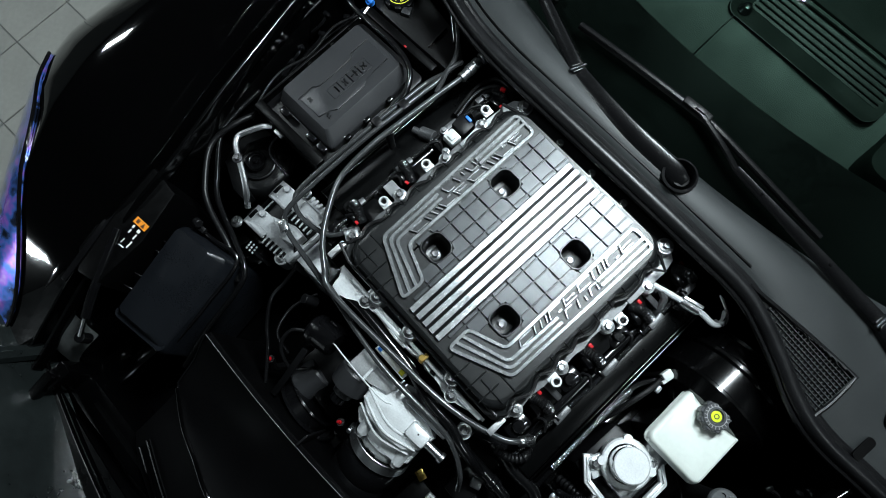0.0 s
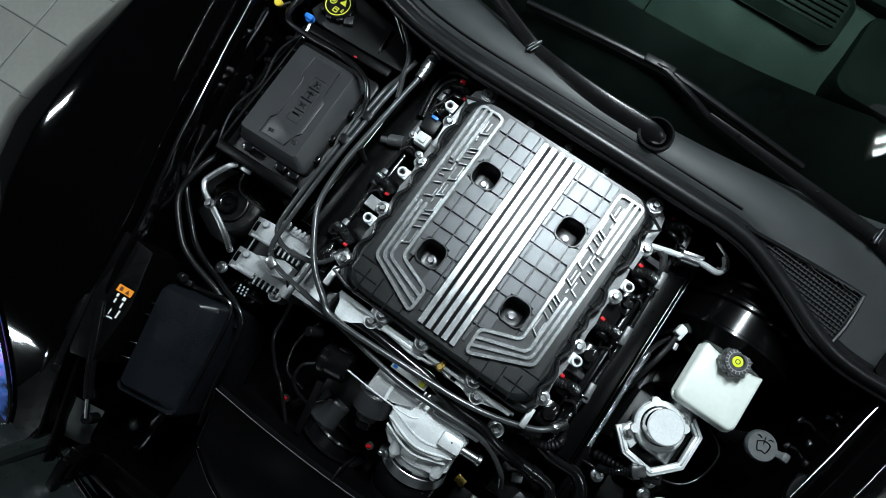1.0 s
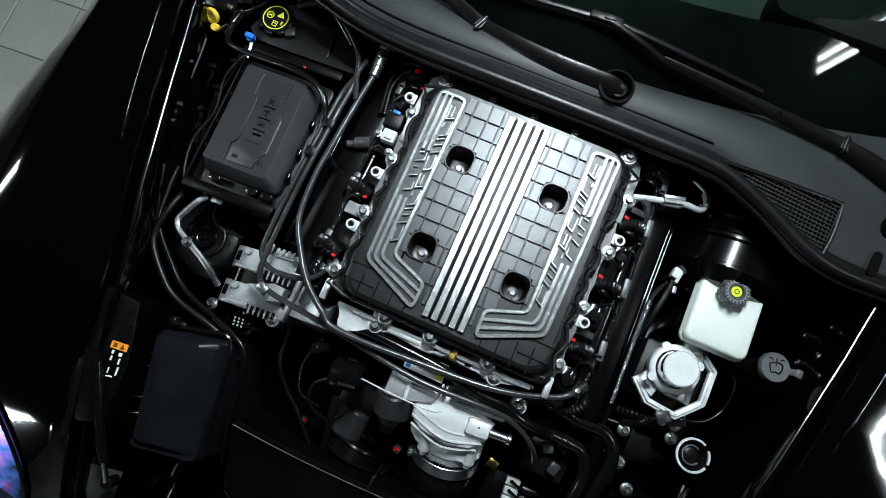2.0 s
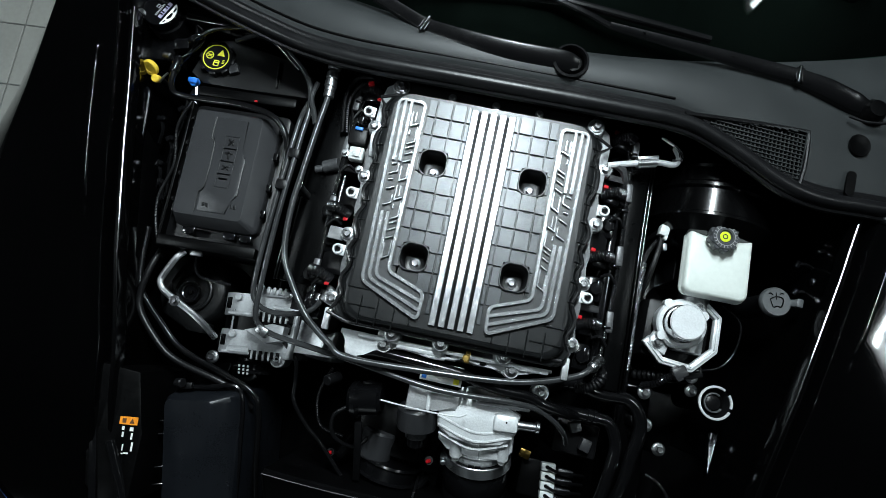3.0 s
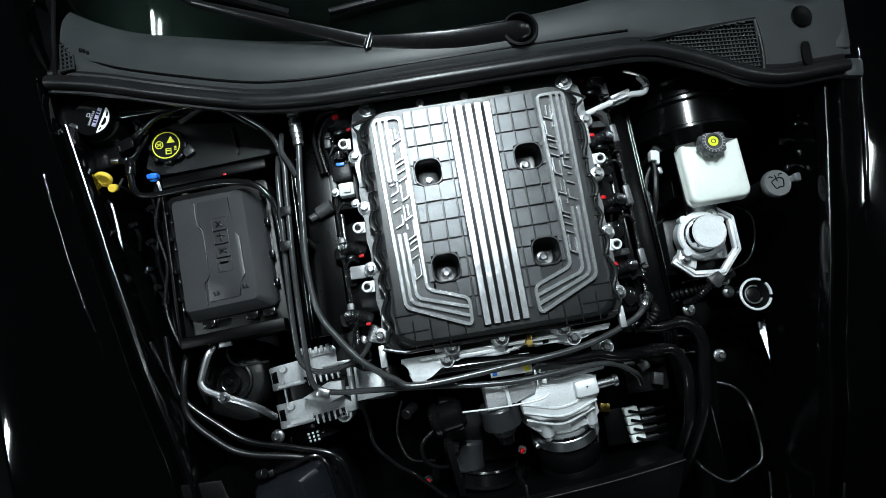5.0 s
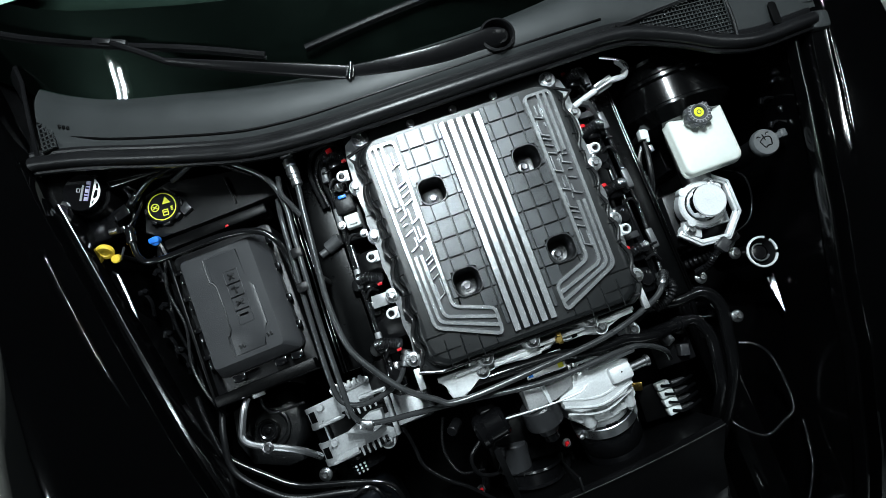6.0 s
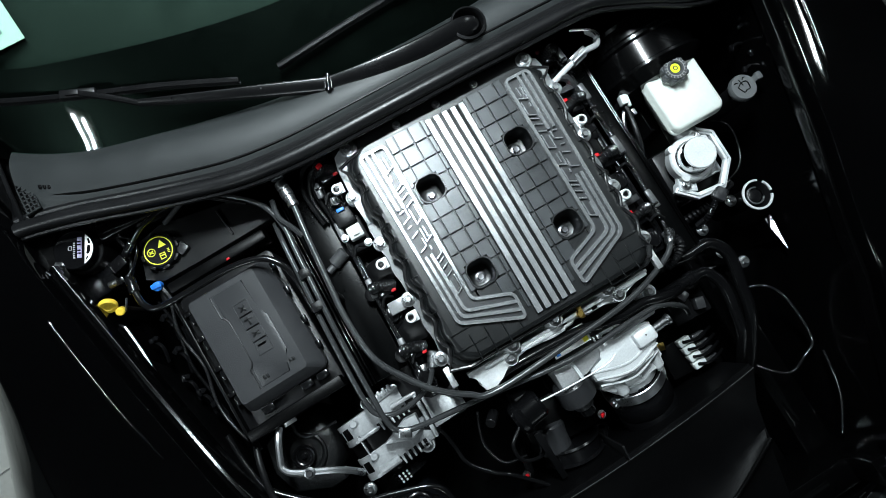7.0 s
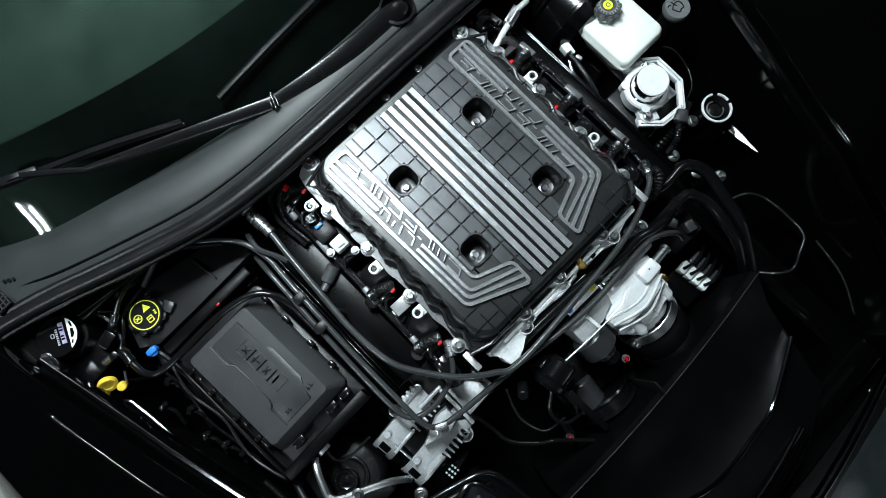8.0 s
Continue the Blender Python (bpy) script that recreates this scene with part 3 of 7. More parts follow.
def dash():
    th = thing("dashboard", B @ Vector((0, 0.8, 0.6)), "dark grey-green dashboard top behind the windshield", "dashboard")
    rows = []
    for y, z in ((0.37, 0.74), (0.46, 0.815), (0.56, 0.868), (0.64, 0.888), (0.78, 0.905), (1.0, 0.91), (1.06, 0.87), (1.07, 0.62)):
        rows.append([(x, y + 0.25 * x * x, z - 0.09 * x * x) for x in [-0.68 + 1.36 * k / 16 for k in range(17)]])
    part("top_pad", turned(sheet(rows, 0.01)), DASH, th)
    lean = pose(0, 0.626, 0.8868, 11.5) @ pose(0, -0.626, -0.8893)

    def set_in(bm):
        bm.transform(lean)
        return turned(bm)
    plate = [(x, y) for x, y in rrect(0.310, 0.096, 0.022, 5, 0.115, 0.626)]
    vent = part("defrost_vent", set_in(slab(plate, 0.86, 0.8905, I4, 0.0015)), VENT, th, "dark defroster vent")
    part("joint", set_in(tube([(x, y, 0.8885) for x, y in plate + plate[:1]], 0.0018, 6, 1)), NEARBLACK, vent, "dark joint round the vent")
    # the plate isn't cut; a near-black slab gives the slot its shade
    part("slot", set_in(slab(rrect(0.27, 0.058, 0.008, 3, 0.125, 0.635), 0.884, 0.8912)), NEARBLACK, vent, "near-black slab painting the slot's inner dark")
    for k in range(5):
        part("vent_slat", set_in(box(0.262, 0.0022, 0.004, pose(0.125, 0.613 + 0.0105 * k, 0.892), 0.0006)), VENT, vent)
    part("ridge", set_in(tube([(-0.03, 0.669, 0.893), (0.1, 0.671, 0.894), (0.26, 0.673, 0.891)], 0.004, 8, 5)), DASH, vent)
    part("dark_pad", turned(slab(rrect(0.56, 0.20, 0.03, 4, 0.20, 0.776), 0.86, 0.905, I4, 0.01)), VENT, th, "black raised upper pad")
    part("seam", turned(tube([(-0.018, 0.580, 0.8775), (-0.020, 0.53, 0.8565), (-0.022, 0.46, 0.8165)], 0.0012, 6, 4)), NEARBLACK, th)
    part("sun_sensor", turned(lathe([(0, 0.012), (0.007, 0.010), (0.010, 0.004), (0.013, 0), (0.013, -0.03)], pose(-0.012, 0.598, 0.882), 20, False)), GLOSSY, th)
    part("centre_hood", turned(slab(rrect(0.30, 0.17, 0.03, 4, 0.45, 0.60), 0.76, 0.888, I4, 0.012)), VENT, th, "black instrument hood")
    part("side_vent", turned(slab(rrect(0.12, 0.05, 0.016, 4, -0.36, 0.80), 0.86, 0.905, I4, 0.004)), PLASTIC, th)


def paper():
    th = thing("paper_sheet", (-0.60, 0.60, 0.86), "white printed paper sheet lying on the dashboard", "paper")
    m = B @ pose(-0.645, 0.700, 0.874, 10, 3, 4)
    part("sheet", box(0.21, 0.15, 0.0012, m, 0), PAPER, th)
    for k in range(4):
        part("print_line", box(0.12 - 0.03 * (k % 2), 0.006, 0.0006, m @ pose(0.02, -0.05 + 0.015 * k, 0.0012), 0), GREYINK, th)


def arm_bar(stations, k=6):
    """A pressed arm along (x, y, z, half width, height) stations, its crest near the far edge."""
    way = spline([q[:3] for q in stations], k)
    n2 = len(stations) - 1
    bm = bmesh.new()
    prev = None
    for i, p in enumerate(way):
        f = i / (len(way) - 1) * n2
        j = min(int(f), n2 - 1)
        w, h = [stations[j][c] + (stations[j + 1][c] - stations[j][c]) * (f - j) for c in (3, 4)]
        d = (way[min(i + 1, len(way) - 1)] - way[max(i - 1, 0)]).normalized()
        side = d.cross(Vector((0, 0, 1))).normalized()
        ring = [bm.verts.new(p + side * (w * a) + Vector((0, 0, h * c))) for a, c in ((-1, -0.5), (-1, 0.05), (-0.9, 0.25), (-0.3, 0.72), (0.45, 0.98), (0.62, 1.0), (0.75, 0.95), (0.95, 0.4), (1, -0.5))]
        if prev:
            for q in range(9):
                bm.faces.new((prev[q], prev[(q + 1) % 9], ring[(q + 1) % 9], ring[q]))
        else:
            bm.faces.new(ring)
        prev = ring
    bm.faces.new(prev)
    return bm


def wiper(cover, channel, pts_blade, cap, tip):
    th = thing("windshield_wiper", cover[0][:3], "black windshield wiper with thin jointed arm", "wiper", "windshield wipers")
    part("arm_cover", arm_bar(cover), ARM, th, "rounded black arm cover", 50)
    part("arm_channel", arm_bar(channel, 3), ARM, th, "flat tapering black arm", 30)
    j, j2 = Vector(channel[0][:3]), Vector(channel[1][:3])
    m = Matrix.Translation(j) @ (j2 - j).to_track_quat("Y", "Z").to_matrix().to_4x4()
    part("hinge_cheek", join(box(0.024, 0.0035, 0.015, m @ pose(0, -0.006, 0.003), 0.001), box(0.022, 0.003, 0.013, m @ pose(0, 0.004, 0.004), 0.001)), ARM, th)
    part("hinge_pin", cyl(0.0035, 0.032, m @ pose(-0.016, -0.001, 0.008, 0, 90), 12), GLOSSY, th)
    e = Vector(channel[-1][:3])
    for f in (0.35, 0.82):
        q = j.lerp(e, f)
        part("rivet", cyl(0.0022, 0.003, pose(q.x, q.y, q.z + 0.0085), 10), GLOSSY, th)
    bl = part("blade", tube(pts_blade, 0.0056, 8, 6, flat=0.8), ARM, th)
    part("rubber_edge", tube([(x, y - 0.002, z - 0.007) for x, y, z in pts_blade], 0.0035, 6, 6), RUBBER, bl)
    c = Vector(pts_blade[tip])
    d = Vector(pts_blade[tip + 1]) - Vector(pts_blade[tip - 1])
    mc = Matrix.Translation(c + Vector((0, 0, 0.004))) @ d.to_track_quat("Y", "Z").to_matrix().to_4x4()
    part("blade_clip", join(box(0.015, 0.056, 0.011, mc, 0.003), box(0.009, 0.02, 0.004, mc @ pose(0, 0.006, 0.007), 0.001)), PLASTIC, bl)
    part("link", tube([tuple(e), tuple(e.lerp(c, 0.35) + Vector((0, 0, 0.006))), tuple(c.lerp(e, 0.25) + Vector((0, 0, 0.008))), tuple(c + Vector((0, 0, 0.007)))], 0.0055, 8, 4, flat=0.8), ARM, th)
    part("pivot_cap", lathe([(0, 0.02), (0.014, 0.018), (0.02, 0.008), (0.021, -0.03)], pose(*cap), 24, False), NEARBLACK, th)
    part("washer_hose", tube([(cap[0] - 0.04, cap[1] - 0.022, cap[2] + 0.010), (cap[0] - 0.01, cap[1] - 0.026, cap[2] + 0.012), (cap[0] + 0.03, cap[1] - 0.016, cap[2] + 0.010), (cap[0] + 0.045, cap[1] - 0.004, cap[2] + 0.012), (cap[0] + 0.042, cap[1] - 0.022, cap[2] + 0.008)], 0.0024, 6), RUBBER, th)


seal()
cowl()
windshield()
dash()
paper()
# passenger-side and driver-side wipers
wiper([(0.112, 0.296, 0.856, 0.013, 0.014), (0.085, 0.297, 0.860, 0.0175, 0.018), (0.0, 0.2935, 0.862, 0.0165, 0.018), (-0.08, 0.298, 0.861, 0.0145, 0.016), (-0.155, 0.309, 0.856, 0.012, 0.013)],
      [(-0.155, 0.309, 0.859, 0.0115, 0.011), (-0.25, 0.343, 0.862, 0.0100, 0.010), (-0.36, 0.384, 0.864, 0.0075, 0.008), (-0.44, 0.415, 0.864, 0.0050, 0.007)],
      [(-0.283, 0.388, 0.850), (-0.40, 0.432, 0.858), (-0.52, 0.470, 0.866), (-0.66, 0.525, 0.870), (-0.80, 0.60, 0.872)], (0.103, 0.298, 0.846), 2)
wiper([(0.600, 0.345, 0.834, 0.012, 0.012), (0.57, 0.350, 0.840, 0.0155, 0.016), (0.52, 0.362, 0.844, 0.0145, 0.016), (0.471, 0.372, 0.844, 0.012, 0.013)],
      [(0.471, 0.372, 0.846, 0.0115, 0.011), (0.36, 0.376, 0.850, 0.0100, 0.010), (0.25, 0.380, 0.854, 0.0075, 0.008), (0.15, 0.384, 0.856, 0.0050, 0.007)],
      [(-0.215, 0.376, 0.858), (-0.09, 0.390, 0.865), (0.035, 0.403, 0.868), (0.10, 0.405, 0.868), (0.32, 0.402, 0.853)], (0.605, 0.343, 0.836), 2)

# ---- supercharger lid ----
C = pose(0.003, 0.004, 0, 0, 0, 2.2)      # the engine's axes
BOLTY_R, BOLTY_L = (0.149, 0.074, 0.045, -0.012, -0.053, -0.1, -0.155), (0.141, 0.075, 0.042, -0.005, -0.062, -0.108, -0.165)
HOLES = ((-0.083, 0.080), (0.083, 0.080), (-0.080, -0.080), (0.082, -0.080))


def wavy(base_rear, base_front, amp, wid, y0, y1, r):
    """A lid outline whose flanks swing round the flange bolts."""
    def flank(y, ys):
        b2 = base_front + (base_rear - base_front) * (y - y0) / (y1 - y0)
        return b2 + amp * sum(math.exp(-((y - q) / wid) ** 2) for q in ys)
    out = []
    n2 = 60
    for i in range(n2 + 1):
        y = y0 + r + (y1 - y0 - 2 * r) * i / n2
        out.append((flank(y, BOLTY_R), y))
    for a in (20, 45, 70):
        out.append((base_rear - r + r * math.cos(radians(a)), y1 - r + r * math.sin(radians(a))))
    for a in (110, 135, 160):
        out.append((-base_rear + r + r * math.cos(radians(a)), y1 - r + r * math.sin(radians(a))))
    for i in range(n2 + 1):
        y = y1 - r - (y1 - y0 - 2 * r) * i / n2
        out.append((-flank(y, BOLTY_L), y))
    for a in (200, 225, 250):
        out.append((-base_front + r + r * math.cos(radians(a)), y0 + r + r * math.sin(radians(a))))
    for a in (290, 315, 340):
        out.append((base_front - r + r * math.cos(radians(a)), y0 + r + r * math.sin(radians(a))))
    return out


def path_strip(pts, wd, z0, z1):
    """A flat bar of one width along a bent line."""
    bm = bmesh.new()
    prev = []
    k = len(pts)
    for i, (x, y) in enumerate(pts):
        d0 = Vector((pts[i][0] - pts[i - 1][0], pts[i][1] - pts[i - 1][1])) if i else None
        d1 = Vector((pts[i + 1][0] - x, pts[i + 1][1] - y)) if i < k - 1 else None
        n0 = Vector((-d0.y, d0.x)).normalized() if d0 else None
        n1 = Vector((-d1.y, d1.x)).normalized() if d1 else None
        nn = n0 if n1 is None else n1 if n0 is None else (n0 + n1).normalized()
        sc = wd / 2 / (max(0.5, nn.dot(n0)) if n0 else 1)
        a, b2 = Vector((x, y)) + nn * sc, Vector((x, y)) - nn * sc
        bev = min(0.0008, wd * 0.2)
        a2, b3 = Vector((x, y)) + nn * (sc - bev), Vector((x, y)) - nn * (sc - bev)
        ring = [bm.verts.new((a.x, a.y, z0)), bm.verts.new((a.x, a.y, z1 - bev)), bm.verts.new((a2.x, a2.y, z1)), bm.verts.new((b3.x, b3.y, z1)), bm.verts.new((b2.x, b2.y, z1 - bev)), bm.verts.new((b2.x, b2.y, z0))]
        if prev:
            for j in range(6):
                bm.faces.new((prev[j], prev[(j + 1) % 6], ring[(j + 1) % 6], ring[j]))
        else:
            bm.faces.new(ring)
        prev = ring
    bm.faces.new(prev)
    return bm


def fillet(pts, r, k=5):
    """Rounds the inner corners of a bent line."""
    v = [Vector((x, y)) for x, y in pts]
    out = [v[0]]
    for a, b2, c in zip(v, v[1:], v[2:]):
        p, q = a - b2, c - b2
        d = min(r, p.length * 0.45, q.length * 0.45)
        p, q = b2 + p.normalized() * d, b2 + q.normalized() * d
        out += [p * (1 - t) ** 2 + b2 * 2 * t * (1 - t) + q * t * t for t in [j / k for j in range(k + 1)]]
    out.append(v[-1])
    return [(p.x, p.y) for p in out]


def eng(bm):
    bm.transform(C)
    return bm


def minus(rects, hx, hy, h):
    """Cuts a square of half side h out of plan rectangles."""
    out = []
    for x0, y0, x1, y1 in rects:
        a, b2, c, d = hx - h, hy - h, hx + h, hy + h
        if x1 <= a or x0 >= c or y1 <= b2 or y0 >= d:
            out.append((x0, y0, x1, y1))
            continue
        for q in ((x0, y0, a, y1), (c, y0, x1, y1), (max(x0, a), y0, min(x1, c), b2), (max(x0, a), d, min(x1, c), y1)):
            if q[2] - q[0] > 0.0035 and q[3] - q[1] > 0.0035:
                out.append(q)
    return out


def supercharger_lid():
    th = thing("engine_cover", C @ Vector((0, 0, 0.785)), "black crinkle engine cover with brushed aluminium stripes", "engine cover")
    # sloping skirt between the deck and the scalloped edge
    skirt = bmesh.new()
    prev = None
    for br, bf, amp, y0, y1, z in ((0.168, 0.168, 0.0, -0.188, 0.195, 0.837), (0.174, 0.174, 0.0, -0.193, 0.197, 0.8365), (0.177, 0.177, -0.003, -0.195, 0.1975, 0.8355), (0.1805, 0.181, -0.008, -0.1965, 0.1978, 0.8335), (0.1818, 0.1825, -0.0085, -0.1972, 0.198, 0.831), (0.1828, 0.1837, -0.0088, -0.198, 0.1982, 0.8185), (0.1858, 0.187, -0.0092, -0.200, 0.1985, 0.8165),
                                   (0.1875, 0.1888, -0.0096, -0.2018, 0.199, 0.8185), (0.1895, 0.191, -0.010, -0.2032, 0.1995, 0.8205), (0.1915, 0.193, -0.0105, -0.2045, 0.200, 0.820), (0.193, 0.1945, -0.011, -0.2055, 0.2005, 0.8175), (0.193, 0.1945, -0.011, -0.2055, 0.2005, 0.797)):
        ring = [skirt.verts.new((x, y, z)) for x, y in wavy(br, bf, amp, 0.0145, y0, y1, 0.04)]
        if prev:
            for i in range(len(ring)):
                skirt.faces.new((prev[i], prev[(i + 1) % len(ring)], ring[(i + 1) % len(ring)], ring[i]))
        prev = ring
    rim = part("skirt", eng(skirt), LID, th, "black scalloped lid skirt")
    part("rim_bead", eng(tube([(x, y, 0.8195) for x, y in wavy(0.1905, 0.192, -0.010, 0.0145, -0.2035, 0.2, 0.04)][::2], 0.0033, 8, 2)), surface("satin_black_bead", (0.012, 0.012, 0.0125), 0.22, grain=500, bump=0.1, spec=0.7), rim)
    part("deck_base", eng(box(0.33, 0.37, 0.012, pose(0, 0.003, 0.791), 0.002)), LID, th)
    # raised deck, open at the four bolt wells
    rects = [(-0.169, -0.155, 0.169, 0.162), (-0.136, 0.162, 0.136, 0.195), (-0.136, -0.188, 0.136, -0.155)]
    for cx, cy, a0 in ((0.136, 0.162, 0), (-0.136, 0.162, 90), (-0.136, -0.155, 180), (0.136, -0.155, 270)):
        part("deck_corner", eng(slab([(cx, cy)] + [(cx + 0.033 * math.cos(radians(a0 + 15 * k)), cy + 0.033 * math.sin(radians(a0 + 15 * k))) for k in range(7)], 0.812, 0.838)), LID, th)
    for hx, hy in HOLES:
        rects = minus(rects, hx, hy, 0.0212)
    for x0, y0, x1, y1 in rects:
        part("deck", eng(box(x1 - x0, y1 - y0, 0.026, pose((x0 + x1) / 2, (y0 + y1) / 2, 0.825), 0)), LID, th)
    # raised pads between the grooves
    cols = ((0.0372, 0.0440), (0.0460, 0.0675), (0.0695, 0.0945), (0.0965, 0.1098))
    for s in (-1, 1):
        for j in range(11):
            y0 = -0.1654 + 0.0324 * j
            for a, b2 in cols:
                rs = [(min(s * a, s * b2), y0 + 0.0011, max(s * a, s * b2), min(y0 + 0.0313, 0.189))]
                if j == 0 and a > 0.04 or j == 1 and a > 0.06:
                    continue
                for hx, hy in HOLES:
                    rs = minus(rs, hx, hy, 0.0212)
                whole = len(rs) == 1
                for x0, ya, x1, yb in rs:
                    part("pad", eng(box(x1 - x0, yb - ya, 0.006, pose((x0 + x1) / 2, (ya + yb) / 2, 0.8385), 0.0008 if whole else 0, 1)), GRID, th, "", 12)
        # ribs of the black front corners and flank
        for x in (0.066, 0.092, 0.119, 0.146):
            part("rib", eng(box(0.0022, 0.045 if x > 0.08 else 0.02, 0.004, pose(s * x, -0.178, 0.839), 0.001, 1)), LID, th)
        for y in (-0.172, -0.145, -0.1, -0.068, -0.035, -0.0023, 0.031, 0.063, 0.096, 0.128, 0.159):
            part("rib", eng(box(0.016 if y > -0.13 else 0.05, 0.002, 0.004, pose(s * (0.178 if y > -0.13 else 0.148), y, 0.8345 if y > -0.13 else 0.8385, 0, s * 38 if y > -0.13 else 0), 0.001, 1)), LID, th)
    # bolt wells
    for hx, hy in HOLES:
        cup = bmesh.new()
        prev = None
        for w, r, z in ((0.0475, 0.014, 0.8385), (0.0470, 0.014, 0.8418), (0.0455, 0.0145, 0.8428), (0.0432, 0.015, 0.8428), (0.0412, 0.015, 0.8405), (0.0395, 0.0145, 0.830), (0.0372, 0.014, 0.808), (0.034, 0.012, 0.802), (0.028, 0.010, 0.8008)):
            ring = [cup.verts.new((hx + x, hy + y, z)) for x, y in rrect(w, w, r, 5)]
            if prev:
                for i in range(len(ring)):
                    cup.faces.new((prev[i], prev[(i + 1) % len(ring)], ring[(i + 1) % len(ring)], ring[i]))
            prev = ring
        cup.faces.new(prev)
        well = part("bolt_well", eng(cup), LID, th, "square bolt well with rounded rim")
        p = C @ Vector((hx + 0.0, hy - 0.004, 0.8005))
        piece("bolt", BOLT_D, well, pose(*p, 0, 0, hx * 900))
    # brushed stripes
    for k in range(5):
        x = -0.0304 + 0.0152 * k
        part("stripe", eng(path_strip([(x, -0.180), (x * 1.03, 0.183)], 0.0099, 0.836, 0.8452)), BRUSHED, th, "brushed aluminium stripe")
    part("stripe_bed", eng(box(0.073, 0.366, 0.004, pose(0, 0.0015, 0.8372), 0.001)), PLASTIC, th)
    # side emblems
    outer, inner = ((0.054, -0.180), (0.155, -0.1345), (0.1632, 0.180)), ((0.0525, -0.130), (0.1125, -0.1085), (0.1125, 0.180))

    def run(fs):
        return [(o[0] + (i[0] - o[0]) * f, o[1] + (i[1] - o[1]) * f) for o, i, f in zip(outer, inner, fs)]

    def at(f, y):
        t = (y + 0.12) / 0.30
        o, i = outer[1][0] + (outer[2][0] - outer[1][0]) * t, inner[1][0]
        return o + (i - o) * f
    for s in (-1, 1):
        emb = part("emblem", eng(slab([(s * x, y) for x, y in (outer[0], outer[1], outer[2], inner[2], inner[1], inner[0])][::s], 0.836, 0.8405)), GREYBOX, th, "grey emblem bed")
        po, pi = run((0.07, 0.06, 0.06)), run((0.93, 0.94, 0.94))
        mid = ((pi[1][0] + pi[2][0]) / 2, (pi[1][1] + pi[2][1]) / 2)
        border = fillet([mid, pi[2], po[2], po[1], po[0], pi[0], pi[1], mid], 0.010)
        part("border", eng(path_strip([(s * x, y) for x, y in border], 0.0058, 0.838, 0.8458)), BADGE, emb, "brushed aluminium outline")
        for fs in ((0.36, 0.29, 0.27), (0.64, 0.52, 0.48)):
            pl, e = run(fs), fs[2]
            for rn in ([pl[0], pl[1], (at(e, -0.016), -0.016)], [(at(e, 0.072), 0.072), pl[2]]):
                part("bar", eng(path_strip([(s * x, y) for x, y in fillet(rn, 0.010)], 0.0058, 0.838, 0.8457)), BADGE, emb, "brushed aluminium bar")
        # plain slanted strokes in place of the maker's lettering
        def stroke(fy, wd=0.0024):
            part("mark", eng(path_strip([(s * at(f, y), y) for f, y in fillet(fy, 0.003)], wd, 0.838, 0.8456)), BADGE, emb)
        for k in range(8):
            y, ln, sl = -0.092 + 0.0325 * k, 0.025, 0.006
            if k % 4 == 1:
                stroke([(0.59, y), (0.84, y + sl)])
                stroke([(0.59, y + ln * 0.55), (0.84, y + ln * 0.55 + sl)])
                stroke([(0.59, y + ln), (0.84, y + ln + sl)])
            elif k % 4 == 2:
                stroke([(0.59, y), (0.84, y + sl), (0.84, y + ln + sl)])
                stroke([(0.60, y + ln * 0.7), (0.60, y + ln)])
            elif k % 4 == 3:
                stroke([(0.84, y + sl), (0.59, y), (0.59, y + ln)])
                stroke([(0.72, y + sl * 0.5 + 0.004), (0.72, y + ln)])
            else:
                stroke([(0.60, y + ln), (0.60, y), (0.83, y + sl), (0.83, y + ln + sl)])
        for k in range(3):
            y = -0.006 + 0.027 * k
            stroke([(0.22, y), (0.49, y + 0.006), (0.49, y + 0.020)][: 2 + (k != 1)])
            if k:
                stroke([(0.24, y + 0.017), (0.40, y + 0.019)])
    # flange and its bolts
    fl = part("flange", eng(slab(wavy(0.2015, 0.197, 0.0035, 0.016, -0.203, 0.216, 0.026), 0.782, 0.7955, I4, 0.0015)), CAST_DARK, th, "dark cast flange with bolt lobes")
    part("rear_corner", slab([(-0.170, 0.226), (-0.188, 0.223), (-0.201, 0.214), (-0.2055, 0.19), (-0.2055, 0.12), (-0.2015, 0.082), (-0.190, 0.082), (-0.190, 0.20), (-0.165, 0.205)][::-1], 0.785, 0.7985, I4, 0.0015), CAST_MID, fl, "bare grey flange corner")
    part("rear_corner", slab([(0.166, 0.230), (0.184, 0.228), (0.197, 0.219), (0.203, 0.195), (0.2035, 0.11), (0.190, 0.11), (0.190, 0.20), (0.162, 0.208)], 0.785, 0.7985, I4, 0.0015), CAST_MID, fl, "bare grey flange corner")
    for x, y, z in ((0.201, 0.154, 0.7965), (0.205, 0.056, 0.7965), (0.204, -0.048, 0.7965), (0.205, -0.150, 0.7965), (-0.203, 0.137, 0.7965), (-0.1965, 0.045, 0.7965), (-0.197, -0.060, 0.7965), (-0.193, -0.171, 0.7965)):
        part("boss", lathe([(0.0125, -0.016), (0.0125, -0.001), (0.0115, 0.0), (0, 0.0)], pose(x, y, z), 22, False), CAST_MID, fl)
        bolt(fl, x, y, z)
    for x, y in ((-0.173, 0.212), (0.170, 0.219)):
        part("corner_lug", cyl(0.015, 0.03, pose(x, y, 0.785)), CAST, fl)
        bolt(fl, x, y, 0.815)
    for x, y in ((-0.082, 0.2125), (-0.005, 0.2155), (0.070, 0.2185)):
        bolt(th, x, y, 0.8145, True)
    part("rear_ledge", eng(box(0.33, 0.035, 0.02, pose(0, 0.208, 0.803), 0.004)), LID, th)
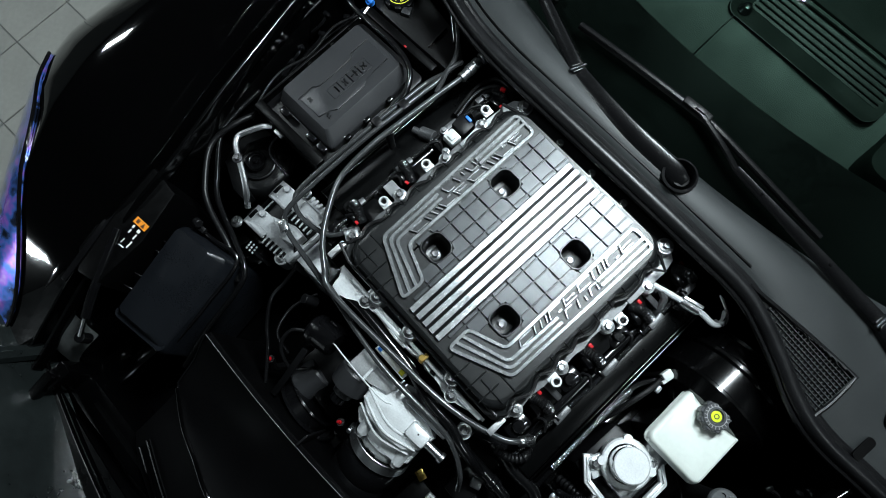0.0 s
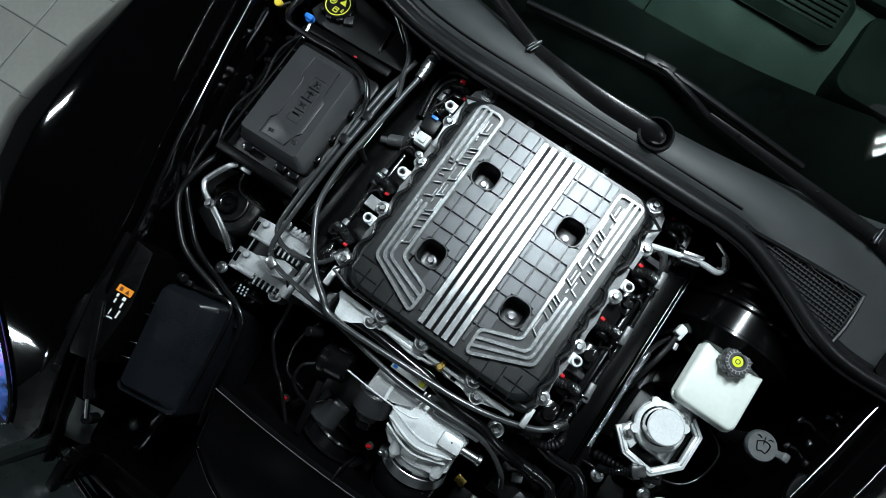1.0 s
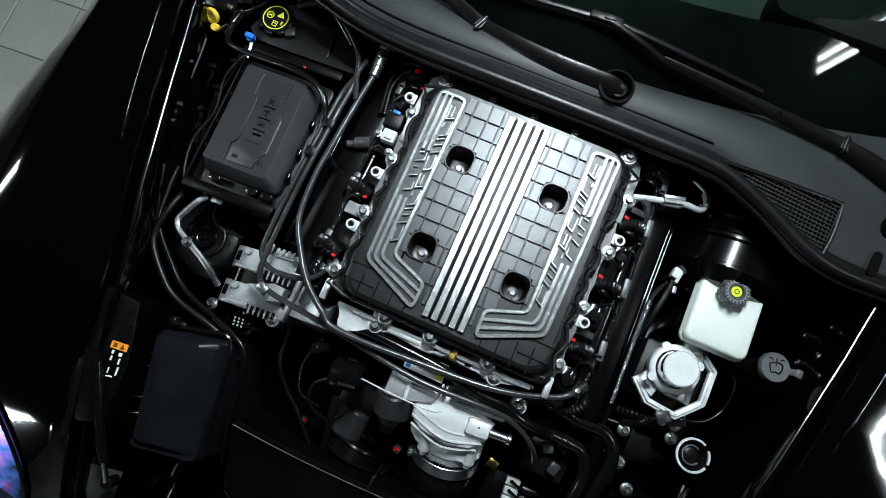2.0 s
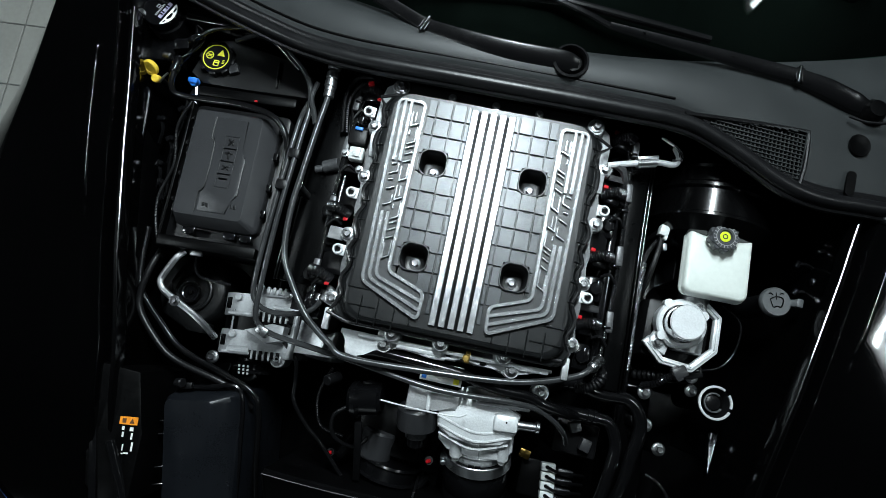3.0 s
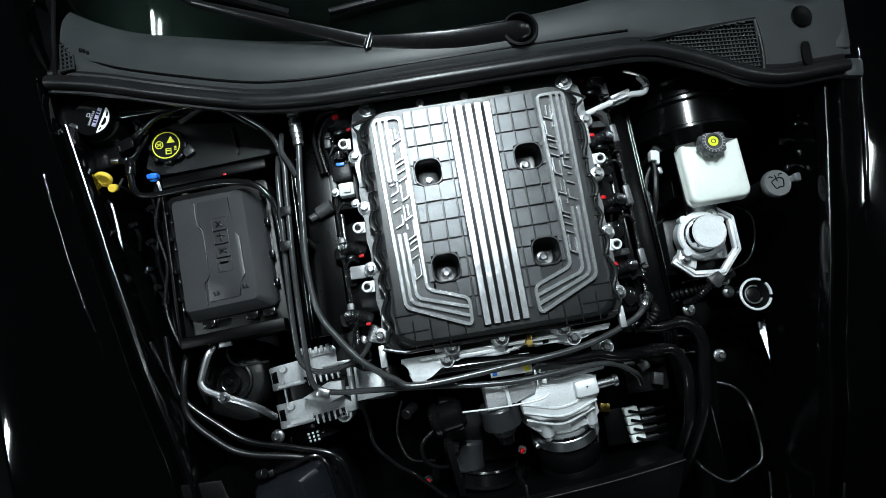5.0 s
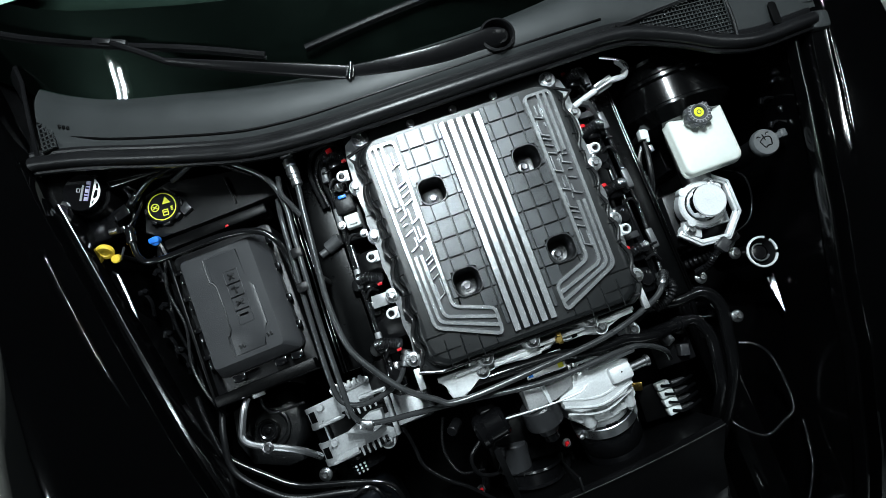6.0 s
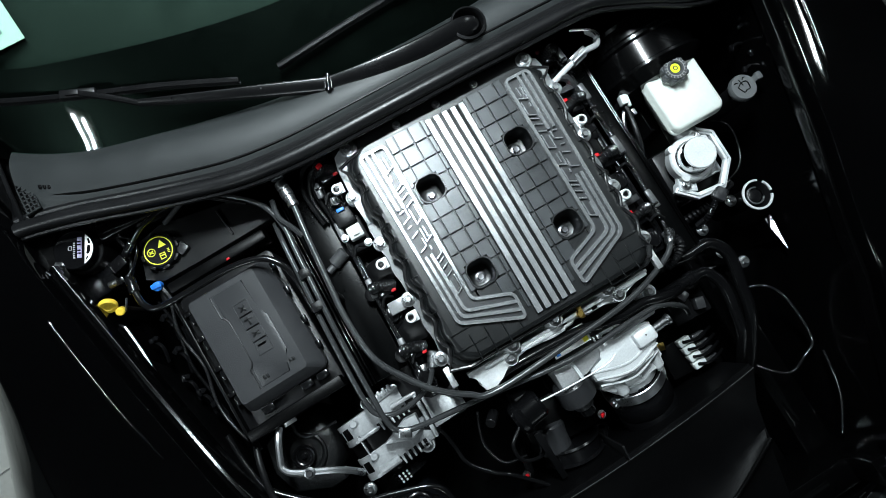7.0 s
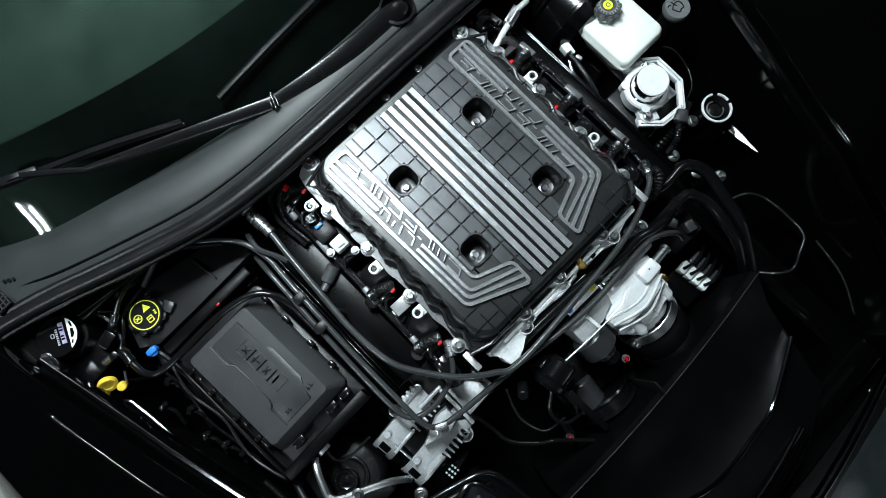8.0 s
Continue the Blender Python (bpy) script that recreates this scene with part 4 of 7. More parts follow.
    for x, y in ((0.211, 0.082), (0.212, -0.070), (-0.208, 0.012), (-0.203, -0.089), (-0.218, 0.162)):
        lug = part("clip_lug", join(box(0.014, 0.019, 0.004, pose(x - math.copysign(0.002, x), y, 0.795), 0.001), lathe([(0.0095, 0.0), (0.0095, 0.005), (0.0085, 0.0062), (0.0062, 0.0062), (0.0058, 0.003), (0.0058, 0.0)], pose(x + math.copysign(0.003, x), y, 0.794), 22, False)), CAST_LIGHT, fl, "bright clip lug with open ring")
        part("stud", lathe([(0.0045, -0.008), (0.0045, 0.002), (0.003, 0.004), (0, 0.004)], pose(x + math.copysign(0.003, x), y, 0.795), 14, False), GLOSSY, lug)
    for x, y in ((-0.193, -0.205), (0.204, -0.19)):
        part("corner_tab", box(0.011, 0.036, 0.012, pose(x, y, 0.79, 0, 0, 3), 0.002), CAST_PALE, fl)
    return th


supercharger_lid()


def engine_block():
    th = thing("engine_block", (0, 0, 0.41), "black engine block below the cover", "engine")
    part("block", eng(box(0.36, 0.40, 0.36, pose(0, 0, 0.60), 0.02)), NEARBLACK, th)
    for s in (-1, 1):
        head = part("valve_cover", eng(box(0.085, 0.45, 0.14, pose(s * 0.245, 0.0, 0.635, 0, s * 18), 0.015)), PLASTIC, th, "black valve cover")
        part("exhaust_side", eng(box(0.06, 0.44, 0.2, pose(s * 0.285, 0, 0.51), 0.02)), NEARBLACK, th)
        for k, y in enumerate((0.222, 0.119, 0.005, -0.112) if s > 0 else (0.205, -0.022, -0.137)):
            part("intake_port", box(0.06, 0.05, 0.05, pose(s * 0.205, y + 0.03, 0.745, 0, s * 25), 0.012), PLASTIC, head)
            cl = part("plug", tube([(s * 0.207, y - 0.004, 0.776), (s * 0.218, y + 0.001, 0.782), (s * 0.232, y + 0.005, 0.784), (s * 0.246, y + 0.006, 0.776)], 0.0105, 12, 8, 0.0038), LOOM, head, "ribbed black injector plug")
            part("boot", box(0.030, 0.020, 0.02, pose(s * 0.226, y - 0.006, 0.768, 0, s * 20), 0.005), GLOSSY, cl)
            part("lock_clip", box(0.009, 0.007, 0.005, pose(s * 0.212, y + (0.011 if s > 0 else -0.011), 0.782, 0, s * 15), 0.002), RED, cl, "red lock clip")
            part("injector", cyl(0.012, 0.05, pose(s * 0.228, y, 0.725, 0, s * 28), 16), PLASTIC, head, "black injector")
            coil = part("coil", join(box(0.032, 0.046, 0.04, pose(s * 0.230, y - 0.050, 0.742), 0.008), cyl(0.011, 0.012, pose(s * 0.232, y - 0.050, 0.758), 18)), GLOSSY, head, "glossy black ignition coil")
            part("coil_cap", box(0.012, 0.024, 0.008, pose(s * 0.238, y - 0.046, 0.766, 0, s * 8), 0.003), GLOSSY, coil)
        if s < 0:
            part("shield_plate", box(0.028, 0.022, 0.006, pose(-0.219, -0.061, 0.783, 0, -6), 0.0015), surface("pale_grey_plate", (0.26, 0.265, 0.27), 0.4, 0.2, grain=300, bump=0.15), head, "pale grey plate")
        else:
            for y in (0.150, -0.082):
                part("grey_strap", box(0.034, 0.012, 0.006, pose(0.226, y, 0.776, 0, 10, 3), 0.002), GREYBOX, head)
    return th


engine_block()


def rail(s, label):
    """Fuel rail with its thin wiring loom and sleeves beside the lid."""
    th = thing("fuel_rail", C @ Vector((s * 0.245, 0, 0.70)), label, "fuel rail", "fuel rails")
    part("rail", eng(box(0.014, 0.40, 0.02, pose(s * 0.247, 0.0, 0.737), 0.004)), GLOSSY, th)
    x = 0.256 if s > 0 else 0.247
    part("loom", eng(tube([(s * (x - 0.012), 0.215, 0.762), (s * (x - 0.003), 0.16, 0.768), (s * x, 0.08, 0.77), (s * (x + 0.002), 0.0, 0.769), (s * x, -0.08, 0.77), (s * (x - 0.003), -0.15, 0.766), (s * (x - 0.006), -0.215, 0.75)], 0.0042, 8, 8, 0.0042)), LOOM, th, "shiny ribbed wiring loom")
    for k, (y, ln) in enumerate(((0.200, 0.03), (0.118, 0.034), (0.004, 0.036), (-0.110, 0.036))):
        part("sleeve", eng(box(0.012, ln, 0.010, pose(s * (x + 0.001), y + (0 if s > 0 else -0.012), 0.7705, 0, 0, s * 3), 0.003)), CAST_DARK, th, "grey loom sleeve")
    for y in (0.16, 0.055, -0.045, -0.15):
        part("drop_wire", eng(tube([(s * x, y, 0.772), (s * (x - 0.012), y + 0.012, 0.78), (s * (x - 0.024), y + 0.008, 0.77)], 0.0028, 6)), RUBBER, th)
        part("tie", eng(box(0.012, 0.004, 0.012, pose(s * (x - 0.002), y + 0.03, 0.771), 0.001)), GLOSSY, th)
    return th


rail(1, "black fuel rail with shiny loom on the driver side")
rail(-1, "black fuel rail with shiny loom on the passenger side")


def cover_plates():
    """Long satin black panels outside the looms."""
    for s, x0, x1, lab in ((1, 0.264, 0.297, "long satin black panel beside the driver-side loom"), (-1, -0.318, -0.257, "long satin black panel beside the passenger-side loom")):
        th = thing("heat_shield", C @ Vector(((x0 + x1) / 2, 0, 0.41)), lab, "heat shield", "heat shields")
        yc, ln = (0.0, 0.44) if s > 0 else (0.035, 0.37)
        xo = x1 if s > 0 else x0
        part("panel", eng(box(x1 - x0, ln, 0.010, pose((x0 + x1) / 2, yc, 0.733, 0, s * 6), 0.003)), PANEL, th)
        part("edge", eng(box(0.004, ln, 0.012, pose(xo + s * 0.003, yc, 0.730), 0.0018)), PAINT_IN, th)
        part("edge", eng(box(0.004, ln, 0.010, pose(xo + s * 0.0105, yc, 0.724), 0.0018)), PAINT_IN, th)
        part("foot", eng(box(0.03, ln * 0.8, 0.31, pose((x0 + x1) / 2, yc, 0.565), 0.004)), NEARBLACK, th)


cover_plates()


def front_bracket():
    th = thing("front_bracket", (0.02, -0.22, 0.74), "bare cast aluminium bracket bolted across the engine front", "bracket")
    part("beam", slab([(-0.166, -0.213), (-0.080, -0.211), (0.0, -0.208), (0.186, -0.197), (0.186, -0.203), (0.141, -0.212), (0.125, -0.222), (0.105, -0.222), (0.090, -0.215), (0.061, -0.221), (0.048, -0.212), (0.036, -0.212), (0.030, -0.222), (-0.019, -0.226), (-0.060, -0.224), (-0.085, -0.226), (-0.104, -0.233), (-0.119, -0.244), (-0.128, -0.254), (-0.150, -0.252), (-0.155, -0.240), (-0.154, -0.226), (-0.166, -0.221)], 0.750, 0.785, I4, 0.003), CAST_LIGHT, th)
    part("ledge", box(0.30, 0.007, 0.010, pose(0.015, -0.2105, 0.789, 0, 0, 2.6), 0.002), CAST_LIGHT, th)
    part("step", box(0.075, 0.008, 0.010, pose(-0.032, -0.2185, 0.788, 0, 0, 2), 0.002), CAST_LIGHT, th)
    part("step", box(0.05, 0.008, 0.010, pose(0.155, -0.205, 0.788, 0, 0, 5), 0.002), CAST_LIGHT, th)
    part("casting_rib", tube([(-0.03, -0.222, 0.786), (-0.012, -0.2235, 0.787), (0.012, -0.222, 0.786)], 0.0035, 8), CAST_LIGHT, th)
    # recesses aren't cut; near-black blocks on the beam paint their shade
    for x, y, w, a in ((-0.062, -0.217, 0.014, 2), (0.016, -0.214, 0.008, 2), (0.074, -0.214, 0.010, 5), (0.137, -0.207, 0.008, 5)):
        part("pocket", box(w, 0.006, 0.004, pose(x, y, 0.7855, 0, 0, a), 0.001), NEARBLACK, th, "near-black block painting a casting recess's shade")
    part("web", eng(box(0.24, 0.03, 0.2, pose(0.0, -0.21, 0.66), 0.004)), CAST, th)
    for x, y, z in ((-0.080, -0.204, 0.808), (0.000, -0.200, 0.812), (0.102, -0.196, 0.808)):
        part("boss", lathe([(0.0135, -0.05), (0.0132, -0.002), (0.0115, 0.001), (0, 0.001)], pose(x, y, z), 20, False), CAST_LIGHT, th)
        bolt(th, x, y, z)
    for x, y, z in ((0.121, -0.213, 0.788), (-0.091, -0.223, 0.79), (0.180, -0.236, 0.757)):
        part("boss", lathe([(0.013, -0.05), (0.013, 0.0), (0, 0.001)], pose(x, y, z), 20, False), CAST_LIGHT, th)
        bolt(th, x, y, z)
    part("plug", join(cyl(0.006, 0.016, pose(0.045, -0.212, 0.785)), box(0.008, 0.020, 0.006, pose(0.047, -0.21, 0.797), 0.001)), BRASS, th, "brass plug")


front_bracket()


def info_label():
    th = thing("pipe_label", (0.013, -0.247, 0.764), "white paper label wrapped round a front pipe", "label")
    m = pose(0.013, -0.2455, 0.767, 0, 0, 2)
    part("sheet", box(0.070, 0.032, 0.002, m, 0.0005), PAPER, th)
    part("blue_patch", box(0.008, 0.006, 0.0012, m @ pose(-0.028, -0.010, 0.0016), 0), BLUE, th)
    part("yellow_patch", box(0.009, 0.009, 0.0012, m @ pose(0.026, -0.009, 0.0016), 0.0), YINK, th)


info_label()


def throttle_body():
    th = thing("throttle_body", (0.09, -0.33, 0.64), "bare cast aluminium throttle body with intake clamp", "throttle body")
    ax = along((0.096, -0.300, 0.690), (0.1075, -0.372, 0.652))
    part("barrel", lathe([(0.05, -0.03), (0.060, -0.02), (0.061, 0.0), (0.057, 0.012), (0.0545, 0.018), (0.054, 0.036), (0.057, 0.040), (0.059, 0.044), (0.059, 0.050), (0.055, 0.054), (0.054, 0.064), (0.051, 0.07), (0, 0.07)], ax, 44, False), CAST_LIGHT, th)
    for a in (60, 90, 120, 150, 30):
        part("fin", box(0.010, 0.003, 0.034, ax @ pose(0, 0, 0, 0, 0, a) @ pose(0.055, 0, 0.03), 0.001), CAST_LIGHT, th)
    for a, r2 in ((52, 0.064), (128, 0.064), (220, 0.064), (320, 0.064)):
        part("lug", lathe([(0.011, -0.012), (0.011, 0.036), (0.0095, 0.038), (0.0075, 0.038), (0.006, 0.046), (0, 0.046)], ax @ pose(0, 0, 0, 0, 0, a) @ pose(r2, 0, 0.012), 16, False), CAST_LIGHT, th)
    part("housing", slab([(0.018, -0.292), (0.026, -0.330), (0.05, -0.343), (0.095, -0.346), (0.135, -0.336), (0.155, -0.314), (0.158, -0.280), (0.12, -0.266), (0.06, -0.268), (0.03, -0.280)], 0.68, 0.7535, I4, 0.008), CAST_LIGHT, th)
    part("mount_flange", slab([(0.028, -0.325), (0.032, -0.352), (0.05, -0.366), (0.10, -0.371), (0.145, -0.362), (0.160, -0.345), (0.158, -0.32)], 0.66, 0.722, I4, 0.006), CAST_LIGHT, th)
    part("neck", slab([(-0.036, -0.272), (-0.034, -0.318), (0.002, -0.314), (0.012, -0.302), (0.05, -0.300), (0.06, -0.268)], 0.70, 0.757, I4, 0.006), CAST_PALE, th)
    part("web", join(box(0.006, 0.04, 0.008, pose(0.002, -0.292, 0.759, 0, 0, 8), 0.001), box(0.05, 0.005, 0.007, pose(0.02, -0.276, 0.759, 0, 0, 4), 0.001)), CAST_LIGHT, th)
    for k in range(3):
        part("ridge", tube([(0.022 + 0.004 * k, -0.312 - 0.014 * k, 0.7535 - 0.0115 * (k == 2)), (0.09, -0.325 - 0.014 * k, 0.7545 - 0.012 * (k == 2)), (0.153 - 0.003 * k, -0.305 - 0.014 * k, 0.7535 - 0.0115 * (k == 2))], 0.0022, 6, 5), CAST_LIGHT, th)
    part("rail_bar", box(0.088, 0.014, 0.03, pose(0.123, -0.268, 0.760, 0, 0, 5), 0.004), CAST, th)
    part("motor_cap", box(0.040, 0.028, 0.024, pose(0.134, -0.298, 0.757, 0, 0, 6), 0.006), CAST_LIGHT, th, "square aluminium cap")
    part("cap_dot", cyl(0.0016, 0.001, pose(0.134, -0.296, 0.7692), 10), NEARBLACK, th)
    part("spigot", join(cyl(0.0075, 0.04, along((0.150, -0.297, 0.752), (0.195, -0.292, 0.750))), cyl(0.01, 0.008, along((0.183, -0.293, 0.7505), (0.2, -0.292, 0.750)))), STEEL, th)
    part("clamp", lathe([(0.0595, 0.0), (0.061, 0.001), (0.0625, 0.019), (0.061, 0.020), (0.055, 0.016), (0.055, 0.0)], ax @ pose(0, 0, 0.068), 44, False), CLAMP, th, "polished band clamp")
    part("clamp_screw", join(box(0.014, 0.014, 0.016, ax @ pose(-0.058, 0.022, 0.078), 0.002), cyl(0.005, 0.03, ax @ pose(-0.06, 0.038, 0.078, 90), 12)), STEEL, th)
    for x in (0.060, 0.075, 0.082):
        part("stud", cyl(0.004, 0.022, pose(x, -0.268, 0.748), 12), GLOSSY, th)
    part("bridge_clip", join(box(0.004, 0.02, 0.01, pose(0.052, -0.268, 0.762), 0.001), box(0.004, 0.02, 0.01, pose(0.06, -0.268, 0.762), 0.001)), STEEL, th)
    part("gasket_teeth", join(*[box(0.006, 0.01, 0.006, ax @ pose(0, 0, 0, 0, 0, 96 + a) @ pose(0.053, 0, 0.068), 0.001) for a in (-6, 6)]), GLOSSY, th)
    return ax


AX = throttle_body()


def intake_duct():
    th = thing("intake_duct", (0.11, -0.45, 0.41), "black moulded intake duct on the throttle body", "duct")
    part("pipe", join(lathe([(0.058, 0.0), (0.059, 0.012), (0.055, 0.016), (0.059, 0.022), (0.059, 0.06), (0.056, 0.065), (0.058, 0.07), (0.058, 0.11), (0.05, 0.11)], AX @ pose(0, 0, 0.074), 36, False)), GLOSSY, th)
    part("elbow", tube([tuple(AX @ Vector((0, 0, 0.15))), (0.125, -0.50, 0.58), (0.125, -0.54, 0.50), (0.12, -0.56, 0.42)], 0.057, 20), GLOSSY, th)


intake_duct()


def accessory_drive():
    th = thing("tensioner_pulley", (-0.012, -0.335, 0.64), "matte black tensioner pulley housing at the engine front", "pulley")
    ax = along((-0.014, -0.308, 0.728), (-0.006, -0.358, 0.713))
    part("drum", lathe([(0, 0), (0.031, 0), (0.034, 0.004), (0.034, 0.034), (0.033, 0.038), (0.02, 0.04), (0.018, 0.055), (0, 0.055)], ax, 32), GREYBOX, th)
    part("hub", lathe([(0.014, 0.05), (0.014, 0.07), (0.008, 0.075), (0, 0.075)], ax, 16, False), GLOSSY, th)
    part("arm", box(0.05, 0.05, 0.12, pose(-0.012, -0.31, 0.65), 0.008), PLASTIC, th)
    th = thing("vacuum_actuator", (-0.10, -0.315, 0.66), "black round vacuum actuator with steel pull rod", "actuator")
    part("can", lathe([(0, 0), (0.024, 0), (0.030, 0.006), (0.031, 0.014), (0.026, 0.02), (0.026, 0.05), (0.02, 0.056), (0, 0.056)], along((-0.128, -0.325, 0.735), (-0.07, -0.312, 0.742)), 32), GLOSSY, th)
    part("rod", tube([(-0.075, -0.3125, 0.752), (-0.01, -0.311, 0.768), (0.05, -0.306, 0.779), (0.068, -0.298, 0.78)], 0.0015, 8), CAST_LIGHT, th, "thin steel rod")
    part("mount", box(0.03, 0.02, 0.12, pose(-0.10, -0.30, 0.68), 0.004), PLASTIC, th)
    part("nipple", cyl(0.009, 0.03, pose(-0.155, -0.293, 0.745, 20, -30), 16), PLASTIC, th)
    part("hose", tube([(-0.125, -0.335, 0.735), (-0.15, -0.36, 0.725), (-0.145, -0.395, 0.70), (-0.11, -0.41, 0.67), (-0.09, -0.39, 0.65)], 0.0035, 8), RUBBER, th)
    th = thing("water_pump", (-0.05, -0.42, 0.43), "dark cast pump and belt pulley low at the front", "pump")
    part("pulley", lathe([(0, 0), (0.06, 0), (0.062, 0.004), (0.057, 0.008), (0.057, 0.028), (0.062, 0.032), (0.05, 0.036), (0.03, 0.03), (0, 0.03)], along((-0.045, -0.42, 0.60), (-0.05, -0.48, 0.59)), 36), GLOSSY, th)
    part("body", box(0.14, 0.10, 0.2, pose(-0.05, -0.37, 0.54), 0.02), NEARBLACK, th)
    part("strap", box(0.012, 0.12, 0.006, pose(-0.098, -0.41, 0.70, 30, 0, 8), 0.001), PLASTIC, th)
    part("idler", lathe([(0, 0), (0.03, 0), (0.033, 0.004), (0.033, 0.05), (0.03, 0.054), (0.016, 0.054), (0.014, 0.064), (0, 0.064)], along((-0.072, -0.372, 0.628), (-0.078, -0.43, 0.618)), 28), GREYBOX, th, "dark grey idler drum")
    part("pipe", tube([(-0.085, -0.452, 0.60), (-0.04, -0.468, 0.605), (0.012, -0.462, 0.60), (0.03, -0.44, 0.58)], 0.0085, 10), HOSE, th)
    part("belt", join(box(0.004, 0.025, 0.16, pose(0.014, -0.455, 0.66), 0.001), box(0.1, 0.025, 0.004, pose(0.0, -0.455, 0.53), 0.001)), RUBBER, th)
    for x, y, z in ((-0.150, -0.431, 0.66), (0.026, -0.402, 0.655)):
        tl = thing("hose_clip", (x, y, z - 0.02), "small red plastic hose lock clip", "clip", "red clips")
        part("clip", join(box(0.008, 0.006, 0.005, pose(x, y, z, 20, 0, 20), 0.0015), box(0.004, 0.004, 0.006, pose(x - 0.003, y - 0.002, z + 0.003, 20, 0, 20), 0.001)), RED, tl)
        part("stem", tube([(x, y, z - 0.005), (x + 0.01, y - 0.01, z - 0.05), (x + 0.02, y + 0.02, 0.56)], 0.008, 8), RUBBER, tl)


accessory_drive()


def alternator():
    A = pose(-0.336, -0.243, 0, 0, 0, 7.8)
    th = thing("alternator", A @ Vector((0, 0, 0.50)), "bare aluminium alternator with cooling slots", "alternator")
    sec = [(-0.079, 0.59), (-0.079, 0.648), (-0.072, 0.668), (-0.056, 0.683), (-0.03, 0.692), (0.03, 0.692), (0.068, 0.688), (0.078, 0.67), (0.078, 0.59)]
    for nm, y0, y1 in (("rear_housing", 0.011, 0.053), ("front_housing", -0.058, -0.014)):
        hs = part(nm, join(slab(sec, -y1, -y0, A @ pose(0, 0, 0, 90), 0.002), box(0.052, 0.006, 0.006, A @ pose(-0.03, y0 + 0.004, 0.692), 0.002)), CAST_MID, th, "cast housing half")
        # slots aren't cut; near-black blocks let into the casting paint their shade
        for k in range(4):
            part("slot", box(0.0026, 0.020, 0.012, A @ pose(-0.0755 + 0.0052 * k, (y0 + y1) / 2 + 0.002, 0.662 + 0.0055 * k, 0, 40), 0.0005), NEARBLACK, hs, "near-black block painting a cooling slot's inner dark")
        for k in range(6):
            part("slot", box(0.0058, 0.013, 0.008, A @ pose(-0.006 + 0.0105 * k, y0 + 0.004, 0.6905), 0.001), NEARBLACK, hs, "near-black block painting a cooling slot's inner dark")
            part("tooth", box(0.0032, 0.010, 0.006, A @ pose(-0.0008 + 0.0105 * k, y0 - 0.001, 0.690), 0.0008), CAST_MID, hs)
        part("lug", cyl(0.007, 0.02, A @ pose(-0.042, y1 - 0.008, 0.676), 14), CAST_MID, hs)
    part("boss", tube([A @ Vector(p) for p in ((-0.045, -0.050, 0.688), (-0.03, -0.050, 0.692), (-0.006, -0.050, 0.692))], 0.0075, 10, 4), CAST_MID, th)
    part("stator", slab([(x * 0.97, z - 0.006) for x, z in sec], -0.021, 0.020, A @ pose(0, 0, 0, 90)), NEARBLACK, th, "dark laminated stator")
    part("tie_bolt", tube([A @ Vector((-0.047, -0.022, 0.687)), A @ Vector((-0.047, 0.023, 0.687))], 0.0022, 8, 2), STEEL, th)
    part("rear_plate", join(box(0.062, 0.014, 0.012, A @ pose(0.02, 0.058, 0.693), 0.003), *[box(0.0055, 0.012, 0.008, A @ pose(0.004 + 0.0105 * k, 0.062, 0.700), 0.001) for k in range(5)]), CAST_MID, th)
    p = A @ Vector((-0.002, 0.062, 0.70))
    bolt(th, p.x, p.y, p.z)
    p = A @ Vector((0.052, 0.056, 0.70))
    bolt(th, p.x, p.y, p.z, True)
    part("pulley", lathe([(0, 0.0), (0.034, 0.0), (0.034, 0.004), (0.03, 0.007), (0.034, 0.01), (0.03, 0.013), (0.034, 0.016), (0.03, 0.019), (0.034, 0.022), (0.034, 0.026), (0.02, 0.028), (0, 0.028)], A @ pose(-0.01, -0.064, 0.63, 90), 28), GLOSSY, th, "black ribbed pulley")
    for i in range(3):
        for j in range(3):
            part("vent_tooth", box(0.0036, 0.004, 0.002, A @ pose(-0.028 + 0.008 * i, -0.078 - 0.0065 * j, 0.667 - 0.002 * j), 0.0005), CAST_MID, th)
    part("foot", box(0.08, 0.08, 0.12, A @ pose(0, 0, 0.535), 0.01), NEARBLACK, th)
    tb = thing("alternator_bracket", (-0.23, -0.25, 0.56), "cast aluminium bracket plates beside the alternator", "bracket")
    part("plate", slab([(-0.346, -0.258), (-0.300, -0.236), (-0.276, -0.236), (-0.276, -0.262), (-0.30, -0.272)], 0.69, 0.722, I4, 0.003), CAST_MID, tb)
    part("upright", join(box(0.007, 0.085, 0.03, pose(-0.262, -0.246, 0.70, 0, 0, 4), 0.002), box(0.05, 0.007, 0.03, pose(-0.285, -0.206, 0.70, 0, 0, 2), 0.002)), CAST_MID, tb)
    part("wedge", slab([(-0.257, -0.212), (-0.242, -0.203), (-0.215, -0.235), (-0.190, -0.260), (-0.188, -0.270), (-0.255, -0.276)], 0.66, 0.702, I4, 0.003), CAST_MID, tb)
    part("gusset", box(0.06, 0.06, 0.14, pose(-0.22, -0.25, 0.59), 0.008), CAST_MID, tb)
    part("lug", cyl(0.014, 0.05, pose(-0.283, -0.296, 0.635)), CAST_MID, tb)
    bolt(tb, -0.283, -0.296, 0.685)


alternator()

# ---- passenger side of the bay ----
F = pose(-0.455, 0.010, 0, 0, 0, 4.8)      # the fuse box's axes


